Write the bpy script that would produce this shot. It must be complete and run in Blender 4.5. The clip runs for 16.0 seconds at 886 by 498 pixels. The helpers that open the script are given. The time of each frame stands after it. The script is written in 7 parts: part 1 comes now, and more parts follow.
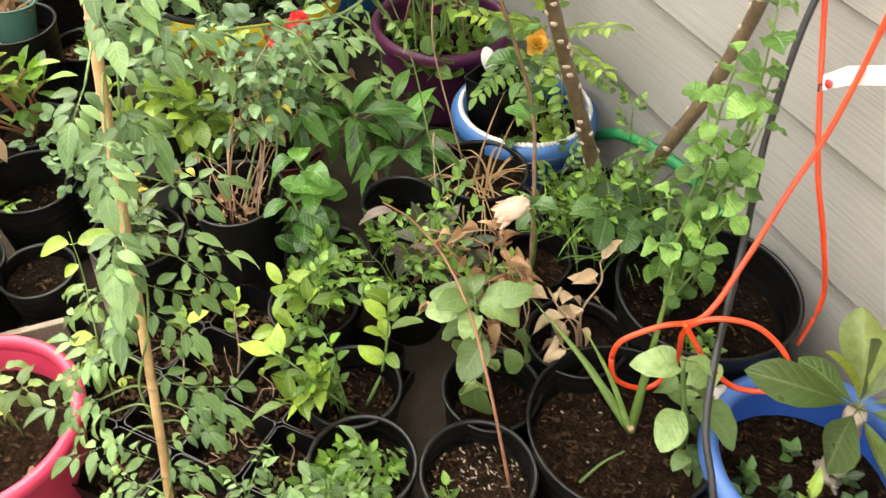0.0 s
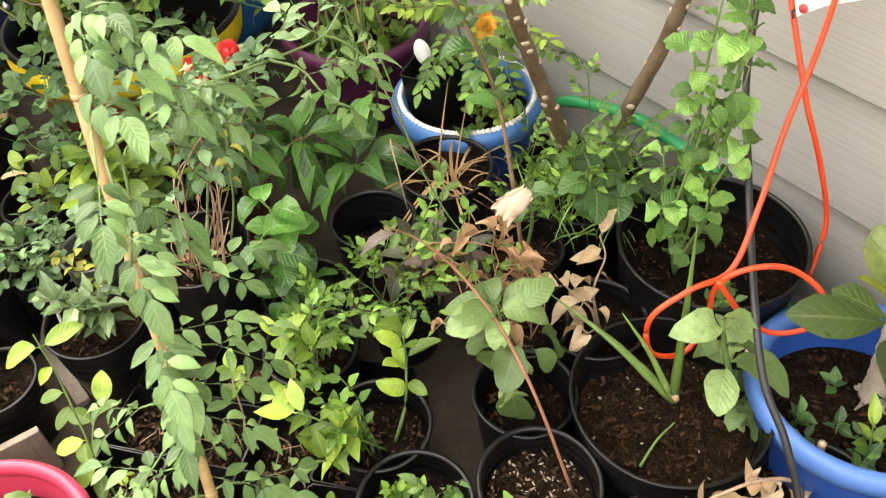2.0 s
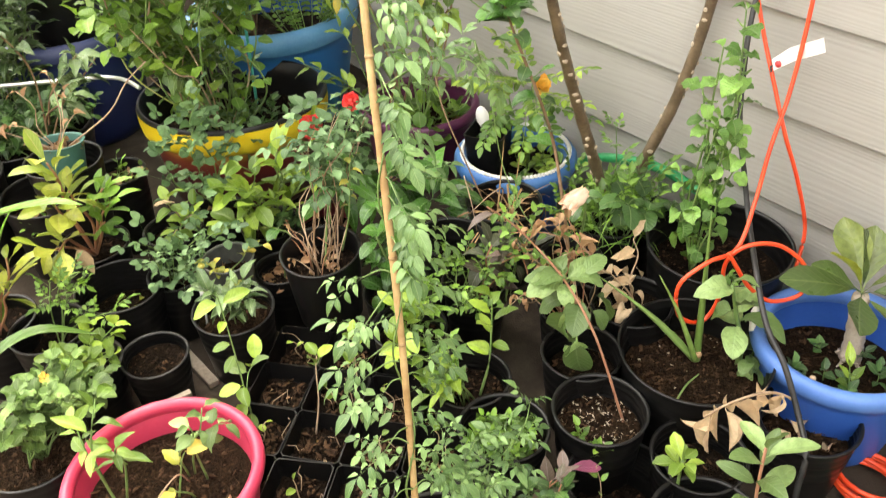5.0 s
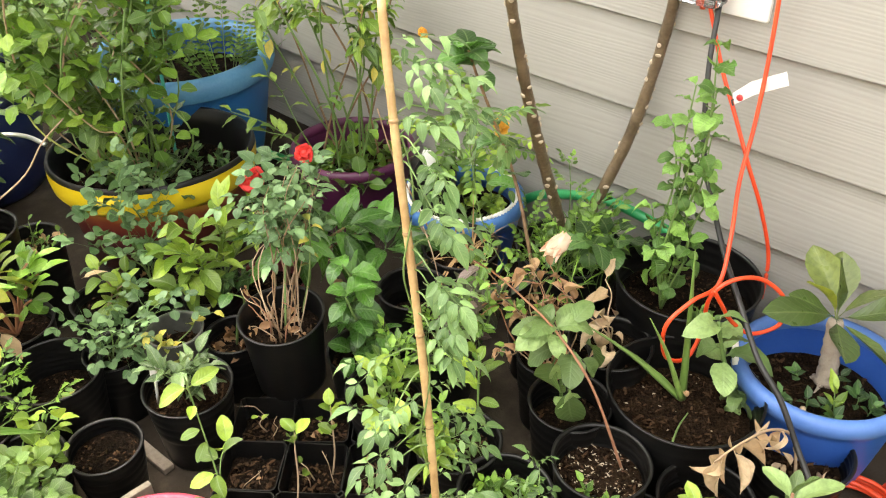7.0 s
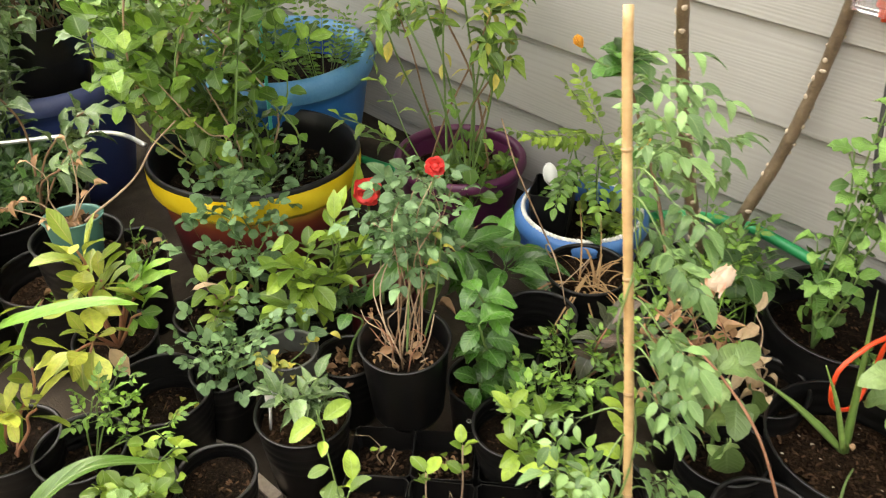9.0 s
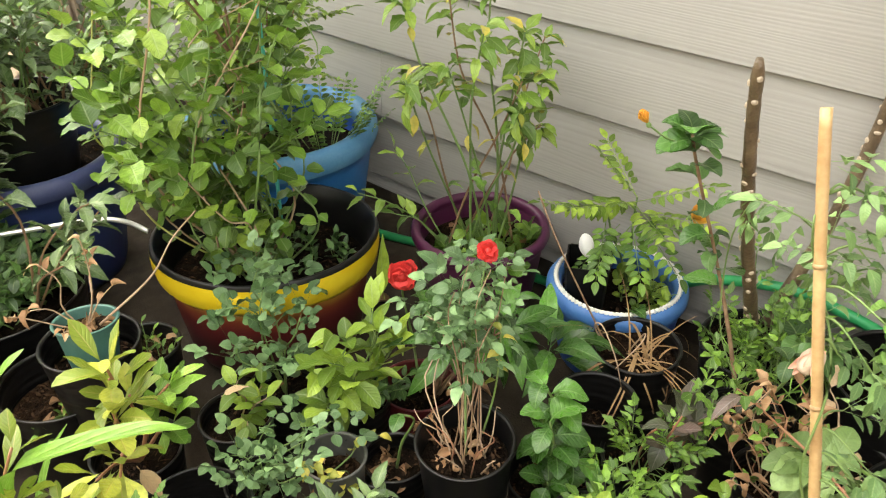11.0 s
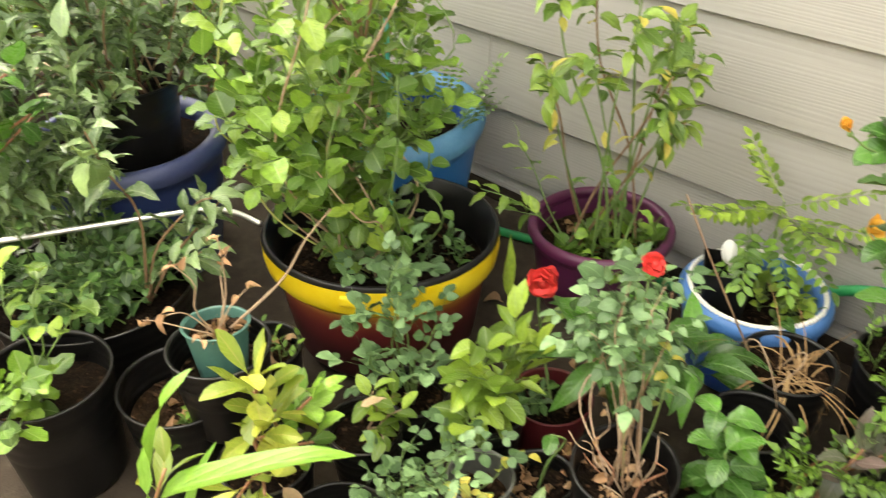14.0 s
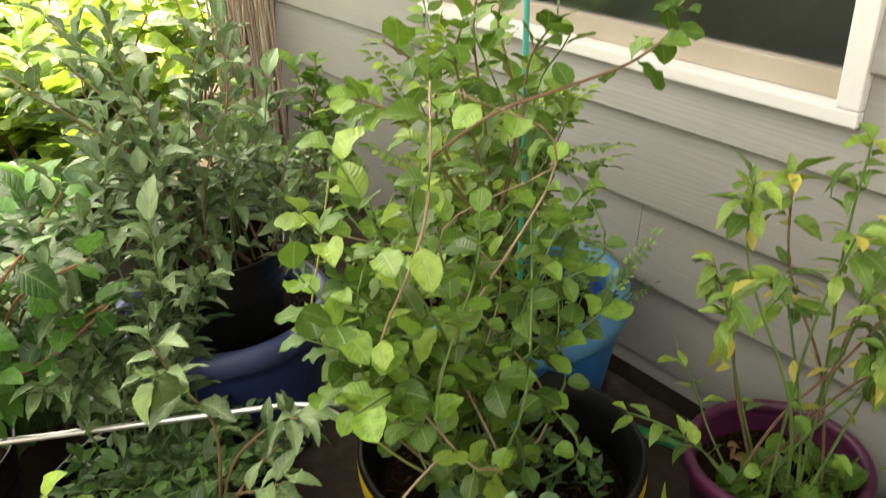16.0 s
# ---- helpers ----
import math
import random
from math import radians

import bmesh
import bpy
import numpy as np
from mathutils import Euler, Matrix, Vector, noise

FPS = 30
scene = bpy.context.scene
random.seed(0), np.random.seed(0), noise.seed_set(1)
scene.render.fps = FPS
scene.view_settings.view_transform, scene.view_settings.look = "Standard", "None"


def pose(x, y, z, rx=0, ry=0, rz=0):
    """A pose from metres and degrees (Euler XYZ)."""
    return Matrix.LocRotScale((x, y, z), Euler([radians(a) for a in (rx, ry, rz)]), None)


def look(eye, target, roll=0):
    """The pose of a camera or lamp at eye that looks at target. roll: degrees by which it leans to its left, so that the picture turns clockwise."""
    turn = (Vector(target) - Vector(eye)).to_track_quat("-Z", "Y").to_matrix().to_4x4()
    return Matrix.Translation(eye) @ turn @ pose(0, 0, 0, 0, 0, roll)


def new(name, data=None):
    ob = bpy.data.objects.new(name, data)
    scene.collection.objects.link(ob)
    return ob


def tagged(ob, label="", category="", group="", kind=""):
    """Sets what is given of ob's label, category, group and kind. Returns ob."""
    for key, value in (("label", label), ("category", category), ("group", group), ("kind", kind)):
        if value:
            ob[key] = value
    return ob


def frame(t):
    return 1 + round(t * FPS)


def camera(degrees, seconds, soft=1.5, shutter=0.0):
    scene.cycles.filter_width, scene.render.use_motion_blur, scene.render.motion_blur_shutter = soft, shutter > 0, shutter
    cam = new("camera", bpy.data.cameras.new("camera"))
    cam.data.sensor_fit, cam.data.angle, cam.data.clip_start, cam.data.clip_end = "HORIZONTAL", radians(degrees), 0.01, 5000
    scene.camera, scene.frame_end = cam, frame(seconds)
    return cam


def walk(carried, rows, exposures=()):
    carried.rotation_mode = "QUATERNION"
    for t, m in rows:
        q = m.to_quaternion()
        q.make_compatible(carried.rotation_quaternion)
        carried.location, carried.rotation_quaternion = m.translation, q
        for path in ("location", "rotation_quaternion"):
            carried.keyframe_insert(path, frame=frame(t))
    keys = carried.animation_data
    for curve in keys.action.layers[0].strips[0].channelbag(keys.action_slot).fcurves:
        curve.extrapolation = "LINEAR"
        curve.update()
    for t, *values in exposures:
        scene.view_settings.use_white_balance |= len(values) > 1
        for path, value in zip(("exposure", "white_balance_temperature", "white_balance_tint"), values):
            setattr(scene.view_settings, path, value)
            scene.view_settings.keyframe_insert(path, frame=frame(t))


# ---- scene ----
cam = camera(55.3, 16.0, soft=1.1, shutter=0.4)
METRES, EYE, TILT, LEAN, TURN = 1.85, 1.154, -45.1, -1.2, -24.2
ROWS = [
    (0.0, 0.0, 0.0, 0.0, 0.0, 0.0, -0.0),
    (0.5, -0.021, 0.0179, 0.011, 0.66, 0.98, 0.59),
    (1.0, -0.0436, 0.0408, 0.0214, -2.19, 0.11, 5.48),
    (1.5, -0.0544, 0.0418, 0.0265, -4.79, -0.82, 10.16),
    (2.0, -0.0643, 0.044, 0.023, -6.6, -1.51, 12.6),
    (2.5, -0.1042, 0.0281, 0.0099, -7.5, -2.19, 13.28),
    (3.0, -0.155, 0.0016, -0.0124, -7.68, -2.07, 13.7),
    (3.5, -0.1771, -0.0317, -0.0289, -8.9, 0.02, 13.3),
    (4.0, -0.1888, -0.0721, -0.0605, -8.66, 3.23, 11.94),
    (4.5, -0.1947, -0.1135, -0.0848, -7.73, 4.98, 11.67),
    (5.0, -0.1977, -0.1257, -0.0857, -7.77, 7.48, 12.48),
    (5.2, -0.2045, -0.1247, -0.0807, -8.26, 8.35, 12.81),
    (7.3, -0.2733, -0.0735, -0.0303, -16.03, 7.0, 17.65),
    (7.5, -0.2788, -0.0726, -0.0322, -15.94, 7.35, 17.68),
    (8.0, -0.2945, -0.0596, -0.0215, -15.41, 7.52, 16.99),
    (8.5, -0.3078, -0.0351, -0.0012, -14.4, 7.68, 15.42),
    (9.0, -0.3241, 0.0001, 0.021, -13.22, 7.69, 14.99),
    (9.5, -0.3389, 0.0149, 0.0463, -13.14, 8.23, 15.27),
    (10.0, -0.355, 0.0282, 0.0673, -13.08, 9.64, 14.43),
    (10.2, -0.3567, 0.035, 0.0693, -13.22, 10.28, 14.95),
    (12.3, -0.4281, 0.0992, 0.1225, -21.34, 6.47, 21.37),
    (12.5, -0.4297, 0.1015, 0.1219, -21.18, 5.86, 21.12),
    (13.0, -0.4343, 0.1013, 0.1232, -20.41, 5.15, 20.56),
    (13.5, -0.4416, 0.109, 0.1302, -18.83, 5.95, 19.09),
    (14.0, -0.4545, 0.1267, 0.1558, -14.59, 8.35, 16.46),
    (14.5, -0.4486, 0.1673, 0.1875, -11.29, 9.86, 15.72),
    (15.0, -0.4317, 0.2078, 0.241, -9.09, 10.92, 15.18),
    (15.5, -0.4139, 0.247, 0.2751, -6.74, 13.29, 13.12),
    (16.0, -0.4005, 0.2438, 0.29, -7.03, 16.41, 11.31),
]
walk(cam, [(t, pose(0, 0, EYE, TILT, LEAN, TURN) @ pose(METRES * x, METRES * y, METRES * z, 90 + pitch, roll, yaw)) for t, x, y, z, yaw, pitch, roll in ROWS],
     exposures=[(0.0, 3.72, 7950, 9), (5.0, 3.75, 7950, 8), (7.5, 3.62, 7950, 7), (9.0, 3.45, 8000, 7), (10.0, 3.5, 8000, 7), (12.5, 3.45, 8100, 7), (13.5, 3.5, 8300, 7), (14.0, 3.7, 8500, 6), (15.0, 3.6, 8700, 6), (15.5, 3.45, 8500, 6), (16.0, 2.95, 8400, 6)])

# ---- daylight: the sun stands behind the house, whose shade covers the pots; the yard beyond is sunlit ----
world = bpy.data.worlds.new("sky")
scene.world = world
world.use_nodes = True
wn = world.node_tree
sky = wn.nodes.new("ShaderNodeTexSky")
sky.sky_type, sky.sun_disc = "NISHITA", False
sky.sun_elevation, sky.sun_rotation = radians(61), radians(45)
sky.air_density, sky.dust_density, sky.ozone_density = 1.0, 4.0, 1.0
pale = wn.nodes.new("ShaderNodeHueSaturation")
pale.inputs["Saturation"].default_value = 0.35
wn.links.new(sky.outputs[0], pale.inputs["Color"])
wn.links.new(pale.outputs[0], wn.nodes["Background"].inputs["Color"])
wn.nodes["Background"].inputs["Strength"].default_value = 0.15
sun_data = bpy.data.lights.new("sun", "SUN")
sun_data.energy, sun_data.angle, sun_data.color = 4.5, radians(0.6), (1.0, 0.95, 0.87)
sun = new("sun", sun_data)
sun.matrix_world = look((0.3 + 1.96, 1.2 + 1.96, 0.2 + 5.0), (0.3, 1.2, 0.2))


# ---- materials ----
def nodes_of(name):
    m = bpy.data.materials.new(name)
    m.use_nodes = True
    t = m.node_tree
    return m, t, t.nodes["Principled BSDF"]


def put(t, kind, **inputs):
    n = t.nodes.new(kind)
    for k, v in inputs.items():
        n.inputs[k.replace("_", " ")].default_value = v
    return n


def mathn(t, op, a, b=None):
    n = t.nodes.new("ShaderNodeMath")
    n.operation = op
    for i, v in enumerate((a, b)):
        if v is None:
            continue
        if isinstance(v, (int, float)):
            n.inputs[i].default_value = v
        else:
            t.links.new(v, n.inputs[i])
    return n.outputs[0]


def mixc(t, fac, a, b):
    n = t.nodes.new("ShaderNodeMix")
    n.data_type = "RGBA"
    for sock, v in ((n.inputs[0], fac), (n.inputs[6], a), (n.inputs[7], b)):
        if isinstance(v, (int, float)):
            sock.default_value = v
        elif isinstance(v, tuple):
            sock.default_value = (*v, 1)
        else:
            t.links.new(v, sock)
    return n.outputs[2]


def own_random(t):
    a = t.nodes.new("ShaderNodeObjectInfo").outputs["Random"]
    b = t.nodes.new("ShaderNodeNewGeometry").outputs["Random Per Island"]
    return mathn(t, "FRACT", mathn(t, "ADD", a, b))


def ramp(t, fac, stops, constant=False):
    n = t.nodes.new("ShaderNodeValToRGB")
    if constant:
        n.color_ramp.interpolation = "CONSTANT"
    while len(n.color_ramp.elements) < len(stops):
        n.color_ramp.elements.new(0.5)
    for e, (p, c) in zip(n.color_ramp.elements, stops):
        e.position, e.color = p, (*c, 1)
    t.links.new(fac, n.inputs[0])
    return n.outputs[0]


def noise_at(t, scale, detail=4.0, rough=0.55, stretch=None):
    co = t.nodes.new("ShaderNodeTexCoord").outputs["Object"]
    if stretch:
        mp = t.nodes.new("ShaderNodeMapping")
        mp.inputs["Scale"].default_value = stretch
        t.links.new(co, mp.inputs["Vector"])
        co = mp.outputs[0]
    n = put(t, "ShaderNodeTexNoise", Scale=scale, Detail=detail, Roughness=rough)
    t.links.new(co, n.inputs["Vector"])
    return n.outputs["Fac"]


def bump(t, b, height, strength, distance):
    n = put(t, "ShaderNodeBump", Strength=strength, Distance=distance)
    t.links.new(height, n.inputs["Height"])
    t.links.new(n.outputs[0], b.inputs["Normal"])


def plain(name, colour, other, scale=20.0, rough=0.5, relief=0.3, depth=0.002, metal=0.0, fine=160.0, spread=(0.35, 0.7)):
    """A surface with broad stains, fine grain and a light relief."""
    m, t, b = nodes_of(name)
    broad, small = noise_at(t, scale, 5.0), noise_at(t, fine, 3.0)
    f = ramp(t, mathn(t, "ADD", mathn(t, "MULTIPLY", broad, 0.75), mathn(t, "MULTIPLY", small, 0.25)), [(spread[0], (0, 0, 0)), (spread[1], (1, 1, 1))])
    t.links.new(mixc(t, f, colour, other), b.inputs["Base Color"])
    t.links.new(mathn(t, "ADD", rough - 0.1, mathn(t, "MULTIPLY", broad, 0.2)), b.inputs["Roughness"])
    b.inputs["Metallic"].default_value = metal
    bump(t, b, small, relief, depth)
    return m


def leafy(name, a, b2, c, rib=(0.35, 0.45, 0.2), rough=0.34, thin=0.2, veins=0.34, blotch=None, dim=True, relief=0.25):
    """Leaf: colour varies leaf by leaf and over the blade, with a pale midrib, sunken side veins and some light shining through."""
    m, t, b = nodes_of(name)
    # dim widens the spread: paler and darker leaves stand in for highlights and shade
    if dim:
        a, b2, c = (tuple(v * k * w for v, w in zip(q, (1.03, 1.0, 1.0))) for q, k in ((a, 0.5), (b2, 0.78), (c, 1.12)))
    col = ramp(t, own_random(t), [(0.0, a), (0.45, b2), (0.78, c), (1.0, tuple(min(0.9, v * 1.35) for v in c))] if dim else [(0.0, a), (0.55, b2), (1.0, c)])
    patch, mottle = noise_at(t, 70.0, 4.0), noise_at(t, 420.0, 2.0)
    blend = ramp(t, patch, [(0.38, (0, 0, 0)), (0.66, (1, 1, 1))])
    col = mixc(t, mathn(t, "MULTIPLY", blend, 0.5), col, tuple(v * 0.5 for v in b2))
    col = mixc(t, mathn(t, "MULTIPLY", mottle, 0.14), col, tuple(min(0.9, v * 1.25) for v in c))
    if blotch:
        spots = ramp(t, noise_at(t, 55.0, 2.0), [(0.52, (0, 0, 0)), (0.6, (1, 1, 1))])
        col = mixc(t, spots, col, blotch)
    uv = t.nodes.new("ShaderNodeSeparateXYZ")
    t.links.new(t.nodes.new("ShaderNodeUVMap").outputs[0], uv.inputs[0])
    side = mathn(t, "ABSOLUTE", mathn(t, "SUBTRACT", uv.outputs[0], 0.5))
    mid = ramp(t, side, [(0.012, (1, 1, 1)), (0.05, (0, 0, 0))])
    wave = mathn(t, "SINE", mathn(t, "MULTIPLY", mathn(t, "SUBTRACT", uv.outputs[1], mathn(t, "MULTIPLY", side, 0.55)), 48.0))
    vein = ramp(t, wave, [(0.78, (0, 0, 0)), (1.0, (1, 1, 1))])
    col = mixc(t, mathn(t, "MULTIPLY", mid, veins), col, rib)
    col = mixc(t, mathn(t, "MULTIPLY", vein, 0.3 * veins), col, rib)
    t.links.new(col, b.inputs["Base Color"])
    t.links.new(mathn(t, "ADD", rough - 0.12, mathn(t, "MULTIPLY", patch, 0.28)), b.inputs["Roughness"])
    b.inputs["Specular IOR Level"].default_value = 0.5
    groove = mathn(t, "MULTIPLY", mathn(t, "POWER", mathn(t, "ABSOLUTE", mathn(t, "MULTIPLY", mathn(t, "ADD", wave, 1.0), 0.5)), 3.0), -1.0)
    height = mathn(t, "ADD", mathn(t, "SUBTRACT", groove, mathn(t, "MULTIPLY", mid, 1.4)), mathn(t, "ADD", mathn(t, "MULTIPLY", patch, 1.2), mathn(t, "MULTIPLY", mottle, 0.5)))
    bump(t, b, height, relief, 0.0022)
    glow = t.nodes.new("ShaderNodeBsdfTranslucent")
    t.links.new(mixc(t, 0.5, col, tuple(min(1, v * 1.5) for v in c)), glow.inputs["Color"])
    mx = t.nodes.new("ShaderNodeMixShader")
    mx.inputs[0].default_value = thin
    t.links.new(b.outputs[0], mx.inputs[1])
    t.links.new(glow.outputs[0], mx.inputs[2])
    t.links.new(mx.outputs[0], t.nodes["Material Output"].inputs[0])
    return m


LEAF_MID = leafy("leaf_mid", (0.05, 0.14, 0.02), (0.09, 0.22, 0.03), (0.18, 0.34, 0.05))
LEAF_DARK = leafy("leaf_dark", (0.03, 0.085, 0.025), (0.045, 0.12, 0.03), (0.08, 0.18, 0.045), rough=0.33)
LEAF_LIME = leafy("leaf_lime", (0.085, 0.20, 0.025), (0.155, 0.29, 0.035), (0.27, 0.40, 0.055))
LEAF_GREY = leafy("leaf_wrinkled", (0.07, 0.15, 0.032), (0.11, 0.215, 0.05), (0.17, 0.29, 0.08), veins=0.3, relief=0.5)
LEAF_MINT = leafy("leaf_mint", (0.055, 0.16, 0.028), (0.10, 0.25, 0.042), (0.20, 0.38, 0.085), relief=0.45, veins=0.22)
LEAF_STRAP = leafy("leaf_strap", (0.10, 0.24, 0.03), (0.14, 0.30, 0.038), (0.20, 0.38, 0.05), veins=0.1, dim=False)
LEAF_GLOSS = leafy("leaf_glossy", (0.033, 0.10, 0.02), (0.05, 0.152, 0.028), (0.09, 0.235, 0.041), rib=(0.2, 0.36, 0.12), rough=0.27, veins=0.5)
LEAF_ROSE = leafy("leaf_rose", (0.055, 0.14, 0.045), (0.095, 0.205, 0.075), (0.165, 0.285, 0.125), rib=(0.2, 0.33, 0.16), rough=0.42, veins=0.35)
LEAF_PALE = leafy("leaf_soft", (0.10, 0.19, 0.05), (0.155, 0.27, 0.08), (0.23, 0.35, 0.125), rib=(0.3, 0.42, 0.22), rough=0.42, veins=0.16, relief=0.25)
LEAF_HUSK = leafy("leaf_husk", (0.42, 0.27, 0.14), (0.56, 0.40, 0.24), (0.68, 0.53, 0.36), rib=(0.4, 0.26, 0.15), rough=0.65, thin=0.2, veins=0.3, dim=False)
LEAF_BALSAM = leafy("leaf_balsam", (0.065, 0.17, 0.027), (0.12, 0.255, 0.036), (0.22, 0.34, 0.052))
LEAF_CLIMB = leafy("leaf_climber", (0.045, 0.13, 0.016), (0.088, 0.215, 0.025), (0.17, 0.31, 0.042))
LEAF_JAS = leafy("leaf_vine", (0.06, 0.155, 0.043), (0.105, 0.225, 0.066), (0.18, 0.31, 0.11), rough=0.36)
LEAF_YEL = leafy("leaf_yellowing", (0.22, 0.32, 0.05), (0.38, 0.43, 0.065), (0.52, 0.44, 0.09))
LEAF_GOLD = leafy("leaf_gold", (0.14, 0.27, 0.03), (0.23, 0.35, 0.042), (0.33, 0.37, 0.06), rib=(0.5, 0.35, 0.15), veins=0.35)
LEAF_DRY = leafy("leaf_dry", (0.20, 0.10, 0.045), (0.36, 0.20, 0.10), (0.52, 0.34, 0.19), rib=(0.3, 0.18, 0.1), rough=0.7, thin=0.15, dim=False)
LEAF_STRIPE = leafy("leaf_purple", (0.07, 0.10, 0.06), (0.10, 0.13, 0.07), (0.12, 0.08, 0.07), rib=(0.35, 0.3, 0.3))
LEAF_WAX = leafy("leaf_waxy", (0.05, 0.105, 0.028), (0.08, 0.145, 0.036), (0.15, 0.195, 0.055), rib=(0.28, 0.32, 0.14), rough=0.3, thin=0.1, veins=0.25)
LEAF_SAGE = leafy("leaf_sage", (0.060, 0.125, 0.045), (0.105, 0.19, 0.072), (0.20, 0.30, 0.135), rough=0.26, thin=0.16)
GRASS_DRY = leafy("blade_dry", (0.24, 0.13, 0.055), (0.36, 0.21, 0.09), (0.46, 0.30, 0.15), rough=0.7, thin=0.1, veins=0.1, dim=False)
ALOE_SKIN = leafy("aloe_skin", (0.17, 0.32, 0.07), (0.22, 0.38, 0.09), (0.26, 0.42, 0.11), rough=0.4, thin=0.05, veins=0.0)
PETAL_RED = leafy("petal_red", (0.55, 0.02, 0.02), (0.72, 0.03, 0.03), (0.8, 0.06, 0.05), rib=(0.8, 0.1, 0.1), rough=0.55, veins=0.15, dim=False)
PETAL_ORANGE = leafy("petal_orange", (0.75, 0.25, 0.04), (0.85, 0.42, 0.06), (0.9, 0.58, 0.12), rib=(0.9, 0.5, 0.2), rough=0.5, veins=0.15, dim=False)
PETAL_CORAL = leafy("petal_coral", (0.86, 0.42, 0.28), (0.90, 0.52, 0.38), (0.92, 0.68, 0.55), rib=(0.8, 0.3, 0.2), rough=0.55, veins=0.3, dim=False)
PETAL_CREAM = plain("petal_cream", (0.56, 0.43, 0.32), (0.60, 0.33, 0.23), 45.0, 0.55, 0.2, 0.001, fine=400.0, spread=(0.5, 0.72))
PETAL_DARK = leafy("petal_dark", (0.10, 0.02, 0.05), (0.16, 0.03, 0.08), (0.2, 0.05, 0.1), rib=(0.3, 0.1, 0.15), rough=0.4)

BLACK = plain("black_plastic", (0.0035, 0.0035, 0.0038), (0.012, 0.0115, 0.011), 14.0, 0.36, 0.2, 0.0008, spread=(0.42, 0.78))
BLACK.node_tree.nodes["Principled BSDF"].inputs["Specular IOR Level"].default_value = 0.38
CLEARISH = plain("smoky_plastic", (0.05, 0.055, 0.05), (0.10, 0.10, 0.09), 30.0, 0.3, 0.1, 0.0005)
BLUE = plain("blue_plastic", (0.015, 0.08, 0.36), (0.03, 0.11, 0.42), 6.0, 0.42, 0.1, 0.0006)
PALE_BLUE = plain("faded_blue_plastic", (0.035, 0.14, 0.38), (0.07, 0.20, 0.45), 9.0, 0.45, 0.2, 0.0008)
SKY_BLUE = plain("light_blue_plastic", (0.06, 0.155, 0.45), (0.09, 0.21, 0.52), 9.0, 0.42, 0.2, 0.0008)
TUB_BLUE = plain("strong_blue_plastic", (0.014, 0.115, 0.32), (0.022, 0.15, 0.38), 6.0, 0.42, 0.1, 0.0006)
TUB_RIM = plain("weathered_blue_rim", (0.05, 0.20, 0.38), (0.12, 0.31, 0.47), 7.0, 0.5, 0.25, 0.001)
NAVY = plain("navy_plastic", (0.014, 0.028, 0.10), (0.025, 0.042, 0.14), 6.0, 0.45, 0.1, 0.0006)
NAVY_RIM = plain("worn_navy_rim", (0.025, 0.038, 0.11), (0.05, 0.065, 0.15), 12.0, 0.5, 0.25, 0.001)
PINK = plain("pink_plastic", (0.50, 0.036, 0.085), (0.58, 0.06, 0.12), 7.0, 0.4, 0.12, 0.0006)
PURPLE = plain("purple_plastic", (0.07, 0.010, 0.042), (0.10, 0.016, 0.06), 7.0, 0.42, 0.12, 0.0006)
MAROON = plain("maroon_plastic", (0.09, 0.008, 0.014), (0.15, 0.018, 0.022), 7.0, 0.45, 0.12, 0.0006)
YELLOW = plain("yellow_paint", (0.80, 0.56, 0.02), (0.86, 0.66, 0.05), 16.0, 0.45, 0.3, 0.001)
TEAL = plain("teal_plastic", (0.04, 0.12, 0.10), (0.065, 0.165, 0.135), 12.0, 0.45, 0.15, 0.0006)
WHITE = plain("white_plastic", (0.78, 0.78, 0.76), (0.85, 0.85, 0.84), 20.0, 0.4, 0.1, 0.0005)
ROPE = plain("white_rope", (0.72, 0.70, 0.64), (0.84, 0.82, 0.78), 60.0, 0.8, 0.8, 0.002)
TRIM = plain("white_trim_paint", (0.74, 0.72, 0.68), (0.82, 0.80, 0.77), 6.0, 0.45, 0.15, 0.0006)
SASH = plain("tan_sash_vinyl", (0.40, 0.34, 0.27), (0.47, 0.40, 0.33), 6.0, 0.5, 0.15, 0.0006)
STEEL = plain("bright_metal", (0.75, 0.75, 0.73), (0.85, 0.85, 0.84), 30.0, 0.35, 0.2, 0.0005, metal=0.85)
ORANGE_CORD = plain("orange_vinyl", (0.72, 0.055, 0.018), (0.80, 0.085, 0.025), 30.0, 0.4, 0.15, 0.0004)
BLACK_CORD = plain("black_rubber", (0.015, 0.015, 0.016), (0.03, 0.03, 0.03), 30.0, 0.45, 0.2, 0.0004)
HOSE = plain("green_hose_rubber", (0.015, 0.27, 0.09), (0.02, 0.35, 0.12), 30.0, 0.4, 0.2, 0.0005)
TEAL_WIRE = plain("teal_stake_plastic", (0.05, 0.42, 0.36), (0.08, 0.50, 0.44), 30.0, 0.4, 0.1, 0.0005)
PAPER = plain("white_label", (0.80, 0.79, 0.77), (0.86, 0.85, 0.84), 30.0, 0.6, 0.1, 0.0003)
RED_INK = plain("red_print", (0.65, 0.05, 0.06), (0.7, 0.08, 0.08), 60.0, 0.6, 0.0)
CREAM_INK = plain("cream_print", (0.5, 0.5, 0.46), (0.6, 0.6, 0.55), 60.0, 0.6, 0.0)
STEM_GREEN = plain("green_stem", (0.10, 0.18, 0.05), (0.17, 0.26, 0.08), 40.0, 0.55, 0.3, 0.0008)
STEM_YELLOW = plain("yellowish_stem", (0.28, 0.30, 0.08), (0.38, 0.40, 0.12), 40.0, 0.5, 0.3, 0.0008)
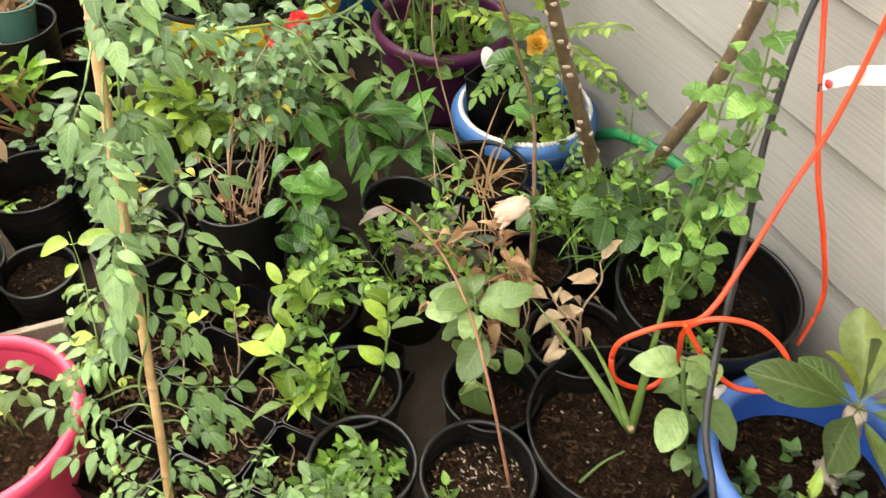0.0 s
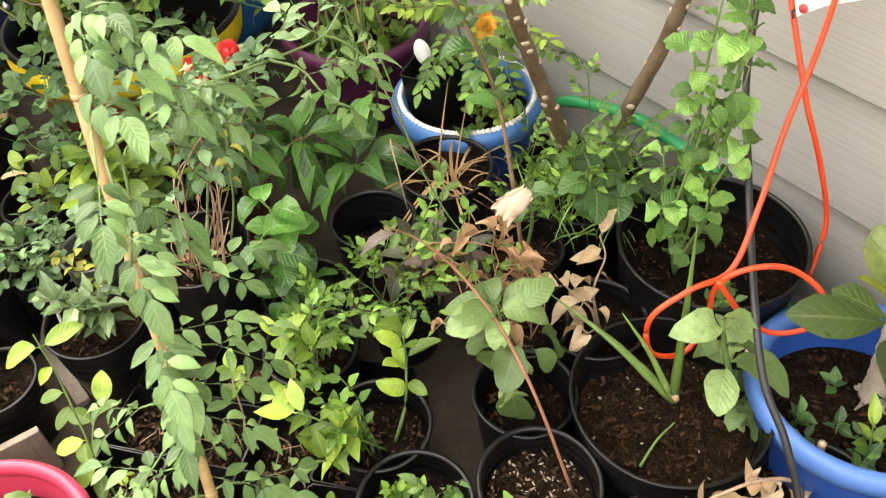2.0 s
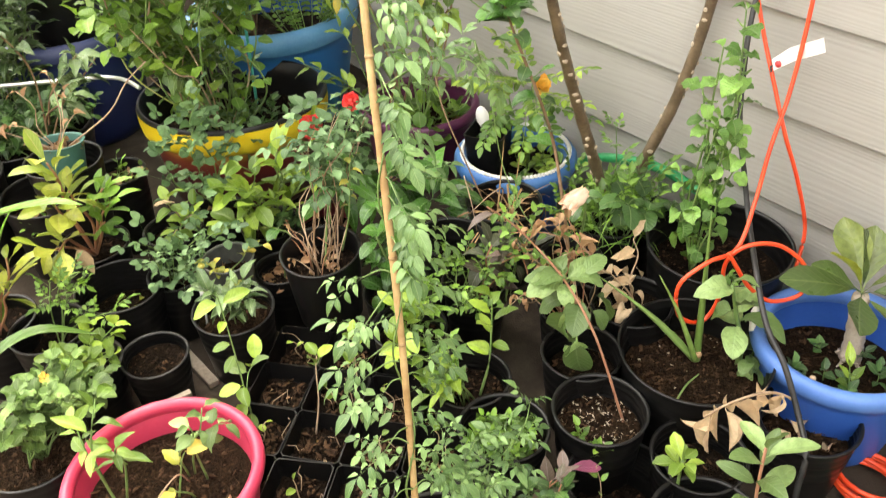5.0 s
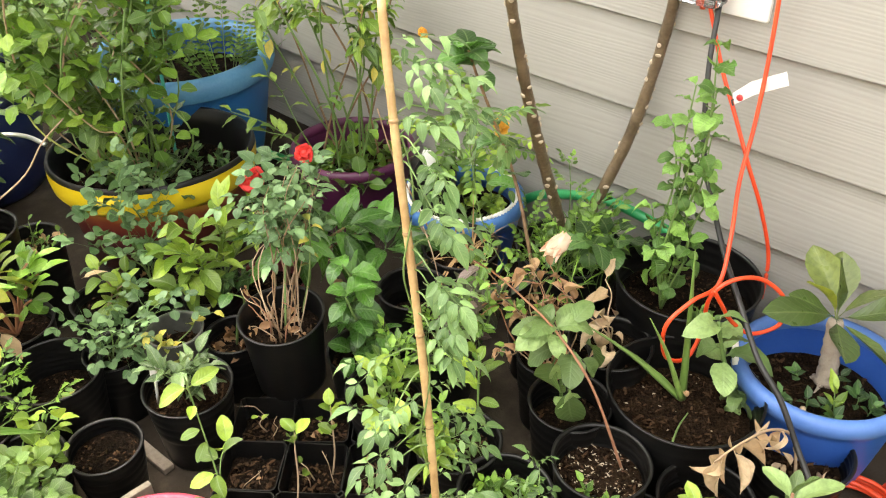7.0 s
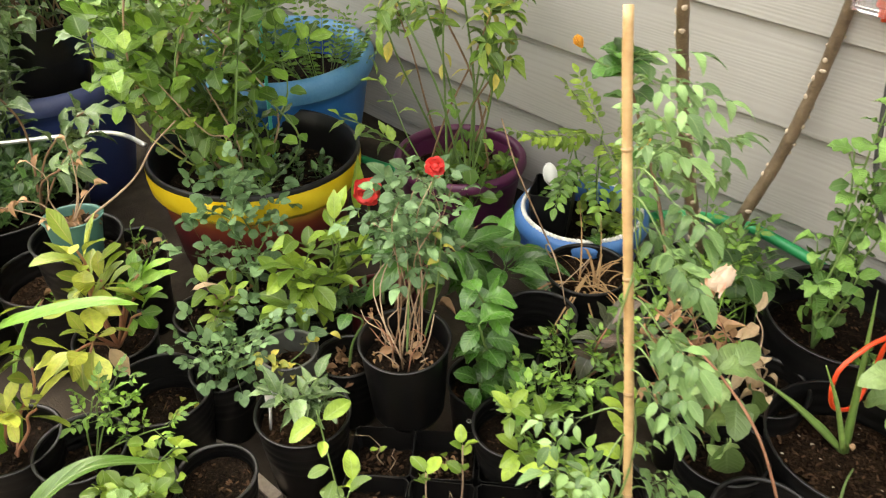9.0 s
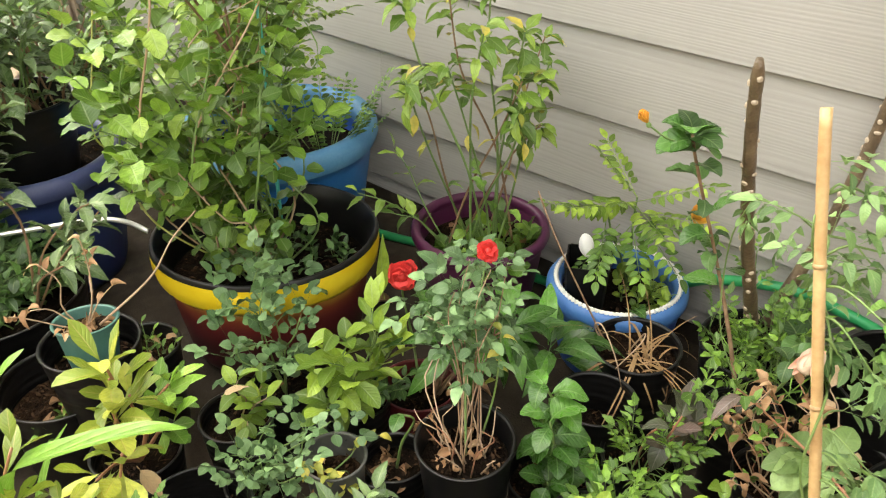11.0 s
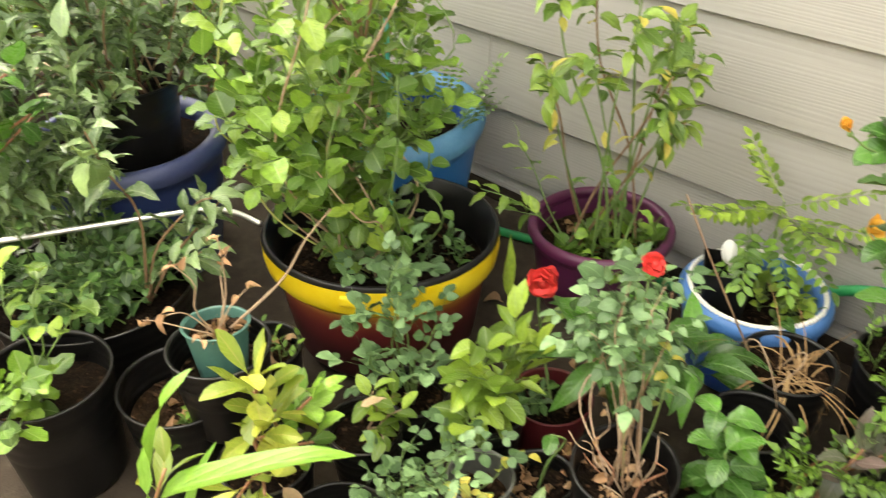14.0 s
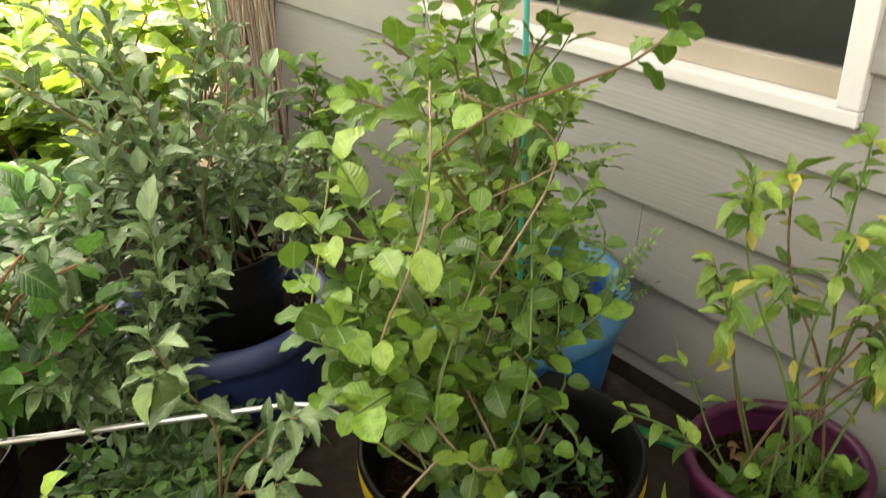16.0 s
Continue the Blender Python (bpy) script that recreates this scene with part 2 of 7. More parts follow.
STEM_BROWN = plain("woody_stem", (0.16, 0.09, 0.05), (0.30, 0.19, 0.11), 40.0, 0.75, 0.7, 0.0015)
STEM_RED = plain("reddish_stem", (0.28, 0.12, 0.07), (0.38, 0.19, 0.11), 40.0, 0.6, 0.4, 0.001)
STEM_TAN = plain("dry_stem", (0.30, 0.20, 0.13), (0.45, 0.33, 0.22), 50.0, 0.8, 0.6, 0.001)
TRUNK = plain("plumeria_bark", (0.075, 0.05, 0.03), (0.19, 0.135, 0.08), 26.0, 0.4, 0.7, 0.003)
SCAR = plain("leaf_scar", (0.40, 0.32, 0.23), (0.52, 0.43, 0.33), 60.0, 0.7, 0.3, 0.001)
CAUDEX = plain("pale_bark", (0.34, 0.27, 0.21), (0.48, 0.41, 0.33), 30.0, 0.7, 0.8, 0.003)
BAMBOO = plain("bamboo_cane", (0.34, 0.20, 0.085), (0.60, 0.43, 0.21), 24.0, 0.45, 0.3, 0.001)
NODE = plain("bamboo_node", (0.30, 0.19, 0.09), (0.42, 0.28, 0.14), 60.0, 0.6, 0.4, 0.001)
BOARD = plain("bleached_board", (0.17, 0.13, 0.10), (0.42, 0.36, 0.29), 12.0, 0.8, 0.6, 0.002)
# brown of the unseen walls added to block low sky light
SKY_BLOCK = plain("sky_block_brown", (0.075, 0.066, 0.055), (0.14, 0.125, 0.107), 6.0, 0.85, 0.5, 0.002)
REED = plain("reed", (0.40, 0.29, 0.21), (0.62, 0.50, 0.40), 20.0, 0.8, 0.5, 0.002)
PERLITE = plain("perlite", (0.26, 0.20, 0.14), (0.42, 0.35, 0.27), 60.0, 0.9, 0.3, 0.001)
CHIP = plain("bark_chip", (0.018, 0.010, 0.006), (0.10, 0.055, 0.03), 60.0, 0.85, 0.6, 0.002)
CHIP.node_tree.nodes["Principled BSDF"].inputs["Specular IOR Level"].default_value = 0.1
INSIDE = plain("room_paint", (0.40, 0.38, 0.35), (0.46, 0.44, 0.41), 5.0, 0.8, 0.1)


def soil_material(name, dark, light):
    m, t, b = nodes_of(name)
    f1, f2, f3 = noise_at(t, 35.0, 6.0, 0.7), noise_at(t, 220.0, 3.0, 0.6), noise_at(t, 620.0, 2.0, 0.6)
    col = ramp(t, mathn(t, "ADD", mathn(t, "MULTIPLY", f1, 0.5), mathn(t, "MULTIPLY", f2, 0.5)), [(0.40, dark), (0.56, light), (0.66, tuple(v * 2.2 for v in light))])
    bits = ramp(t, f3, [(0.66, (0, 0, 0)), (0.72, (1, 1, 1))])
    t.links.new(mixc(t, mathn(t, "MULTIPLY", bits, 0.5), col, (0.10, 0.07, 0.045)), b.inputs["Base Color"])
    b.inputs["Roughness"].default_value = 0.95
    b.inputs["Specular IOR Level"].default_value = 0.06
    bump(t, b, mathn(t, "ADD", mathn(t, "ADD", f2, f1), mathn(t, "MULTIPLY", f3, 0.5)), 1.0, 0.010)
    return m


SOIL = soil_material("potting_soil", (0.004, 0.0028, 0.002), (0.018, 0.0115, 0.0075))
SOIL_BROWN = soil_material("brown_soil", (0.007, 0.004, 0.0026), (0.032, 0.0185, 0.0105))


def concrete_material():
    m, t, b = nodes_of("patio_concrete")
    f1, f2, f3 = noise_at(t, 1.3, 5.0), noise_at(t, 14.0, 6.0, 0.65), noise_at(t, 260.0, 2.0)
    # stain tones, all darkened to carry the deep shade in gaps between pots
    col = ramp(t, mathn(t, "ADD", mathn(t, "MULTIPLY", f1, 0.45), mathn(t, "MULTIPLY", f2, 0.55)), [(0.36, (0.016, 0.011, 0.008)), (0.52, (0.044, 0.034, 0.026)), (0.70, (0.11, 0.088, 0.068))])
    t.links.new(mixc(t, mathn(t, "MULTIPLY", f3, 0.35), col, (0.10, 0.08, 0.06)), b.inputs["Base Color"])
    b.inputs["Roughness"].default_value = 0.88
    b.inputs["Specular IOR Level"].default_value = 0.15
    bump(t, b, mathn(t, "ADD", f2, f3), 0.4, 0.003)
    return m


def siding_material():
    """Fibre-cement boards with an embossed cedar grain along their length."""
    m, t, b = nodes_of("siding_paint")
    co = t.nodes.new("ShaderNodeTexCoord").outputs["Object"]
    shift = t.nodes.new("ShaderNodeVectorMath")
    shift.operation = "ADD"
    t.links.new(co, shift.inputs[0])
    rnd = t.nodes.new("ShaderNodeObjectInfo").outputs["Random"]
    t.links.new(mathn(t, "MULTIPLY", rnd, 40.0), shift.inputs[1])
    mp = t.nodes.new("ShaderNodeMapping")
    mp.inputs["Scale"].default_value = (1.0, 0.045, 1.0)
    t.links.new(shift.outputs[0], mp.inputs["Vector"])
    swirl = put(t, "ShaderNodeTexNoise", Scale=7.0, Detail=3.0, Distortion=0.25)
    t.links.new(mp.outputs[0], swirl.inputs["Vector"])
    z = t.nodes.new("ShaderNodeSeparateXYZ")
    t.links.new(shift.outputs[0], z.inputs[0])
    lines = mathn(t, "SINE", mathn(t, "ADD", mathn(t, "MULTIPLY", swirl.outputs["Fac"], 130.0), mathn(t, "MULTIPLY", z.outputs[2], 720.0)))
    grain = put(t, "ShaderNodeTexNoise", Scale=130.0, Detail=4.0)
    t.links.new(mp.outputs[0], grain.inputs["Vector"])
    h = mathn(t, "ADD", mathn(t, "MULTIPLY", lines, 0.3), mathn(t, "MULTIPLY", grain.outputs["Fac"], 1.5))
    broad = noise_at(t, 2.2, 4.0)
    col = ramp(t, broad, [(0.3, (0.308, 0.294, 0.268)), (0.7, (0.352, 0.339, 0.313))])
    groove = ramp(t, h, [(0.35, (0.6, 0.6, 0.6)), (0.85, (1, 1, 1))])
    mul = t.nodes.new("ShaderNodeMix")
    mul.data_type, mul.blend_type = "RGBA", "MULTIPLY"
    mul.inputs[0].default_value = 0.18
    t.links.new(col, mul.inputs[6])
    t.links.new(groove, mul.inputs[7])
    t.links.new(mul.outputs[2], b.inputs["Base Color"])
    b.inputs["Roughness"].default_value = 0.55
    bump(t, b, h, 0.32, 0.0013)
    return m


CONCRETE, SIDING = concrete_material(), siding_material()


def tub_material():
    """Burgundy spray paint over a tub, with yellow overspray fading out below the rim."""
    m, t, b = nodes_of("burgundy_spray_paint")
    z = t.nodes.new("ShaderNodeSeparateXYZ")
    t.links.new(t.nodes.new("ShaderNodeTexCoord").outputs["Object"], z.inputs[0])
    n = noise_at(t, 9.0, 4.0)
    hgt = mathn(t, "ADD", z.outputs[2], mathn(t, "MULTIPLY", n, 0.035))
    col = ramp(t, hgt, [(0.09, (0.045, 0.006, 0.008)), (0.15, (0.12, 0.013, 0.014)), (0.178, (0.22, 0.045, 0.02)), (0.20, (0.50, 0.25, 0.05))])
    t.links.new(col, b.inputs["Base Color"])
    b.inputs["Roughness"].default_value = 0.5
    bump(t, b, noise_at(t, 180.0), 0.2, 0.0008)
    return m


TUB_RED = tub_material()
GLASS, gt, gb = nodes_of("window_glass")
gb.inputs["Base Color"].default_value = (0.8, 0.85, 0.85, 1)
gb.inputs["Roughness"].default_value = 0.03
gb.inputs["Transmission Weight"].default_value = 1.0
CLEAR, ct, cb = nodes_of("clear_cover_plastic")
cb.inputs["Base Color"].default_value = (0.9, 0.9, 0.92, 1)
cb.inputs["Roughness"].default_value = 0.12
cb.inputs["Transmission Weight"].default_value = 0.9


# ---- building helpers ----
def as_bm(verts, faces, uvs=None):
    bm = bmesh.new()
    vs = [bm.verts.new(v) for v in verts]
    layer = bm.loops.layers.uv.new("UVMap") if uvs else None
    for f in faces:
        face = bm.faces.new([vs[i] for i in f])
        if uvs:
            for loop, i in zip(face.loops, f):
                loop[layer].uv = uvs[i]
    return bm


def to_mesh(name, bm, material, smooth=True):
    me = bpy.data.meshes.new(name)
    bm.normal_update()
    bm.to_mesh(me)
    bm.free()
    me.materials.append(material)
    if smooth:
        me.polygons.foreach_set("use_smooth", [True] * len(me.polygons))
    return me


def part(name, bm, material, parent, label="", at=None, smooth=True):
    ob = new(name, bm if isinstance(bm, bpy.types.Mesh) else to_mesh(name, bm, material, smooth))
    ob.parent = parent
    if at is not None:
        ob.matrix_local = at
    if label:
        tagged(ob, label)
    return ob


def thing(name, at, label, category, group="", kind=""):
    ob = new(name)
    ob.empty_display_size = 0.05
    ob.location = at
    return tagged(ob, label, category, group, kind)


def lathe(profile, seg=44, squash=None):
    """Turned body from (radius, height) pairs, open at both ends unless the radius is 0."""
    verts, faces = [], []
    n = len(profile)
    for s in range(seg):
        a = 2 * math.pi * s / seg
        c, d = math.cos(a), math.sin(a)
        for r, z in profile:
            k = squash(a, z) if squash else 1.0
            verts.append((r * c * k, r * d * k, z))
    for s in range(seg):
        o, p = s * n, ((s + 1) % seg) * n
        for i in range(n - 1):
            faces.append((o + i, p + i, p + i + 1, o + i + 1))
    bm = as_bm(verts, faces)
    bmesh.ops.remove_doubles(bm, verts=bm.verts, dist=1e-5)
    return bm


def tube(points, radii, sides=7, cap=True):
    """A round tube along points; radii: one number or one for each point."""
    pts = [Vector(p) for p in points]
    rs = [radii] * len(pts) if isinstance(radii, (int, float)) else list(radii)
    verts, faces, n = [], [], len(pts)
    ref = Vector((0.31, 0.23, 0.92))
    for i, p in enumerate(pts):
        d = (pts[min(i + 1, n - 1)] - pts[max(i - 1, 0)]).normalized()
        u = d.cross(ref)
        if u.length < 0.1:
            u = d.cross(Vector((1, 0, 0)))
        u.normalize()
        w = d.cross(u)
        for s in range(sides):
            a = 2 * math.pi * s / sides
            verts.append(tuple(p + rs[i] * (math.cos(a) * u + math.sin(a) * w)))
    for i in range(n - 1):
        for s in range(sides):
            t2 = (s + 1) % sides
            faces.append((i * sides + s, i * sides + t2, (i + 1) * sides + t2, (i + 1) * sides + s))
    if cap:
        faces.append(tuple(range(sides))[::-1])
        faces.append(tuple(range((n - 1) * sides, n * sides)))
    return as_bm(verts, faces)


def merge(*bms):
    out = bmesh.new()
    for b in bms:
        tmp = bpy.data.meshes.new("tmp")
        b.to_mesh(tmp)
        b.free()
        out.from_mesh(tmp)
        bpy.data.meshes.remove(tmp)
    return out


def box(sx, sy, sz, c=(0, 0, 0), bevel=0.0):
    bm = bmesh.new()
    bmesh.ops.create_cube(bm, size=1.0, matrix=Matrix.Translation(c) @ Matrix.Diagonal((sx, sy, sz, 1)))
    if bevel:
        bmesh.ops.bevel(bm, geom=list(bm.edges), offset=bevel, segments=2, affect="EDGES", profile=0.6)
    return bm


def spline(points, n=24):
    """Smooth curve through points."""
    P = [Vector(p) for p in points]
    P = [P[0] * 2 - P[1]] + P + [P[-1] * 2 - P[-2]]
    out, m = [], len(P) - 3
    for k in range(n + 1):
        s = min(k / n * m, m - 1e-6)
        i, u = int(s), s - int(s)
        a, b, c, d = P[i:i + 4]
        out.append(0.5 * ((2 * b) + (c - a) * u + (2 * a - 5 * b + 4 * c - d) * u * u + (3 * b - a - 3 * c + d) * u ** 3))
    return out


# ---- leaves ----
SHAPES = {
    "oval": lambda v: max(0.0, math.sin(math.pi * v ** 0.95)) ** 0.62,
    "ovate": lambda v: max(0.0, math.sin(math.pi * v ** 0.82)) ** 0.78 * (1 - 0.12 * v),
    "lance": lambda v: math.sin(math.pi * v ** 0.8) ** 1.0,
    "round": lambda v: math.sin(math.pi * min(1, 0.03 + 0.97 * v)) ** 0.5,
    "obovate": lambda v: math.sin(math.pi * v ** 1.6) ** 0.75,
    "strap": lambda v: min(1.0, 0.55 + v) * (1 - v ** 4) ** 0.8,
    "acute": lambda v: max(0.0, math.sin(math.pi * v ** 0.78)) ** 0.95,
    "fan": lambda v: (0.25 + 0.75 * min(1, v * 1.6)) * (1 - v ** 7) ** 0.5,
    "blade": lambda v: (1 - v) ** 0.6,
}


def leaf_geo(length, width, shape="ovate", fold=0.25, droop=0.4, seg=6, wave=0.0, stalk=0.12, base=(0, 0, 0), yaw=0.0, size=1.0, cols=2, serr=0.0, twist=0.0, sway=0.0, phase=0.0):
    """Leaf lying along +y, upper side +z, on a short stalk; cols strips across, toothed, rippled, twisted and bent as told."""
    verts, faces, uvs = [], [], []
    rot, off = Matrix.Rotation(yaw, 3, "Z"), Vector(base)
    L, W = length * size, width * size
    s0 = stalk * L
    y = z = ang = 0.0
    body = L - s0
    pts = []
    for i in range(seg + 1):
        v, v2 = (0.5 - 0.5 * math.cos(math.pi * min(seg, k) / seg) for k in (i, i + 1))
        pts.append((y + s0, z, v))
        ang = -droop * v2
        y += body * (v2 - v) * math.cos(ang)
        z += body * (v2 - v) * math.sin(ang)
    us = [-1 + 2 * c / cols for c in range(cols + 1)]
    for u in us:
        verts.append((0.03 * W * u, 0, 0))
        uvs.append((0.5 + 0.03 * u, 0.0))
    for i, (py, pz, v) in enumerate(pts):
        w = max(0.03, SHAPES[shape](v)) * W / 2
        tooth = 1 - serr * (i % 2) if 0 < i < seg else 1.0
        tw, dx = twist * v, sway * L * v * v
        for u in us:
            x = u * w * (tooth if abs(u) > 0.99 else 1.0)
            q = fold * w * abs(u) ** 1.4 + wave * W * u * u * math.sin(v * 15.0 + phase + (1.9 if u > 0 else 0.0))
            verts.append((x * math.cos(tw) - q * math.sin(tw) + dx, py, pz + q * math.cos(tw) + x * math.sin(tw)))
            uvs.append((0.5 + 0.5 * u, v))
    n, k = len(pts) + 1, cols + 1
    for i in range(n - 1):
        for c in range(cols):
            faces.append((k * i + c, k * i + c + 1, k * (i + 1) + c + 1, k * (i + 1) + c))
    verts = [tuple(rot @ Vector(p) + off) for p in verts]
    return verts, faces, uvs


def joined(*geos):
    V, F, U = [], [], []
    for v, f, u in geos:
        o = len(V)
        V += v
        U += u
        F += [tuple(i + o for i in q) for q in f]
    return V, F, U


def stick_geo(length, r, base=(0, 0, 0), yaw=0.0, rise=0.0):
    a = Vector(base)
    d = Matrix.Rotation(yaw, 3, "Z") @ Vector((0, math.cos(rise), math.sin(rise)))
    e = a + d * length
    s = d.cross(Vector((0, 0, 1))).normalized() * r
    u = Vector((0, 0, r))
    V = [tuple(a - s), tuple(a + u), tuple(a + s), tuple(e - s * 0.5), tuple(e + u * 0.5), tuple(e + s * 0.5)]
    return V, [(0, 1, 4, 3), (1, 2, 5, 4), (2, 0, 3, 5)], [(0.5, 0.2)] * 6


def pinnate(length, pairs, leaflet, width, shape="lance", spread=62, taper=0.35, droop=0.3, terminal=1.2):
    """Feather-like compound leaf."""
    geos = [stick_geo(length, length * 0.008)]
    for i in range(pairs):
        v = 0.22 + 0.72 * i / max(1, pairs - 1) if pairs > 1 else 0.5
        s = 1 - taper * abs(v - 0.45) * 1.4
        for side in (-1, 1):
            k = pairs * 7.3 + i * 2.1 + side + length * 900
            geos.append(leaf_geo(leaflet, width, shape, 0.3 + 0.2 * math.sin(k), droop * (1 + 0.7 * math.sin(2.3 * k)), 6, 0.03, size=s * (1 + 0.1 * math.sin(1.7 * k)), base=(0, length * v, 0.001), yaw=-side * radians(spread - 12 * v + 9 * math.sin(3.1 * k)), twist=0.5 * math.sin(4.7 * k), phase=k))
    if terminal:
        geos.append(leaf_geo(leaflet, width, shape, 0.3, droop, 7, 0.03, size=terminal, base=(0, length, 0), sway=0.1 * math.sin(length * 4000)))
    return joined(*geos)


def cut_leaf(length, lobes=5):
    """Deeply cut herb leaf, like parsley: toothed pointed lobes on a thin stalk."""
    geos = [stick_geo(length * 0.9, length * 0.012)]
    for i in range(lobes):
        v = 0.42 + 0.42 * (i // 2) / max(1, (lobes - 1) // 2)
        side = -1 if i % 2 else 1
        geos.append(leaf_geo(length * (0.46 - 0.1 * (i // 2)), length * 0.2, "acute", 0.3, 0.6, 7, 0.05, base=(0, length * v, 0), yaw=side * radians(52), serr=0.3, twist=0.4 * side, phase=i))
    geos.append(leaf_geo(length * 0.5, length * 0.26, "acute", 0.3, 0.5, 8, 0.05, base=(0, length * 0.8, 0), serr=0.3))
    return joined(*geos)


def kinds(key, material, fn):
    """Five slightly different meshes of one leaf, made by fn(random)."""
    rng = random.Random(key)
    out = []
    for k in range(5):
        geo = fn(rng)
        out.append((to_mesh("leaf", as_bm(*geo), material), geo))
    return out


def simple(key, material, length, width, shape="ovate", fold=0.25, droop=0.5, wave=0.03, seg=8, stalk=0.12, serr=0.0):
    cols = 4 if length > 0.028 and shape != "blade" else 2
    return kinds(key, material, lambda r: leaf_geo(length * r.uniform(0.82, 1.14), width * r.uniform(0.85, 1.12), shape, fold * r.uniform(0.2, 1.9), droop * r.uniform(0.1, 1.9), seg, wave * r.uniform(0.3, 1.1) + 0.008, stalk,
                                                   cols=cols, serr=serr, twist=r.uniform(-0.55, 0.55), sway=r.uniform(-0.13, 0.13), phase=r.uniform(0, 6.28)))


def ribbon(points, width, n=16, taper=0.75, fold=0.3):
    """A strap leaf along a curve, widest in the middle, slightly folded."""
    pts = spline(points, n)
    verts, faces, uvs = [], [], []
    for i, p in enumerate(pts):
        v = i / n
        d = (pts[min(i + 1, n)] - pts[max(i - 1, 0)]).normalized()
        x = d.cross(Vector((0.1, 0.2, 1)))
        if x.length < 0.2:
            x = d.cross(Vector((0.7, -0.6, 0.1)))
        x.normalize()
        z = x.cross(d)
        w = width / 2 * max(0.05, min(1.0, 0.5 + 1.5 * v) * (1 - v ** 3) ** taper)
        verts += [tuple(p - x * w + z * w * fold), tuple(p), tuple(p + x * w + z * w * fold)]
        uvs += [(0, v), (0.5, v), (1, v)]
    for i in range(n):
        for c in (0, 1):
            faces.append((3 * i + c, 3 * i + c + 1, 3 * i + c + 4, 3 * i + c + 3))
    return as_bm(verts, faces, uvs)


class Plant:
    """Leaves, stems and flowers that belong to one potted thing; all places in the world."""

    def __init__(self, root, seed, cap=120):
        self.root, self.rng, self.cap = root, random.Random(seed), cap
        self.o = Vector(root.location)
        self.count, self.rest = 0, {}

    def leaf(self, leaves, base, way, size=1.0, roll=0.0, up=(0, 0, 1)):
        me, geo = leaves[self.rng.randrange(len(leaves))]
        y = Vector(way).normalized()
        x = y.cross(Vector(up))
        if x.length < 0.05:
            x = y.cross(Vector((1, 0.2, 0)))
        x.normalize()
        z = x.cross(y)
        m = Matrix((x, y, z)).transposed().to_4x4() @ Matrix.Rotation(roll, 4, "Y")
        m = Matrix.Translation(Vector(base) - self.o) @ m @ Matrix.Diagonal((size, size, size, 1))
        if self.count < self.cap:
            self.count += 1
            part("leaf", me, None, self.root, at=m)
        else:
            V, F, U = self.rest.setdefault(me.materials[0].name, ([], [], []))
            o = len(V)
            V += [tuple(m @ Vector(p)) for p in geo[0]]
            F += [tuple(i + o for i in q) for q in geo[1]]
            U += geo[2]

    def stem(self, points, r0, r1, material=STEM_GREEN, n=14, name="stem", sides=6, label=""):
        pts = spline([Vector(p) - self.o for p in points], n)
        part(name, tube(pts, [r0 + (r1 - r0) * i / n for i in range(n + 1)], sides), material, self.root, label)
        return [p + self.o for p in pts]

    def strap(self, points, width, material, label=""):
        part("leaf", ribbon([Vector(q) - self.o for q in points], width), material, self.root, label)

    def bent(self, a, b, bow=0.15, up=0.3):
        """Way points from a to b, first rising, a little crooked."""
        a, b, r = Vector(a), Vector(b), self.rng
        L = (b - a).length
        j = lambda k: Vector((r.uniform(-1, 1), r.uniform(-1, 1), r.uniform(-0.4, 0.6))) * L * k
        return [a, a.lerp(b, 0.35) + Vector((0, 0, L * up * 0.35)) + j(bow * 0.5), a.lerp(b, 0.7) + Vector((0, 0, L * up * 0.3)) + j(bow * 0.5), b]

    def clothe(self, pts, leaves, n, start=0.25, ang=60, size=(0.75, 1.15), lift=0.15, whorl=1, end=1.0, jitter=25):
        """n leaves round a stem, singly or in whorls, tip last."""
        r = self.rng
        az = r.uniform(0, 6.28)
        m = len(pts) - 1
        for i in range(n):
            s = (start + (end - start) * (i + r.uniform(-0.3, 0.3)) / max(1, n - 1)) * m
            s = min(max(s, 0.0), m - 1e-3)
            k = int(s)
            p = pts[k].lerp(pts[k + 1], s - k)
            d = (pts[min(k + 1, m)] - pts[k]).normalized()
            u = d.orthogonal().normalized()
            w = d.cross(u)
            az += 2.4 if whorl == 1 else math.pi / whorl + 0.3
            for j in range(whorl):
                a = az + 2 * math.pi * j / whorl + radians(r.uniform(-jitter, jitter))
                q = radians(ang + r.uniform(-jitter, jitter) * 0.7) * (1 - 0.45 * (i / max(1, n - 1)) ** 3)
                way = math.cos(q) * d + math.sin(q) * (math.cos(a) * u + math.sin(a) * w) + Vector((0, 0, lift))
                self.leaf(leaves, p, way, r.uniform(*size), radians(r.uniform(-25, 25)))

    def bush(self, base, tips, leaves, per, r0=0.0025, r1=0.0009, material=STEM_GREEN, bow=0.18, up=0.3, foot=0.015, **kw):
        r = self.rng
        for tip in tips:
            b = Vector(base) + Vector((r.uniform(-1, 1), r.uniform(-1, 1), 0)) * foot
            pts = self.stem(self.bent(b, tip, bow, up), r0, r1, material)
            self.clothe(pts, leaves, per, **kw)

    def cloud(self, centre, radii, n, low=-0.2):
        """n scattered tips in an egg-shaped crown."""
        out, r = [], self.rng
        while len(out) < n:
            v = Vector((r.uniform(-1, 1), r.uniform(-1, 1), r.uniform(-1, 1)))
            if 0.25 < v.length < 1 and v.z > low:
                out.append(Vector(centre) + Vector((v.x * radii[0], v.y * radii[1], v.z * radii[2])))
        return out

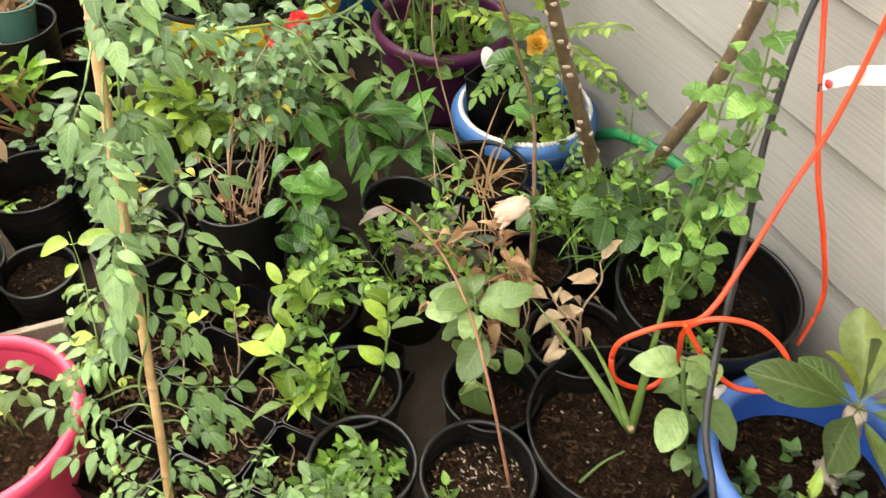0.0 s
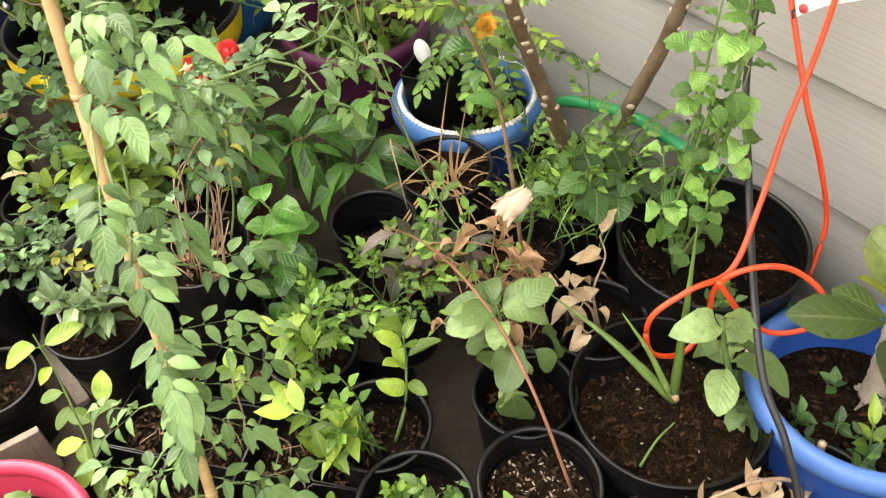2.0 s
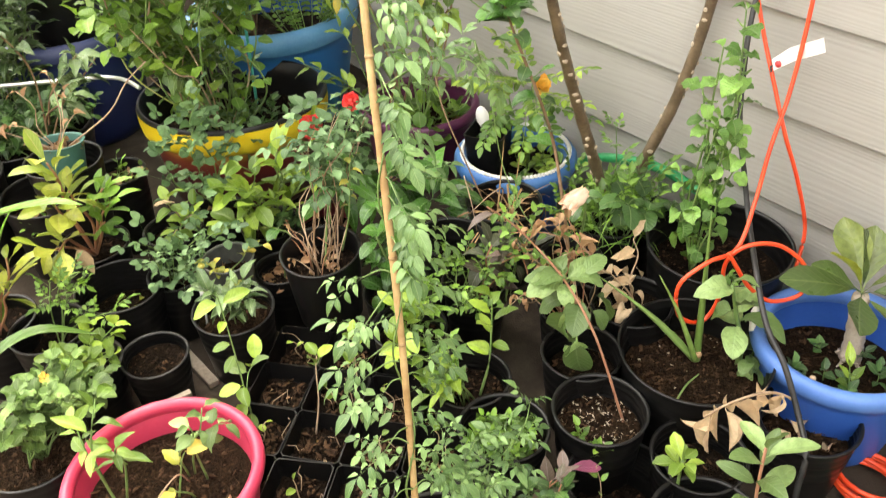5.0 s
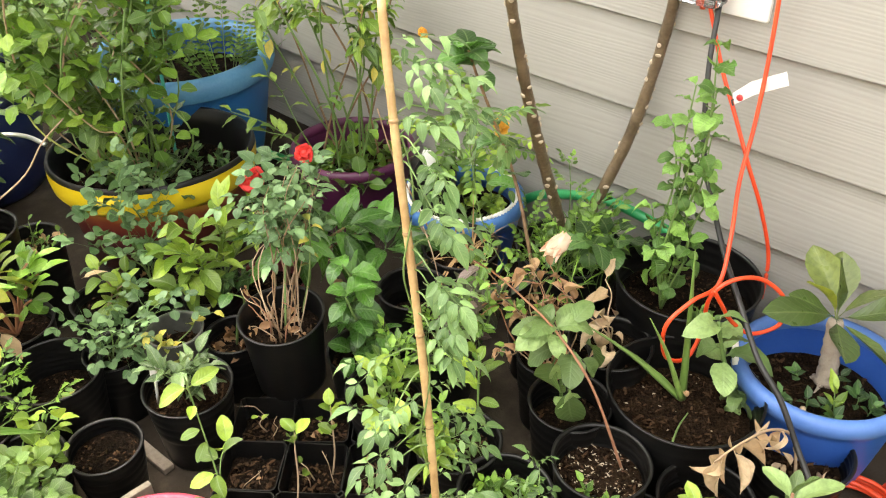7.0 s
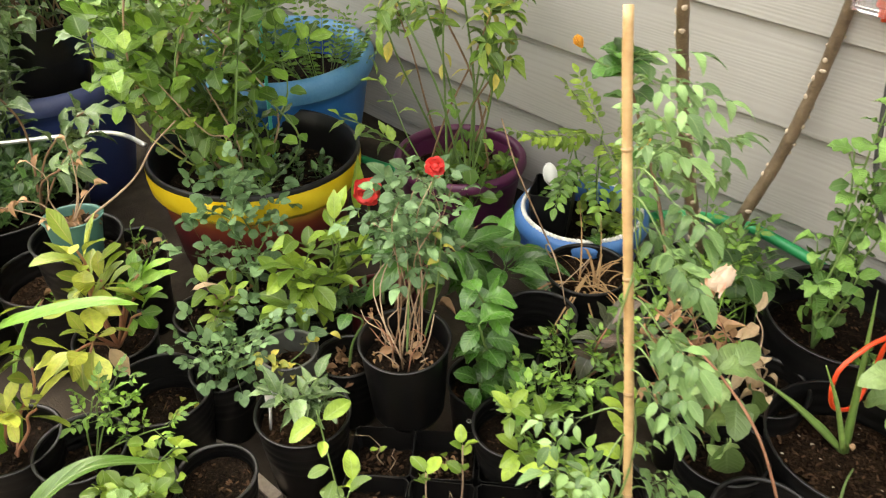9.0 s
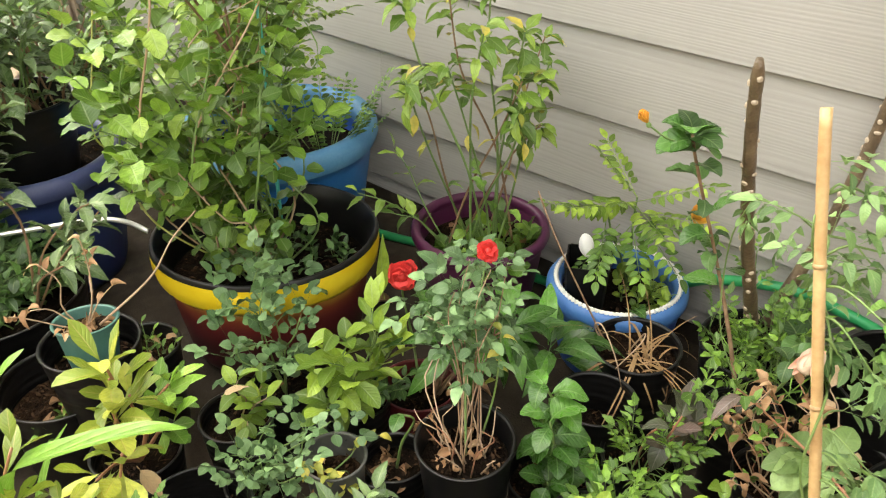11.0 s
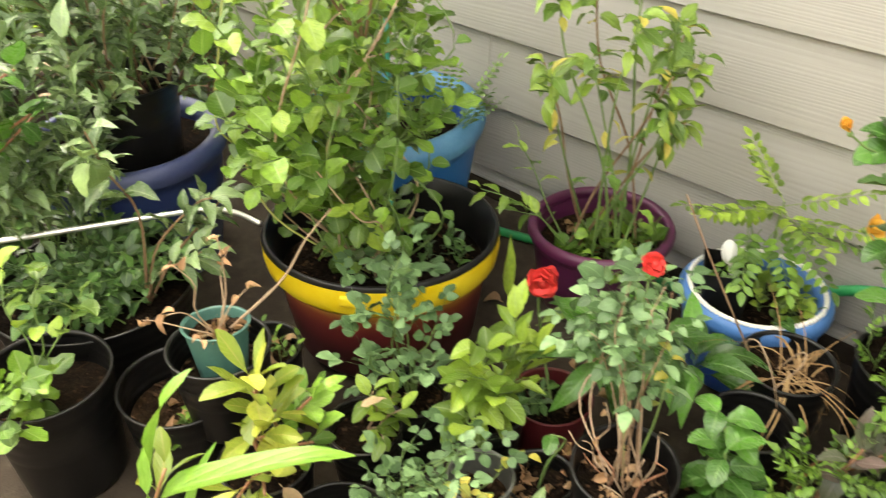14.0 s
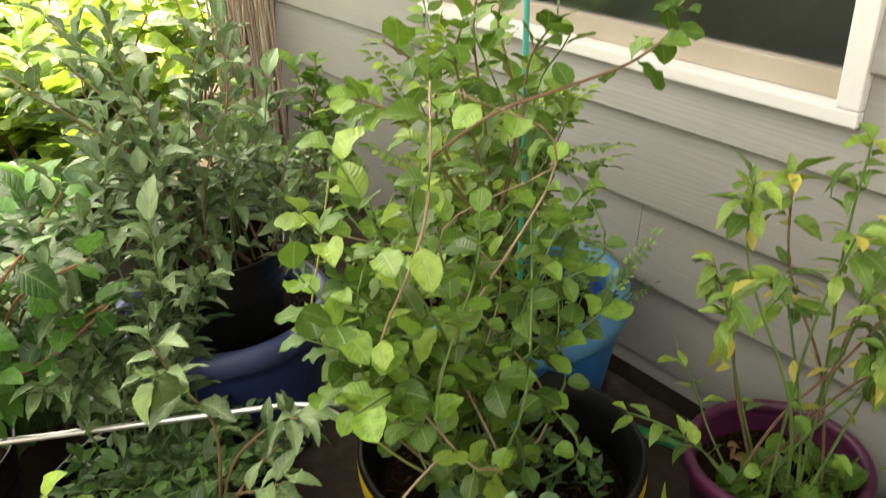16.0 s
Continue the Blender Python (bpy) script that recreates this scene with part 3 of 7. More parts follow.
    def done(self):
        for name, (V, F, U) in self.rest.items():
            tagged(part("foliage", as_bm(V, F, U), bpy.data.materials[name], self.root), kind="stuff")
        self.rest = {}
        return self.root


# ---- pots ----
def nursery_profile(R, h, taper=0.8, ribs=4, wall=0.0022, lip=0.0028, steps=True):
    """Outside up, over the lip, inside down to the soil floor."""
    out, n = [(0.0, 0.0), (R * taper - 0.006, 0.0), (R * taper, 0.006)], 44
    for i in range(1, n + 1):
        v = i / n
        r = R * (taper + (1 - taper) * v)
        if steps and v > 0.5:
            r += 0.0013 * abs(math.sin((v - 0.5) / 0.5 * ribs * math.pi)) ** 0.5
        out.append((r, h * v * 0.985))
    out += [(R + lip, h * 0.985), (R + lip + 0.001, h * 0.995), (R + lip - 0.001, h), (R - 0.001, h)]
    for i in range(n, 2, -1):
        v = i / n
        r = R * (taper + (1 - taper) * v) - wall
        if steps and v > 0.5:
            r += 0.0032 * abs(math.sin((v - 0.5) / 0.5 * ribs * 1.5 * math.pi)) ** 0.5 - 0.0015
        out.append((r, h * v * 0.975))
    out.append((0.0, h * 0.12))
    return out


def rolled_profile(R, h, taper=0.72, rim=0.02, wall=0.004):
    """Decorative tub with a wide rounded rim."""
    out = [(0.0, 0.0), (R * taper - 0.01, 0.0), (R * taper, 0.008)]
    for i in range(1, 11):
        v = i / 10
        out.append((R * (taper + (0.93 - taper) * v ** 0.8), (h - rim * 1.3) * v))
    rimp = []
    for k in range(9):
        a = math.pi * (1.25 - 1.5 * k / 8)
        rimp.append((R - rim * 0.55 - rim * 0.55 * math.cos(math.pi - a), h - rim * 0.75 + rim * 0.75 * math.sin(a)))
    rimp.reverse()
    inner = []
    for i in range(9, 1, -1):
        v = i / 10
        inner.append((R * (taper + (0.93 - taper) * v ** 0.8) - wall - rim * 0.3 * v, (h - rim) * v))
    inner.append((0.0, h * 0.15))
    return out, rimp, inner


def soil_disc(R, rough=0.006, seed=0, rings=13, seg=44, mound=0.0):
    rng = random.Random(seed)
    o = Vector((rng.uniform(0, 50), rng.uniform(0, 50), 0))
    verts, faces = [(0, 0, mound)], []
    for i in range(1, rings + 1):
        for s in range(seg):
            a = 2 * math.pi * (s + 0.5 * (i % 2)) / seg
            r = R * i / rings
            p = Vector((r * math.cos(a), r * math.sin(a), 0))
            edge = 0 if i == rings else 1
            verts.append((p.x, p.y, edge * rough * (1.7 * noise.noise(p * 38 + o) + 0.9 * noise.noise(p * 120 + o)) + mound * (1 - (i / rings) ** 2)))
    for s in range(seg):
        faces.append((0, 1 + s, 1 + (s + 1) % seg))
    for i in range(rings - 1):
        a, b = 1 + i * seg, 1 + (i + 1) * seg
        for s in range(seg):
            t2 = (s + 1) % seg
            faces.append((a + s, b + s, b + t2, a + t2))
    return as_bm(verts, faces)


def crumbs(R, n, size, seed, z=0.003):
    """Irregular slivers and bits lying on soil."""
    rng = random.Random(seed)
    verts, faces = [], []
    for _ in range(int(n * 1.6)):
        a, r = rng.uniform(0, 6.28), R * math.sqrt(rng.random()) * 0.95
        c = Vector((r * math.cos(a), r * math.sin(a), z + rng.uniform(-0.004, 0.001)))
        s = size * rng.uniform(0.25, 0.95)
        long, thin = rng.uniform(0.7, 2.1), rng.uniform(0.25, 0.6)
        if rng.random() < 0.1:
            long, s = long * 5, s * 0.45
        q = Euler((rng.uniform(-0.5, 0.5), rng.uniform(-0.5, 0.5), rng.uniform(0, 6.28))).to_matrix()
        o = len(verts)
        for v in ((long, 0.1, 0), (0.3, 0.6, 0.1), (-0.9 * long, 0.3, 0), (-0.6, -0.5, 0.05), (0.5, -0.6, 0), (0.1, 0, thin), (0, 0, -thin)):
            verts.append(tuple(c + (q @ (Vector(v) + Vector((rng.uniform(-0.2, 0.2), rng.uniform(-0.2, 0.2), 0)))) * s))
        for k in range(5):
            k2 = (k + 1) % 5
            faces += [(o + k, o + k2, o + 5), (o + k2, o + k, o + 6)]
    return as_bm(verts, faces)


def wobble(seed, amount=0.012):
    rng = random.Random(seed)
    p1, p2 = rng.uniform(0, 6), rng.uniform(0, 6)
    return lambda a, z: 1 + amount * math.sin(2 * a + p1) + amount * 0.4 * math.sin(3 * a + p2)


def nursery(name, x, y, rim, dia, label, category="potted plant", base=0.0, depth=0.03, taper=0.8, tilt=(0, 0), soil=SOIL, chips=30, perl=0, material=BLACK, group="black nursery pots", fill=True, ribs=4, steps=True, seed=None):
    seed = seed if seed is not None else int(abs(x * 977 + y * 1319) * 10)
    h, R = rim - base, dia / 2
    root = thing(name, (x, y, base), label, category, group)
    lean = pose(0, 0, 0, tilt[0], tilt[1], 0)
    pot = part("pot", lathe(nursery_profile(R - 0.005, h, taper, ribs, steps=steps), 44, wobble(seed)), material, root, at=lean)
    if fill:
        zs = h - depth
        rs = (R - 0.005) * (taper + (1 - taper) * zs / h) - 0.003
        s = part("soil", soil_disc(rs, 0.005, seed), soil, pot, at=pose(0, 0, zs))
        if chips:
            tagged(part("mulch", crumbs(rs, chips, 0.005, seed + 1), CHIP, pot, at=pose(0, 0, zs + 0.003), smooth=False), kind="stuff")
        if perl:
            tagged(part("perlite", crumbs(rs, perl, 0.0028, seed + 2), PERLITE, pot, at=pose(0, 0, zs + 0.003), smooth=False), kind="stuff")
    root["soil_z"] = rim - depth
    return root


def tub(name, x, y, rim, dia, label, body, rim_mat, category="potted plant", depth=0.05, rim_w=0.022, taper=0.72, base=0.0, inner=None, soil=SOIL, chips=60, group="coloured plastic tubs"):
    seed = int(abs(x * 977 + y * 1319) * 10)
    h, R = rim - base, dia / 2
    root = thing(name, (x, y, base), label, category, group)
    a, b, c = rolled_profile(R, h, taper, rim_w)
    w = wobble(seed, 0.006)
    pot = part("pot", lathe(a + b[:1], 56, w), body, root)
    part("rim", lathe(b, 56, w), rim_mat, pot)
    part("liner", lathe(b[-1:] + c, 56, w), inner or body, pot)
    zs = h - depth
    rs = R * (taper + (0.93 - taper) * (zs / h) ** 0.8) - 0.006
    part("soil", soil_disc(rs, 0.008, seed, 9, 36), soil, pot, at=pose(0, 0, zs))
    if chips:
        tagged(part("mulch", crumbs(rs, chips, 0.006, seed + 1), CHIP, pot, at=pose(0, 0, zs + 0.003), smooth=False), kind="stuff")
    root["soil_z"] = rim - depth
    return root

# ---- setting ----
WALL_X, ROW, ROW0 = 0.873, 0.1806, 0.088      # face of the siding, board exposure, lower edge of the second board
WIN_Y0, WIN_Y1, WIN_Z0, WIN_Z1 = 1.556, 2.72, 0.722, 1.85


def ground_sheet():
    xs = [-60, -20, -6, -3, -1.5, -0.8, 0, 0.45, 0.9, 2, 6, 20, 60]
    ys = [-60, -20, -6, -2, -0.5, 0.3, 1, 1.7, 2.4, 3.2, 6, 20, 60]
    verts = [(x, y, 0.004 * noise.noise(Vector((x, y, 0)) * 2.0) if abs(x) < 3 and abs(y) < 4 else 0.0) for y in ys for x in xs]
    n = len(xs)
    faces = [(j * n + i, j * n + i + 1, (j + 1) * n + i + 1, (j + 1) * n + i) for j in range(len(ys) - 1) for i in range(n - 1)]
    return as_bm(verts, faces)


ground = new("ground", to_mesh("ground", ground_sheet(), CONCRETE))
tagged(ground, "stained grey-brown concrete patio slab under the pots", "ground", kind="structure")

# house wall: backing with an opening for the window, foundation, lapped boards
wall = thing("wall_east", (WALL_X, 0, 0), "greige fibre-cement lap siding wall with embossed wood grain", "wall", kind="structure")
Y0, Y1, TOP = -4.0, 4.0, 2.6
for y0, y1, z0, z1 in ((Y0, WIN_Y0, 0, TOP), (WIN_Y1, Y1, 0, TOP), (WIN_Y0, WIN_Y1, 0, WIN_Z0), (WIN_Y0, WIN_Y1, WIN_Z1, TOP)):
    part("wall_backing", box(0.12, y1 - y0, z1 - z0, (0.075, (y0 + y1) / 2, (z0 + z1) / 2)), SIDING, wall, smooth=False)
part("foundation", box(0.03, Y1 - Y0, 0.05, (0.008, (Y0 + Y1) / 2, 0.025), 0.004), CONCRETE, wall, "bare concrete footing below the boards", smooth=False)


def lap_board(length, height):
    """Lapped board: lower edge stands proud, upper edge tucks under the next."""
    t = 0.009
    sec = [(-0.006, 0.0), (-0.0085, 0.003), (0.009, height), (0.013, height), (0.013, 0.0)]
    verts = [(x, y, z) for y in (0, length) for x, z in sec]
    k = len(sec)
    faces = [(i, (i + 1) % k, k + (i + 1) % k, k + i) for i in range(k)] + [tuple(range(k))[::-1], tuple(range(k, 2 * k))]
    return as_bm(verts, faces)


board_meshes = {}


def lay_board(y0, y1, z, height):
    key = (round(y1 - y0, 3), round(height, 3))
    if key not in board_meshes:
        board_meshes[key] = to_mesh("board", lap_board(y1 - y0, height), SIDING, False)
    part("board", board_meshes[key], None, wall, at=pose(0, y0, z))


# added eave, out of view, sized to set where the sun's shadow edge falls
roof = new("roof_eave", to_mesh("roof_eave", merge(box(2.02, Y1 - Y0 + 0.2, 0.03, (1.34, (Y0 + Y1) / 2, 2.615)), box(0.03, Y1 - Y0 + 0.2, 0.16, (0.315, (Y0 + Y1) / 2, 2.64))), TRIM, False))
tagged(roof, "boarded eave and fascia above the wall", "eave", kind="structure")
end_wall = new("wall_north", to_mesh("wall_north", box(1.6, 0.1, 2.59, (1.68, Y1 - 0.055, 1.295)), SIDING, False))
tagged(end_wall, "greige end wall of the house", "wall", kind="structure")
# added walls out of view: they cut the low sky so gaps stay dark
for name, size, at, words in (("wall_west", (0.08, 12.0, 1.9), (-2.6, 0.0, 0.95), "plain brown board fence across the side yard"), ("wall_south", (3.5, 0.08, 1.9), (-0.85, -3.2, 0.95), "plain brown board fence closing the side yard")):
    fence = new(name, to_mesh(name, box(*size, at), SKY_BLOCK, False))
    tagged(fence, words, "fence", kind="structure")
rng = random.Random(5)
for k in range(-1, 14):
    z, hgt = ROW0 + ROW * k, ROW + 0.02
    if k == -1:
        z, hgt = 0.05, ROW0 - 0.05 + 0.02
    cut = 1.974 if k == 1 else rng.uniform(-0.6, -0.1) if k % 2 else rng.uniform(2.3, 2.9)
    spans = [(Y0, cut - 0.001), (cut + 0.001, Y1)]
    inside = z + hgt > WIN_Z0 - 0.004 and z < WIN_Z1
    for a, b in spans:
        if not inside:
            lay_board(a, b, z, hgt)
        else:
            if z < WIN_Z0 - 0.02:
                lay_board(max(a, WIN_Y0), min(b, WIN_Y1), z, WIN_Z0 - z - 0.003) if min(b, WIN_Y1) - max(a, WIN_Y0) > 0.05 else None
            for p, q in ((a, min(b, WIN_Y0)), (max(a, WIN_Y1), b)):
                if q - p > 0.02:
                    lay_board(p, q, z, hgt)

# window with white trim, tan sash and dark room behind
win = thing("window_1", (WALL_X, 0, 0), "white-trimmed window with a tan sash and dark glass", "window", kind="structure")
fw, fb = 0.040, 0.027
for y0, y1, z0, z1 in ((WIN_Y0, WIN_Y1, WIN_Z0, WIN_Z0 + fb), (WIN_Y0, WIN_Y1, WIN_Z1 - fw, WIN_Z1),
                       (WIN_Y0, WIN_Y0 + fw, WIN_Z0 + fb, WIN_Z1 - fw), (WIN_Y1 - fw, WIN_Y1, WIN_Z0 + fb, WIN_Z1 - fw)):
    part("window_frame", box(0.075, y1 - y0 - 0.001, z1 - z0 - 0.001, (0.022, (y0 + y1) / 2, (z0 + z1) / 2), 0.003), TRIM, win, "white painted window trim", smooth=False)
sw = 0.046
a0, a1, b0, b1 = WIN_Y0 + fw, WIN_Y1 - fw, WIN_Z0 + fb, WIN_Z1 - fw
for y0, y1, z0, z1 in ((a0, a1, b0, b0 + sw), (a0, a1, b1 - sw, b1), (a0, a0 + 0.012, b0 + sw, b1 - sw), (a1 - 0.012, a1, b0 + sw, b1 - sw)):
    part("sash", box(0.03, y1 - y0 - 0.001, z1 - z0 - 0.001, (0.04, (y0 + y1) / 2, (z0 + z1) / 2), 0.002), SASH, win, "tan vinyl sash", smooth=False)
pane = part("pane", box(0.005, a1 - a0 - 0.026, b1 - b0 - 2 * sw, (0.045, (a0 + a1) / 2, (b0 + b1) / 2)), GLASS, win, smooth=False)
pane.visible_shadow = False
room = new("wall_room", to_mesh("wall_room", merge(box(0.03, 2.4, 2.6, (2.6, 1.95, 1.35)), box(1.58, 0.03, 2.6, (1.82, 0.75, 1.35)), box(1.58, 0.03, 2.6, (1.82, 3.15, 1.35)), box(1.58, 2.4, 0.03, (1.82, 1.95, 0.03)), box(1.58, 2.4, 0.03, (1.82, 1.95, 2.66))), INSIDE, False))
tagged(room, "unlit room walls behind the window", "wall", kind="structure")

# outlet box with its cover and the cords
outlet = thing("outlet_box", (WALL_X, 0.655, 0.75), "outdoor outlet with white plate and clear flip cover on the wall", "outlet")
part("plate", box(0.012, 0.10, 0.135, (-0.008, 0, 0), 0.004), TRIM, outlet, "white cover plate", smooth=False)
part("cover", box(0.055, 0.085, 0.12, (-0.042, 0.062, 0.012), 0.012), CLEAR, outlet, "clear plastic bubble cover", smooth=False)
part("plug", merge(box(0.03, 0.028, 0.036, (-0.034, 0.03, -0.02), 0.006), tube([(-0.036, 0.03, -0.036), (-0.036, 0.03, -0.06)], [0.008, 0.005], 10)), BLACK_CORD, outlet, "black plug")
part("plug", merge(box(0.028, 0.026, 0.034, (-0.034, 0.058, -0.02), 0.006), tube([(-0.036, 0.058, -0.036), (-0.036, 0.058, -0.06)], [0.008, 0.005], 10)), ORANGE_CORD, outlet, "orange plug")


def cord(name, points, r, material, label, n=70, loop=0.0):
    root = thing(name, points[0], label, "cord")
    o = Vector(points[0])
    line = [p - o for p in spline(points, n)]
    cut = int(n * loop) if loop else n
    part("cable", tube(line[:cut + 1], r, 9), material, root)
    if loop:
        part("loop", tube(line[cut:], r, 9), material, root, "knotted loop of the cord")
    return root


orange = cord("extension_cord", [(0.835, 0.700, 0.70), (0.83, 0.655, 0.60), (0.81, 0.605, 0.53), (0.80, 0.56, 0.455), (0.815, 0.525, 0.37), (0.832, 0.497, 0.27), (0.80, 0.48, 0.20)], 0.0037, ORANGE_CORD, "orange extension cord hanging from the outlet")
tag_o = Vector((0.811, 0.612, 0.552)) - orange.location
part("label_flag", as_bm([(0, 0, 0), (0.004, -0.03, 0.026), (-0.004, -0.085, 0.062), (-0.006, -0.077, 0.085), (0.002, -0.02, 0.048), (0.001, 0.008, 0.018)], [(0, 1, 4, 5), (1, 2, 3, 4)]), PAPER, orange, "white paper safety tag", at=Matrix.Translation(tag_o), smooth=False)
part("tie", tube([(-0.006, 0, 0.0), (-0.002, 0.006, 0.006), (0.006, 0.002, 0.008)], 0.0018, 6), BLACK_CORD, orange, "black tag tie", at=Matrix.Translation(tag_o))
part("print_dot", lathe([(0, 0), (0.006, 0.0), (0.006, 0.0012), (0, 0.0012)], 14), RED_INK, orange, "red printed mark", at=Matrix.Translation(tag_o + Vector((-0.003, -0.008, 0.016))) @ pose(0, 0, 0, 0, -90, 0))
cord("extension_cord", [(0.845, 0.60, 1.0), (0.838, 0.59, 0.80), (0.82, 0.575, 0.66), (0.785, 0.56, 0.54), (0.735, 0.545, 0.46), (0.66, 0.51, 0.40), (0.60, 0.49, 0.345), (0.545, 0.505, 0.335), (0.50, 0.522, 0.30), (0.505, 0.515, 0.235), (0.555, 0.50, 0.205),
                        (0.585, 0.495, 0.25), (0.575, 0.49, 0.33), (0.60, 0.47, 0.362), (0.645, 0.44, 0.355), (0.675, 0.405, 0.315), (0.672, 0.40, 0.265), (0.635, 0.43, 0.25), (0.60, 0.455, 0.285), (0.575, 0.47, 0.33), (0.56, 0.48, 0.36)], 0.0037, ORANGE_CORD,
     "orange extension cord looped and knotted above the pots", 160, 0.42)
cord("power_cord", [(0.838, 0.684, 0.70), (0.80, 0.665, 0.60), (0.765, 0.63, 0.47), (0.715, 0.57, 0.40), (0.662, 0.515, 0.36), (0.581, 0.436, 0.33), (0.535, 0.377, 0.29), (0.516, 0.325, 0.255), (0.502, 0.278, 0.195), (0.468, 0.235, 0.165), (0.452, 0.225, 0.10), (0.455, 0.215, 0.012)], 0.0048, BLACK_CORD,
     "black power cord running down from the outlet over the pots", 90)


def coil(at, R, turns, r, material, label, seed):
    root = thing("extension_cord", at, label, "cord")
    g, pts = random.Random(seed), []
    for k in range(turns * 22):
        a = 2 * math.pi * k / 22
        q = R * (1 + 0.09 * math.sin(a * 0.37 + seed) + 0.04 * math.sin(a * 1.7))
        pts.append((q * math.cos(a) * 0.8 + 0.012 * math.sin(a * 0.21), q * math.sin(a), r + 0.0045 * k / 22 + 0.003 * (1 + math.sin(a * 0.53))))
    part("cable", tube(pts, r, 8), material, root)
    return root


coil((0.625, 0.182, 0), 0.06, 6, 0.0045, ORANGE_CORD, "coiled orange extension cord lying on the concrete", 3)


def hose(points, r, label):
    root = thing("garden_hose", points[0], label, "hose")
    o = Vector(points[0])
    part("hose_body", tube([p - o for p in spline(points, 120)], r, 10), HOSE, root)


hose([(0.70, 2.05, 0.012), (0.735, 1.86, 0.012), (0.775, 1.72, 0.012), (0.80, 1.60, 0.012), (0.835, 1.42, 0.012), (0.848, 1.30, 0.012), (0.85, 1.18, 0.03), (0.852, 1.11, 0.11), (0.85, 1.051, 0.165), (0.85, 0.985, 0.199), (0.85, 0.875, 0.23), (0.85, 0.79, 0.232), (0.855, 0.66, 0.20), (0.855, 0.56, 0.10), (0.85, 0.48, 0.015)], 0.011, "green garden hose running along the wall behind the pots")
hose([(0.76, 0.12, 0.012), (0.65, 0.108, 0.012), (0.56, 0.10, 0.012), (0.45, 0.07, 0.012), (0.34, 0.02, 0.012)], 0.011, "green garden hose lying on the concrete in front of the pots")

# ---- leaf stock ----
L_ROSE = kinds("rose", LEAF_ROSE, lambda r: pinnate(0.05 * r.uniform(0.9, 1.1), 2, 0.027, 0.021, "oval", 60, 0.3, 0.4, 1.1))
L_ROSE2 = kinds("rose2", LEAF_ROSE, lambda r: pinnate(0.05 * r.uniform(0.8, 1.15), 2, 0.034 * r.uniform(0.9, 1.1), 0.024, "ovate", 62, 0.25, 0.8, 1.2))
L_GLAUC = kinds("glauc", LEAF_ROSE, lambda r: pinnate(0.046 * r.uniform(0.85, 1.15), 2, 0.022, 0.0165, "oval", 70, 0.2, 0.4, 1.1))
L_JAS = kinds("jasmine", LEAF_JAS, lambda r: pinnate(0.040 * r.uniform(0.85, 1.15), 3, 0.0235 * r.uniform(0.9, 1.1), 0.0095, "acute", 56, 0.12, 0.9, 1.4))
L_HIB = simple("hibiscus", LEAF_GLOSS, 0.072, 0.050, "oval", 0.25, 0.9, 0.05, 14, serr=0.05)
L_HIBD = simple("hibiscus_dark", LEAF_DARK, 0.058, 0.040, "oval", 0.25, 0.8, 0.05, 12, serr=0.05)
L_MINT = simple("mint", LEAF_MINT, 0.047, 0.035, "oval", 0.35, 1.1, 0.10, 14, serr=0.05)
L_LIME = simple("lime", LEAF_LIME, 0.055, 0.03, "oval", 0.3, 0.5, 0.03)
L_LIMES = simple("lime_small", LEAF_LIME, 0.03, 0.019, "oval", 0.3, 0.4, 0.03)
L_LIMEL = simple("lime_lance", LEAF_LIME, 0.05, 0.02, "lance", 0.3, 0.5, 0.03)
L_BROAD = simple("broad", LEAF_PALE, 0.08, 0.048, "oval", 0.38, 1.25, 0.09, 10)
L_MANGO = simple("mango", LEAF_GLOSS, 0.15, 0.044, "lance", 0.3, 0.9, 0.02, 9)
L_MANGOL = simple("mango_light", LEAF_LIME, 0.14, 0.042, "lance", 0.3, 0.5, 0.02, 9)
L_WAX = simple("waxy", LEAF_WAX, 0.135, 0.05, "obovate", 0.25, 0.35, 0.01, 9)
L_GOLD = simple("gold", LEAF_GOLD, 0.10, 0.036, "obovate", 0.35, 0.4, 0.02, 8)
L_GOLDG = simple("gold_green", LEAF_MID, 0.095, 0.036, "obovate", 0.35, 0.5, 0.02, 7)
L_DRY = simple("dry", LEAF_DRY, 0.05, 0.022, "ovate", 1.1, 2.6, 0.10, 12)
L_DRYB = simple("dry_big", LEAF_HUSK, 0.095, 0.036, "lance", 0.9, 2.1, 0.07, 10)
L_HUSK = simple("husk", LEAF_HUSK, 0.082, 0.024, "acute", 1.2, 2.3, 0.05, 16)
L_YEL = simple("yellow", LEAF_YEL, 0.04, 0.024, "ovate", 0.3, 0.7, 0.04)
L_SAGE = simple("sage", LEAF_SAGE, 0.070, 0.029, "acute", 0.55, 0.7, 0.10, 11, serr=0.10)
L_SMALL = simple("small", LEAF_MID, 0.022, 0.013, "ovate", 0.3, 0.4, 0.03, 4)
L_SMALLD = simple("small_dark", LEAF_DARK, 0.026, 0.016, "ovate", 0.3, 0.4, 0.03, 4)
L_VINE = simple("vine", LEAF_CLIMB, 0.046, 0.033, "oval", 0.3, 0.8, 0.06, 10, serr=0.03)
L_VINEL = simple("vine_lime", LEAF_BALSAM, 0.05, 0.035, "oval", 0.35, 0.7, 0.07, 10, serr=0.03)
L_PURP = simple("purple", LEAF_STRIPE, 0.075, 0.028, "lance", 0.35, 0.9, 0.05, 7)
L_FERN = kinds("fern", LEAF_MID, lambda r: pinnate(0.15, 11, 0.02, 0.009, "lance", 80, 0.5, 0.3, 0.8))
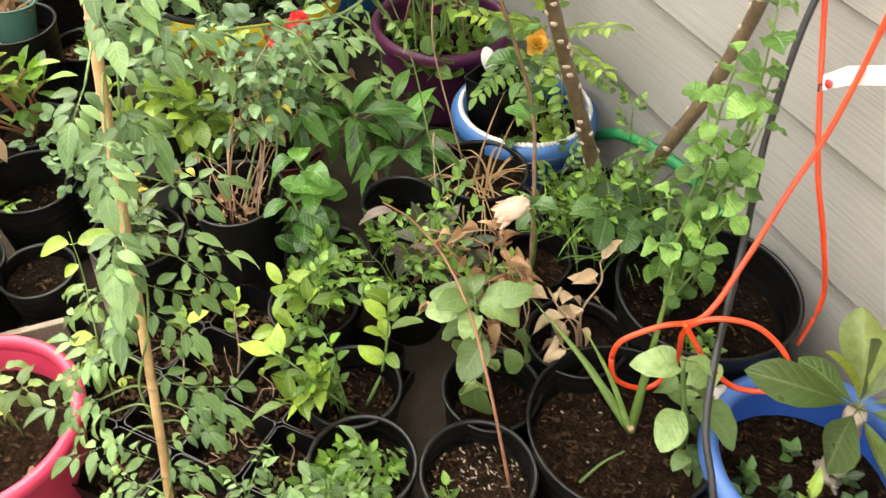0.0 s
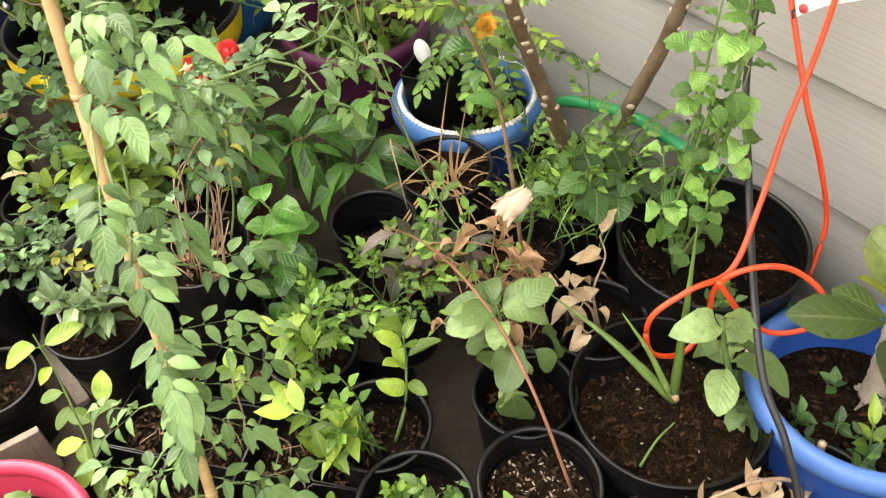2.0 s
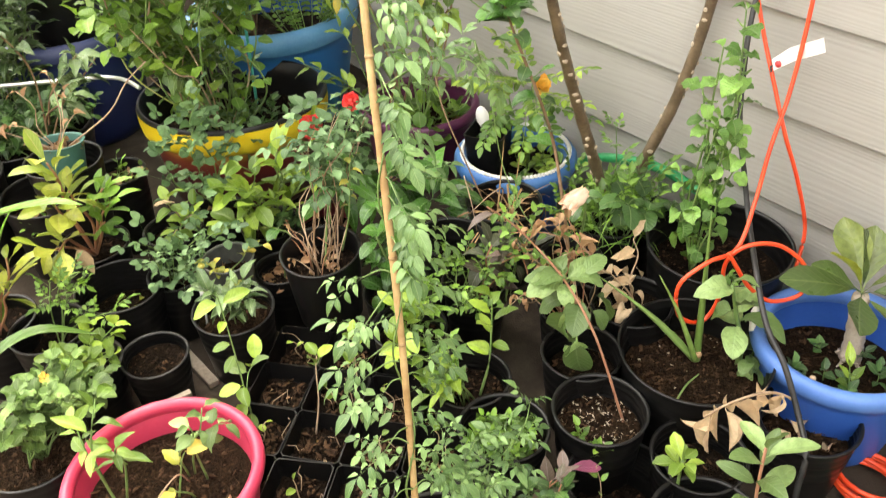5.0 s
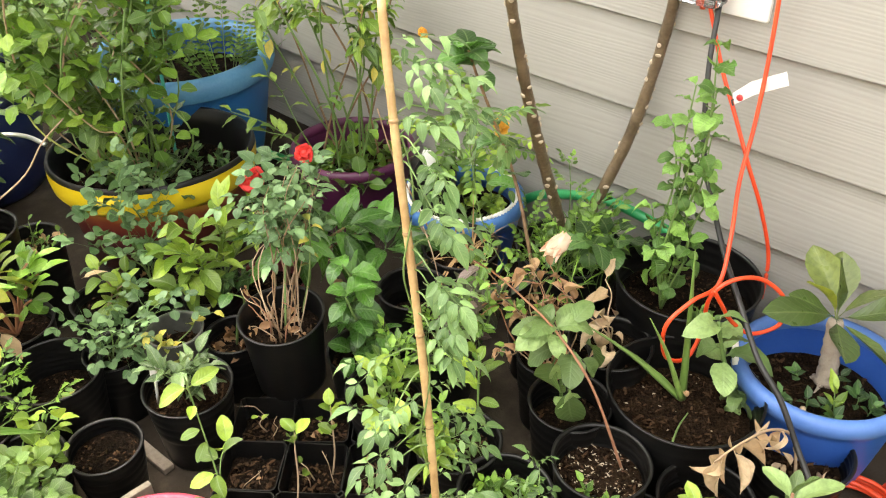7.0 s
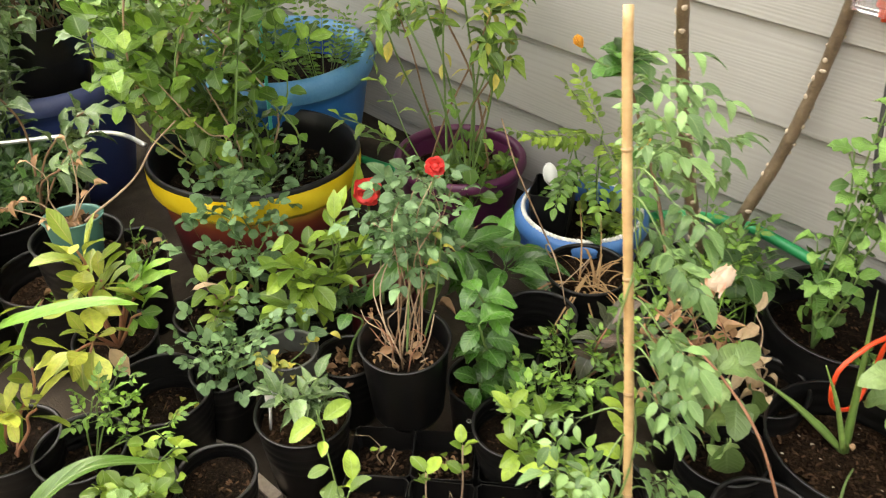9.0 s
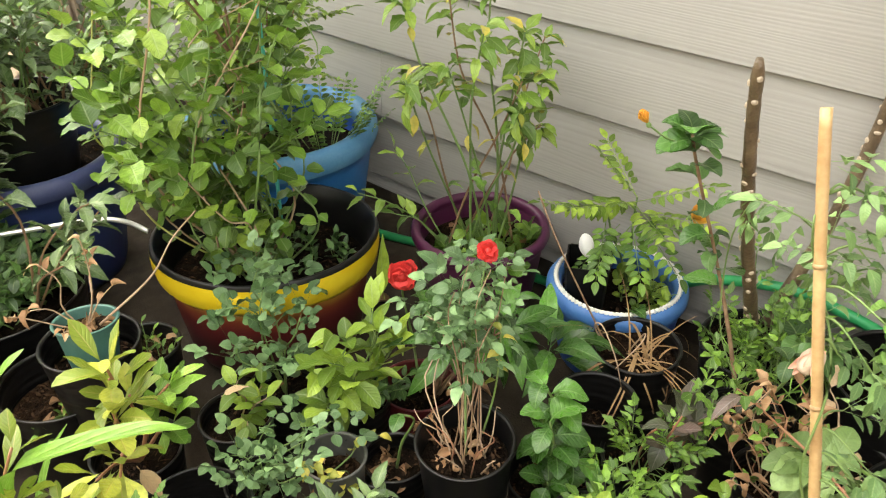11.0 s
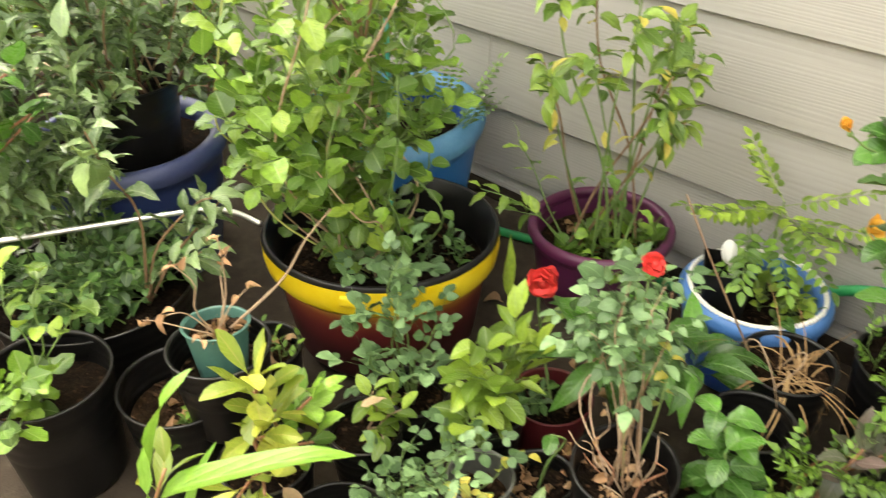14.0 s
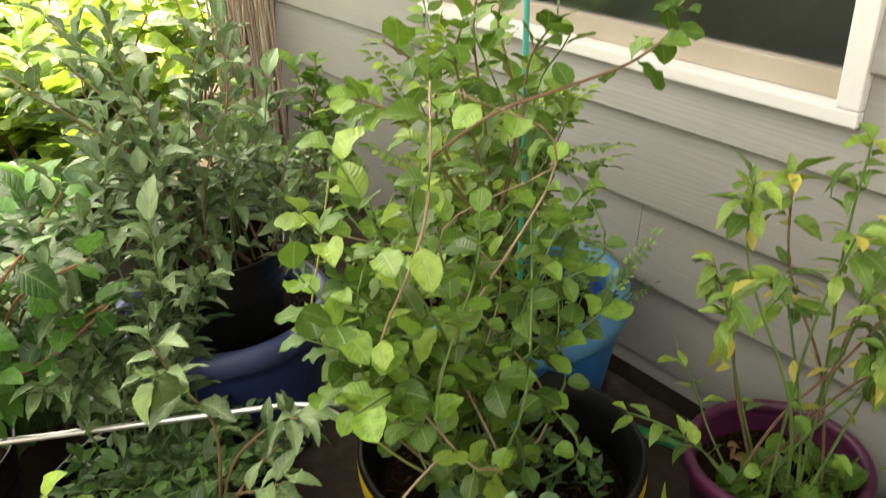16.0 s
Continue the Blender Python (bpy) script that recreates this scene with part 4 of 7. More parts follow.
L_CURRY = kinds("curry", LEAF_MID, lambda r: pinnate(0.13 * r.uniform(0.9, 1.1), 8, 0.029, 0.0145, "ovate", 72, 0.3, 0.4, 1.0))
L_CURRYL = kinds("curry_lime", LEAF_LIME, lambda r: pinnate(0.13 * r.uniform(0.9, 1.1), 8, 0.029, 0.014, "ovate", 72, 0.3, 0.4, 1.0))
L_HERB = kinds("herb", LEAF_MID, lambda r: cut_leaf(0.06 * r.uniform(0.9, 1.15)))
L_SERR = simple("balsam", LEAF_BALSAM, 0.060, 0.027, "acute", 0.3, 0.9, 0.06, 13, serr=0.14)
L_SERRG = simple("balsam_green", LEAF_MID, 0.06, 0.03, "ovate", 0.3, 0.9, 0.06, 13, serr=0.12)
L_PEP = simple("pepper", LEAF_BALSAM, 0.056, 0.019, "acute", 0.4, 1.1, 0.05, 10)
L_PEPG = simple("pepper_grey", LEAF_PALE, 0.05, 0.022, "acute", 0.35, 1.3, 0.08, 10)
L_SERRL = simple("balsam_light", LEAF_YEL, 0.06, 0.022, "lance", 0.3, 0.6, 0.06, 7)
L_HYD = simple("hydrangea", LEAF_LIME, 0.11, 0.075, "ovate", 0.2, 0.5, 0.04, 7)
L_HYDK = simple("hydrangea_gloss", LEAF_GLOSS, 0.10, 0.062, "ovate", 0.2, 0.7, 0.05, 7)
L_GRASS = simple("grass_blade", GRASS_DRY, 0.22, 0.0045, "blade", 0.3, 3.2, 0.0, 14, 0.02)
L_GRASSG = simple("green_blade", LEAF_MID, 0.10, 0.004, "blade", 0.3, 1.2, 0.0, 8, 0.02)
P_RED = simple("p_red", PETAL_RED, 0.027, 0.027, "fan", 0.5, 0.9, 0.2, 7, 0.04)
P_ORANGE = simple("p_orange", PETAL_ORANGE, 0.03, 0.02, "obovate", 0.5, -0.3, 0.06, 5, 0.05)
P_DARK = simple("p_dark", PETAL_DARK, 0.045, 0.02, "obovate", 0.6, 0.4, 0.04, 6, 0.05)


def flower(plant, at, petals, n, way, size, calyx=STEM_GREEN, label="", layers=2, opening=55):
    """A calyx with petals in layers round its axis."""
    r = plant.rng
    d = Vector(way).normalized()
    root = part("flower", lathe([(0, -0.004), (0.004, -0.002), (0.0055, 0.002), (0.004, 0.007), (0, 0.009)], 12), calyx, plant.root, label,
                at=Matrix.Translation(Vector(at) - plant.o) @ d.to_track_quat("Z", "Y").to_matrix().to_4x4() @ Matrix.Diagonal((size, size, size, 1)))
    if layers > 3:
        part("flower_heart", lathe([(0, 0.002), (0.007, 0.005), (0.0095, 0.012), (0.006, 0.019), (0, 0.021)], 12, lambda a, z: 1 + 0.2 * math.sin(4 * a + 200 * z)), petals[0][0].materials[0], root)
    for k in range(layers):
        for i in range(n):
            a = 2 * math.pi * (i + 0.5 * k) / n + r.uniform(-0.15, 0.15)
            q = radians(opening * (1 - 0.92 * k / max(1, layers)) + r.uniform(-12, 12))
            y = Vector((math.sin(q) * math.cos(a), math.sin(q) * math.sin(a), math.cos(q)))
            x = y.cross(Vector((0, 0, 1))).normalized()
            z = x.cross(y)
            part("petal", petals[r.randrange(3)][0], None, root, at=Matrix.Translation((0, 0, 0.004)) @ Matrix((x, y, z)).transposed().to_4x4() @ Matrix.Diagonal((1, 1, 1, 1)))
    return root


def weeds(plant, centre, R, z, n, leaves=L_SMALL, h=0.05, per=5, seedtop=False):
    r = plant.rng
    for _ in range(n):
        a, q = r.uniform(0, 6.28), R * math.sqrt(r.random())
        b = Vector((centre[0] + q * math.cos(a), centre[1] + q * math.sin(a), z))
        tip = b + Vector((r.uniform(-0.4, 0.4) * h, r.uniform(-0.4, 0.4) * h, h * r.uniform(0.6, 1.2)))
        pts = plant.stem([b, b.lerp(tip, 0.5) + Vector((r.uniform(-1, 1), r.uniform(-1, 1), 0)) * h * 0.12, tip], 0.0011, 0.0006, STEM_GREEN, 6, sides=5)
        plant.clothe(pts, leaves, per, start=0.15, lift=0.2)


def litter(plant, centre, R, z, n, leaves=L_DRY, size=(0.5, 1.0)):
    r = plant.rng
    for _ in range(n):
        a, q = r.uniform(0, 6.28), R * math.sqrt(r.random())
        b = Vector((centre[0] + q * math.cos(a), centre[1] + q * math.sin(a), z + r.uniform(0.002, 0.012)))
        plant.leaf(leaves, b, (r.uniform(-1, 1), r.uniform(-1, 1), r.uniform(-0.1, 0.35)), r.uniform(*size), r.uniform(-1, 1))


def tag_stake(at, way, label, size=1.0, name="plant_tag"):
    """White plastic spoon-like plant tag, pushed in slantwise."""
    root = thing(name, at, label, "plant tag")
    d = Vector(way).normalized()
    x = d.cross(Vector((-0.65, -0.55, 0.5))).normalized()
    m = Matrix((x, d, x.cross(d))).transposed().to_4x4()
    g = joined(leaf_geo(0.055 * size, 0.03 * size, "round", -0.25, 0.3, 8, stalk=0.02))
    bowl = part("bowl", as_bm(*g), WHITE, root, at=m)
    mod = bowl.modifiers.new("thick", "SOLIDIFY")
    mod.thickness = 0.0016
    part("handle", tube([(0, -0.075 * size, 0), (0, 0.0, 0.0), (0, 0.008 * size, 0)], [0.0022, 0.0028, 0.002], 6), WHITE, root, at=m)
    return root


# ---- tall tapered black pot with the red rose ----
A = (0.143, 1.069)
rose = nursery("potted_rose", *A, 0.25, 0.158, "rose bush with red blooms in a tall black nursery pot", base=0.087, depth=0.045, taper=0.84, tilt=(2, -3), steps=False)
p = Plant(rose, 11, 170)
r = p.rng
for i in range(11):
    a = r.uniform(0, 6.28)
    b = Vector((*A, 0.205)) + Vector((math.cos(a), math.sin(a), 0)) * r.uniform(0.005, 0.045)
    tip = b + Vector((math.cos(a) * 0.03, math.sin(a) * 0.03, r.uniform(0.05, 0.13))) + Vector((r.uniform(-0.02, 0.02), r.uniform(-0.02, 0.02), 0))
    p.stem(p.bent(b, tip, 0.35, 0.1), 0.0014, 0.0008, STEM_TAN if i % 5 else STEM_RED, 8, sides=5)
    if i % 3 == 0:
        p.clothe([tip, tip + Vector((0, 0, -0.012))], L_DRY, 3, start=0.0, ang=80, size=(0.22, 0.36), lift=-0.6)
for tip in ((0.20, 1.14, 0.45), (0.235, 1.10, 0.49), (0.27, 1.17, 0.46), (0.30, 1.19, 0.42), (0.33, 1.21, 0.39), (0.25, 1.20, 0.40), (0.20, 1.20, 0.39), (0.30, 1.12, 0.45), (0.16, 1.16, 0.42), (0.28, 1.25, 0.37), (0.36, 1.25, 0.37), (0.22, 1.07, 0.44)):
    st = p.stem(p.bent((A[0] + r.uniform(-0.03, 0.03), A[1] + r.uniform(-0.03, 0.03), 0.205), tip, 0.3, 0.25), 0.0015, 0.0007, STEM_BROWN if r.random() < 0.6 else STEM_TAN)
    p.clothe(st, L_ROSE2, 6, start=0.5, ang=82, size=(0.6, 0.95), lift=-0.05)
st = p.stem([(0.185, 1.07, 0.22), (0.205, 1.065, 0.29), (0.215, 1.065, 0.35), (0.225, 1.07, 0.40)], 0.002, 0.0012, STEM_GREEN, label="yellowing green cane")
p.clothe(st, L_YEL, 6, start=0.45, ang=75, size=(0.4, 0.75), lift=-0.2)
p.stem(p.bent((*A, 0.205), (0.296, 1.155, 0.465), 0.1, 0.2), 0.002, 0.0014, STEM_GREEN)
flower(p, (0.292, 1.152, 0.470), P_RED, 8, (-0.5, -0.5, 0.75), 0.7, label="double red bloom", layers=4, opening=78)
litter(p, A, 0.055, 0.207, 14, L_DRY, (0.4, 0.7))
p.done()

# broad-leaved carnation plant beside the painted tub
q = nursery("potted_mango", 0.275, 1.295, 0.13, 0.15, "young mango with long drooping leaves in a maroon pot", material=MAROON, group="", steps=False)
p = Plant(q, 12, 80)
for foot, tip, n in (((0.30, 1.28, 0.10), (0.34, 1.24, 0.27), 9), ((0.29, 1.27, 0.10), (0.29, 1.21, 0.27), 8), ((0.30, 1.27, 0.10), (0.38, 1.17, 0.26), 8)):
    st = p.stem(p.bent(foot, tip, 0.1, 0.2), 0.004, 0.0025, STEM_BROWN)
    p.clothe(st, L_MANGO, n, start=0.7, ang=80, lift=-0.15, size=(0.6, 0.95))
for tip in ((0.46, 1.20, 0.20), (0.52, 1.27, 0.19)):
    st = p.stem(p.bent((0.30, 1.28, 0.10), tip, 0.1, 0.2), 0.0035, 0.002, STEM_BROWN)
    p.clothe(st, L_MANGO, 8, start=0.55, ang=80, lift=-0.1, size=(0.5, 0.8))
for b, w, s2 in (((0.44, 1.12, 0.20), (-0.1, 0.1, 1.0), 0.75), ((0.43, 1.12, 0.20), (-0.85, -0.3, 0.2), 0.75), ((0.44, 1.13, 0.20), (-0.5, 0.5, 0.5), 0.75), ((0.45, 1.13, 0.19), (0.5, 0.2, 0.6), 0.7), ((0.40, 1.17, 0.22), (-0.6, -0.5, 0.3), 0.75), ((0.42, 1.20, 0.20), (0.3, -0.5, 0.6), 0.75), ((0.38, 1.20, 0.24), (-0.2, -0.8, 0.2), 0.7)):
    p.leaf(L_MANGO, b, w, s2, p.rng.uniform(-0.3, 0.3))
for b, w, s2 in (((0.46, 1.13, 0.18), (0.35, -0.5, 0.75), 0.95), ((0.46, 1.13, 0.18), (-0.25, -0.6, 0.8), 0.9), ((0.47, 1.14, 0.18), (0.65, -0.2, 0.5), 0.95), ((0.46, 1.12, 0.17), (0.1, -1.0, 0.3), 0.9), ((0.47, 1.13, 0.17), (0.55, -0.8, 0.2), 0.95), ((0.45, 1.13, 0.19), (-0.8, -0.5, 0.5), 0.9), ((0.46, 1.14, 0.19), (0.1, 0.2, 1.0), 0.9)):
    p.leaf(L_MANGO, b, w, s2, p.rng.uniform(-0.4, 0.4))
p.leaf(L_MANGOL, (0.375, 1.48, 0.18), (0.05, 0.12, 1), 1.05, 0.3)
p.leaf(L_MANGOL, (0.335, 1.40, 0.19), (-0.9, 0.3, 0.35), 0.8)
p.leaf(L_MANGOL, (0.34, 1.40, 0.19), (-0.6, -0.5, 0.15), 0.8)
p.leaf(L_MANGOL, (0.345, 1.39, 0.19), (0.7, -0.4, 0.35), 0.85)
p.stem([(0.285, 1.30, 0.10), (0.33, 1.36, 0.17), (0.315, 1.365, 0.27), (0.308, 1.358, 0.325)], 0.003, 0.0018)
flower(p, (0.306, 1.352, 0.335), P_RED, 8, (-0.75, -0.6, 0.1), 1.1, label="ruffled red bloom", layers=4, opening=80)
p.done()

# hibiscus cutting with round glossy leaves, in a printed pot
q = nursery("potted_hibiscus", 0.25, 0.985, 0.135, 0.145, "glossy-leaved green hibiscus in a black pot printed with a word", taper=0.86, steps=False)
p = Plant(q, 13, 80)
for tip in ((0.218, 0.985, 0.35), (0.195, 0.955, 0.31), (0.215, 0.955, 0.25), (0.235, 0.93, 0.22), (0.20, 0.955, 0.18), (0.235, 0.97, 0.30)):
    st = p.stem(p.bent((0.245, 0.985, 0.10), tip, 0.12, 0.3), 0.003, 0.0018, STEM_GREEN)
    p.clothe(st, L_HIB, 6, start=0.55, ang=80, size=(0.6, 0.95), lift=-0.05)
p.done()

words = bpy.data.curves.new("lettering", "FONT")
words.body, words.size, words.extrude, words.align_x = "Garden", 0.013, 0.0003, "CENTER"
tmp = new("lettering", words)
me = bpy.data.meshes.new_from_object(tmp.evaluated_get(bpy.context.evaluated_depsgraph_get()))
bpy.data.objects.remove(tmp)
me.materials.clear()
me.materials.append(CREAM_INK)
d = Vector((-0.85, -0.52, 0))
part("lettering", me, None, next(c for c in q.children if c.name.startswith("pot")), "cream printed word", at=Matrix.Translation(d * 0.0698 + Vector((0, 0, 0.095))) @ pose(0, 0, 0, 90, 0, math.degrees(math.atan2(d.y, d.x)) + 90))

# dry leaves fallen between the pots
for k, (x, y) in enumerate(((0.03, 0.985), (-0.09, 1.02), (0.43, 1.30), (0.50, 1.38), (0.33, 1.12), (0.45, 0.57), (0.60, 0.72), (-0.10, 1.38), (0.06, 1.56), (0.40, 0.20), (0.47, 0.17), (0.53, 1.62), (0.22, 0.77))):
    g = random.Random(300 + k)
    fallen = thing("dry_leaf", (x, y, 0.0), "curled brown fallen leaf on the concrete", "leaf", "fallen leaves")
    part("blade", L_DRY[k % 3][0], None, fallen, at=pose(0, 0, 0.016, g.uniform(-15, 15), g.uniform(-20, 20), g.uniform(0, 360)))

# ---- middle row ----
q = nursery("potted_seedling", -0.033, 1.129, 0.158, 0.163, "small grey-green seedling in a black pot with bark mulch", chips=90, soil=SOIL_BROWN)
p = Plant(q, 14, 60)
p.bush((-0.03, 1.12, 0.128), p.cloud((-0.03, 1.12, 0.20), (0.055, 0.055, 0.045), 7, 0), L_SAGE, 7, 0.0018, 0.0009, STEM_GREEN, start=0.3, size=(0.5, 0.8))
p.done()
tag_stake((-0.075, 1.156, 0.175), (0.1, -0.05, 1), "white plastic plant tag stuck in soil", 0.75)

q = nursery("potted_rose", 0.015, 1.229, 0.197, 0.108, "small yellowing rose cutting in a smoky clear pot", base=0.06, material=CLEARISH, depth=0.045, soil=SOIL_BROWN, steps=False, group="")
p = Plant(q, 15, 40)
p.bush((0.015, 1.229, 0.15), [Vector((-0.02, 1.20, 0.20)), Vector((0.0, 1.18, 0.17)), Vector((0.075, 1.19, 0.22)), Vector((-0.03, 1.24, 0.2))], L_YEL, 5, 0.0014, 0.0008, STEM_GREEN, start=0.4, size=(0.5, 0.8))
litter(p, (0.015, 1.229), 0.035, 0.155, 8, L_DRY, (0.3, 0.55))
p.done()

q = nursery("potted_cutting", 0.108, 1.19, 0.148, 0.118, "bare rose cutting over dead leaves in a black pot")
p = Plant(q, 16, 40)
pts = p.stem([(0.11, 1.19, 0.12), (0.115, 1.18, 0.18), (0.125, 1.16, 0.235), (0.10, 1.17, 0.26)], 0.0028, 0.0016, STEM_GREEN)
p.leaf(L_HIB, (0.11, 1.17, 0.255), (-0.8, -0.3, 0.2), 0.6)
p.leaf(L_DRY, (0.125, 1.16, 0.235), (0.4, -0.6, -0.6), 0.8)
p.leaf(L_DRY, (0.125, 1.16, 0.235), (-0.2, -0.6, -0.8), 0.7)
litter(p, (0.108, 1.19), 0.045, 0.122, 16, L_DRY, (0.45, 0.8))
p.done()

q = nursery("empty_pot", -0.179, 1.323, 0.173, 0.175, "empty ribbed black nursery pot with dark soil", category="pot", depth=0.07, ribs=5)
p = Plant(q, 17)
litter(p, (-0.15, 1.30), 0.03, 0.108, 4, L_YEL, (0.4, 0.6))
p.done()

nursery("soil_pot", -0.196, 1.132, 0.137, 0.13, "small black nursery pot filled with dark crumbly soil", category="pot", depth=0.025, chips=25)

q = nursery("potted_herb", -0.305, 1.18, 0.15, 0.14, "round-leaved yellow-green herb in a black nursery pot", depth=0.04)
p = Plant(q, 18, 90)
p.bush((-0.305, 1.18, 0.11), p.cloud((-0.30, 1.13, 0.20), (0.075, 0.06, 0.06), 12, -0.3), L_LIMES, 7, 0.0016, 0.0008, STEM_GREEN, start=0.3, ang=70, size=(0.7, 1.2))
p.done()

q = nursery("potted_tomato", -0.326, 1.306, 0.16, 0.15, "lanky seedlings with cut leaves in a black nursery pot", depth=0.06)
p = Plant(q, 19, 70)
for tip in ((-0.265, 1.22, 0.27), (-0.225, 1.19, 0.22), (-0.25, 1.27, 0.27), (-0.30, 1.25, 0.29)):
    pts = p.stem(p.bent((-0.32, 1.30, 0.10), tip, 0.2, 0.4), 0.0016, 0.0009)
    p.clothe(pts, L_HERB, 6, start=0.45, size=(0.6, 0.9))
p.done()

q = nursery("potted_rose", -0.07, 1.315, 0.15, 0.12, "small rose with round blue-green leaflets in a black pot")
p = Plant(q, 20, 120)
p.bush((-0.07, 1.315, 0.12), p.cloud((-0.055, 1.27, 0.245), (0.09, 0.08, 0.075), 10, -0.7), L_GLAUC, 4, 0.0016, 0.0008, STEM_GREEN, start=0.3, ang=70, size=(0.75, 1.1))
p.leaf(L_DRY, (-0.02, 1.23, 0.16), (0.2, -0.5, -0.7), 0.7)
p.done()

# golden-leaved plant and the lily at the open side
q = nursery("potted_croton", -0.165, 1.515, 0.16, 0.155, "golden and green leafed plant with coral tips in a black pot")
p = Plant(q, 21, 110)
tips = [Vector(v) for v in ((-0.207, 1.44, 0.41), (-0.19, 1.42, 0.35), (-0.225, 1.40, 0.34), (-0.13, 1.42, 0.33), (-0.15, 1.40, 0.27), (-0.25, 1.38, 0.26), (-0.11, 1.45, 0.28), (-0.27, 1.42, 0.24), (-0.20, 1.45, 0.37))]
for i, tip in enumerate(tips):
    pts = p.stem(p.bent((-0.165, 1.515, 0.13), tip, 0.12, 0.3), 0.0035, 0.002, STEM_RED)
    p.clothe(pts, L_GOLDG if i in (3, 4, 6) else L_GOLD, 7, start=0.6, ang=52, lift=0.25, size=(0.55, 0.9))
p.leaf(L_GOLDG, (-0.125, 1.44, 0.27), (0.1, -0.1, 1), 0.8, 0.4)
p.leaf(L_DRYB, (-0.22, 1.39, 0.25), (0.1, -0.5, -0.5), 0.85)
p.leaf(L_DRYB, (-0.05, 1.42, 0.25), (0.6, -0.3, 0.25), 0.6)
p.done()

q = nursery("potted_lily", -0.40, 1.40, 0.16, 0.16, "lily with long arching strap leaves in a black pot")
p = Plant(q, 22, 60)
for pts, wd in (([(-0.42, 1.40, 0.14), (-0.417, 1.375, 0.28), (-0.408, 1.36, 0.39), (-0.378, 1.37, 0.46), (-0.362, 1.365, 0.51), (-0.340, 1.36, 0.535), (-0.318, 1.36, 0.547)], 0.046),
            ([(-0.41, 1.42, 0.15), (-0.40, 1.415, 0.27), (-0.375, 1.39, 0.36), (-0.322, 1.328, 0.403), (-0.254, 1.26, 0.43), (-0.21, 1.225, 0.425)], 0.058),
            ([(-0.39, 1.39, 0.15), (-0.36, 1.40, 0.26), (-0.32, 1.41, 0.33), (-0.285, 1.41, 0.37)], 0.028),
            ([(-0.41, 1.40, 0.15), (-0.47, 1.42, 0.34), (-0.52, 1.44, 0.42), (-0.58, 1.46, 0.40)], 0.036)):
    p.strap(pts, wd, LEAF_STRAP, "long arching strap leaf")
p.bush((-0.40, 1.40, 0.13), [Vector((-0.36, 1.40, 0.39)), Vector((-0.385, 1.36, 0.34)), Vector((-0.34, 1.36, 0.30)), Vector((-0.41, 1.34, 0.28)), Vector((-0.36, 1.33, 0.25))], L_GOLD, 6, 0.003, 0.002, STEM_RED, start=0.55, ang=50, lift=0.3, size=(0.5, 0.8))
p.done()

# yellow-green shrubs between the tub and the rose
q = nursery("potted_shrub", -0.008, 1.46, 0.155, 0.135, "sparse seedling in a black nursery pot")
p = Plant(q, 23, 60)
p.bush((-0.008, 1.46, 0.12), [Vector((-0.01, 1.43, 0.25)), Vector((0.02, 1.40, 0.21)), Vector((-0.03, 1.39, 0.19)), Vector((0.04, 1.44, 0.2))], L_LIME, 7, 0.0018, 0.001, STEM_TAN, start=0.3, size=(0.5, 0.85))
p.done()
q = nursery("potted_rose", 0.10, 1.46, 0.155, 0.13, "trailing rose with dark round leaflets in a black pot")
p = Plant(q, 24, 60)
for tip in ((0.05, 1.52, 0.33), (0.09, 1.47, 0.36), (0.13, 1.43, 0.30), (0.02, 1.47, 0.27), (0.12, 1.50, 0.40), (0.08, 1.42, 0.24)):
    pts = p.stem(p.bent((0.10, 1.46, 0.12), tip, 0.2, 0.4), 0.002, 0.001, STEM_GREEN)
    p.clothe(pts, L_ROSE, 6, start=0.35, size=(0.8, 1.2))
p.leaf(L_DRY, (0.07, 1.43, 0.2), (0, -0.3, -1), 0.7)
p.done()
q = nursery("potted_citrus", 0.165, 1.345, 0.15, 0.135, "bright lime-green young shrub in a black pot")
p = Plant(q, 25, 120)
p.bush((0.165, 1.345, 0.12), [Vector((0.09, 1.31, 0.29)), Vector((0.11, 1.28, 0.25)), Vector((0.06, 1.29, 0.22)), Vector((0.12, 1.33, 0.32)), Vector((0.07, 1.33, 0.27))], L_LIME, 9, 0.0022, 0.001, STEM_GREEN, start=0.25, size=(0.8, 1.2))
p.bush((0.18, 1.345, 0.12), [Vector((0.19, 1.30, 0.30)), Vector((0.21, 1.33, 0.33)), Vector((0.17, 1.28, 0.25)), Vector((0.23, 1.30, 0.26))], L_LIMEL, 9, 0.0022, 0.001, STEM_GREEN, start=0.25, ang=50, lift=0.3, size=(0.9, 1.3))
p.bush((0.17, 1.33, 0.12), [Vector((0.16, 1.27, 0.20)), Vector((0.20, 1.26, 0.19)), Vector((0.23, 1.27, 0.2))], L_SMALLD, 14, 0.002, 0.001, STEM_GREEN, start=0.2)
p.done()

